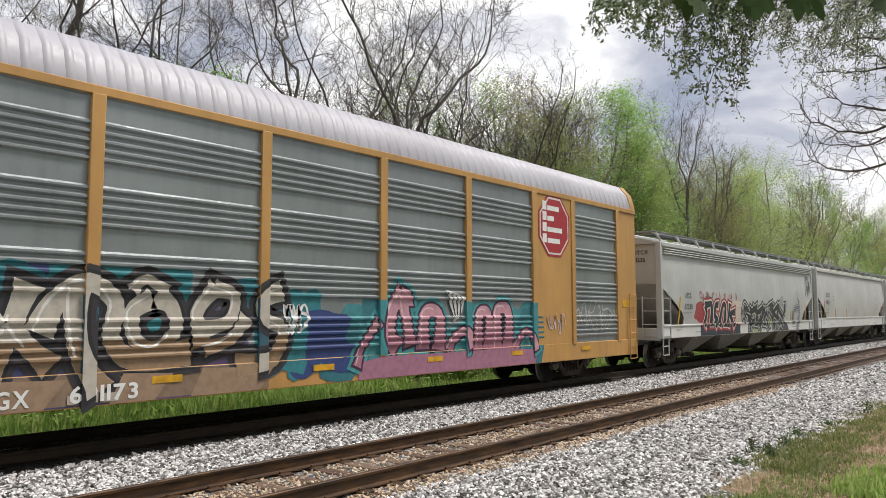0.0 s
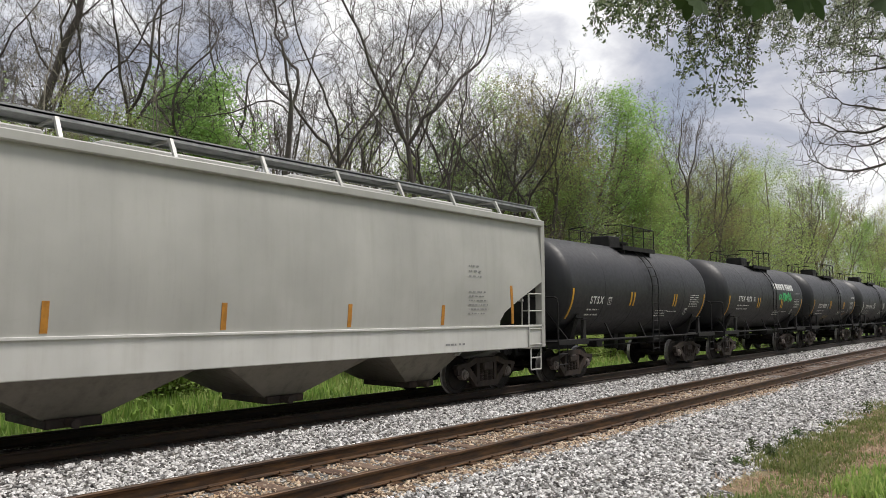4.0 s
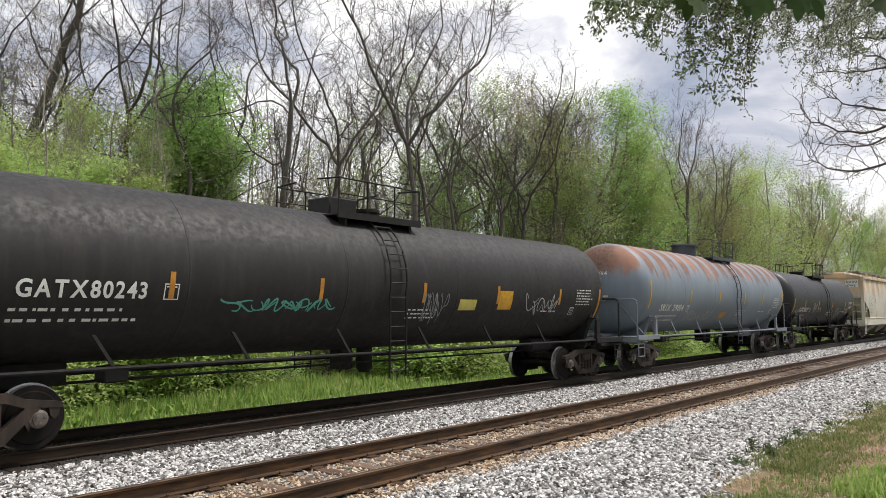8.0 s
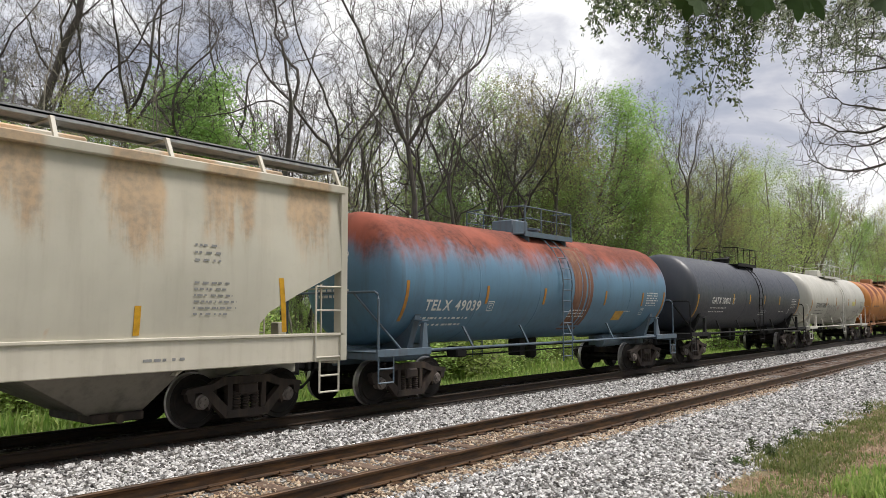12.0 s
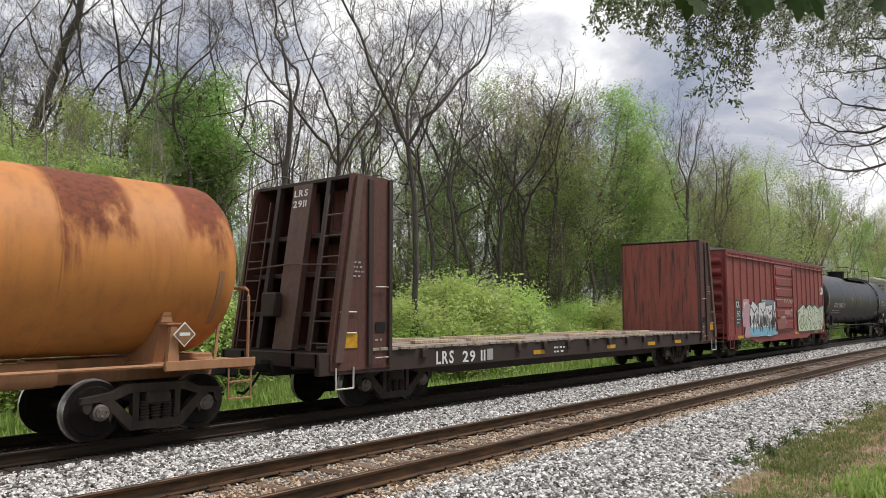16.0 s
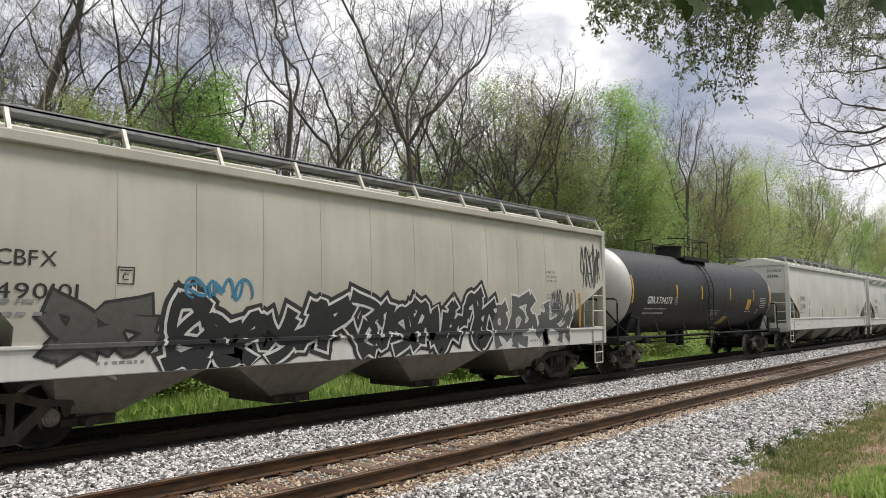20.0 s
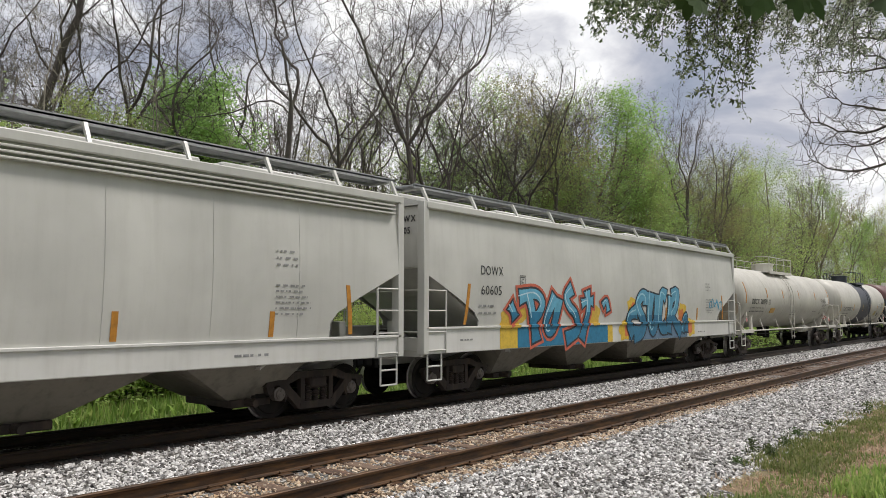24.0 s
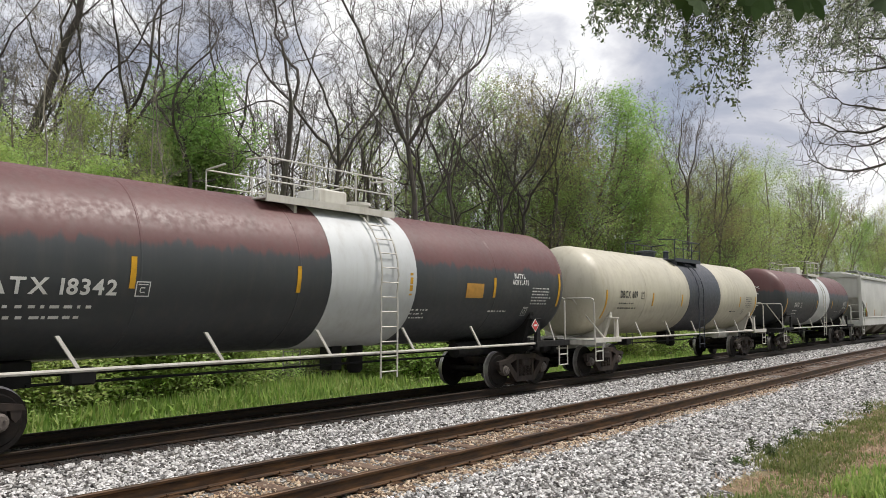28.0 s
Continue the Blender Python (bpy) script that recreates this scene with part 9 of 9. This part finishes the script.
car, side, a, b = tank_car("tank_car", (470.0, 485.3), (470.45, 484.1), "maroon and black tank car with a white band", TANK_MAROON, rail_mat=RAIL_WHITE, number="GATX 18342", number_x=-6.57, number_z=2.2, span=2.05, cap=0.22, stripes=(-4.38, -1.22, 1.82, 4.86), stripe_z=(2.3, 2.78), end_z=(2.1, 3.0), bands=((-0.4, 2.02, BAND_WHITE),), R=1.48, ladder_x=1.12, plat_x=0.1, plat=1.7)
add_patch(car, "placard_plate", 3.79, 4.45, 2.28, 2.62, spray((0.50, 0.26, 0.05)), side, 0.008)
add_text(car, "BUTYL", 5.75, 2.80, 0.12, WHITE_INK, side, span=0.5)
add_text(car, "ACRYLATE", 5.65, 2.64, 0.12, WHITE_INK, side, span=0.75)
add_placard(car, 6.6, -1.52, 1.6, "y", 0.30)

tank_car("tank_car", (488.0, 502.4), (488.6, 501.8), "cream-white tank car with a dark blue band round its middle", TANK_CREAM, trim=RAIL_WHITE, number="DBCX 609", number_x=-6.2, number_z=2.4, span=1.25, cap=0.22, ink=BLACK_INK, stripes=(-3.8, -1.3, 5.0), bands=((-0.58, 2.62, BAND_NAVY),), R=1.42, zc=2.62, dome="low", top_mat=TANK_NAVY, dome_x=-1.2, head=0.9)
tank_car("tank_car", (507.0, 520.6), (507.6, 520.0), "maroon and black tank car with a white band", TANK_MAROON, rail_mat=RAIL_WHITE, number="GATX", number_x=-5.3, number_z=2.2, span=0.9, stripes=(-0.9, 2.6), bands=((-0.6, 1.86, BAND_WHITE),), R=1.48)
hopper_car("covered_hopper", (524.0, 543.4), "pale grey covered hopper car at the rear", WHITE_HOPPER)


# ---- what moves ----
def motions():
    """The train rolls past; every wheelset turns as it rolls."""
    steps = [i * 0.5 for i in range(57)]
    for car, x0 in CARS:
        walk(car, [(t, pose(x0 - travelled(t), FAR_Y, 0)) for t in steps])
    for twig, hang, g in SWAYING:
        walk(twig, [(t, Matrix.Translation(hang) @ pose(0, 0, 0, 0.9 * math.sin(1.1 * t + g * 1.7) + 0.5 * math.sin(2.3 * t + g), 0.8 * math.sin(0.9 * t + g * 2.1), 0.6 * math.sin(0.7 * t + g))) for t in steps])
    first = WHEELSETS[0]
    walk(first, [(i / FPS, pose(0, 0, 0, 0, -math.degrees(travelled(i / FPS) / WHEEL_R), 0)) for i in range(28 * FPS + 1)])
    turning, slot = first.animation_data.action, first.animation_data.action_slot
    for ob in WHEELSETS[1:]:
        ob.rotation_mode = "QUATERNION"
        ob.animation_data_create()
        ob.animation_data.action, ob.animation_data.action_slot = turning, slot


motions()
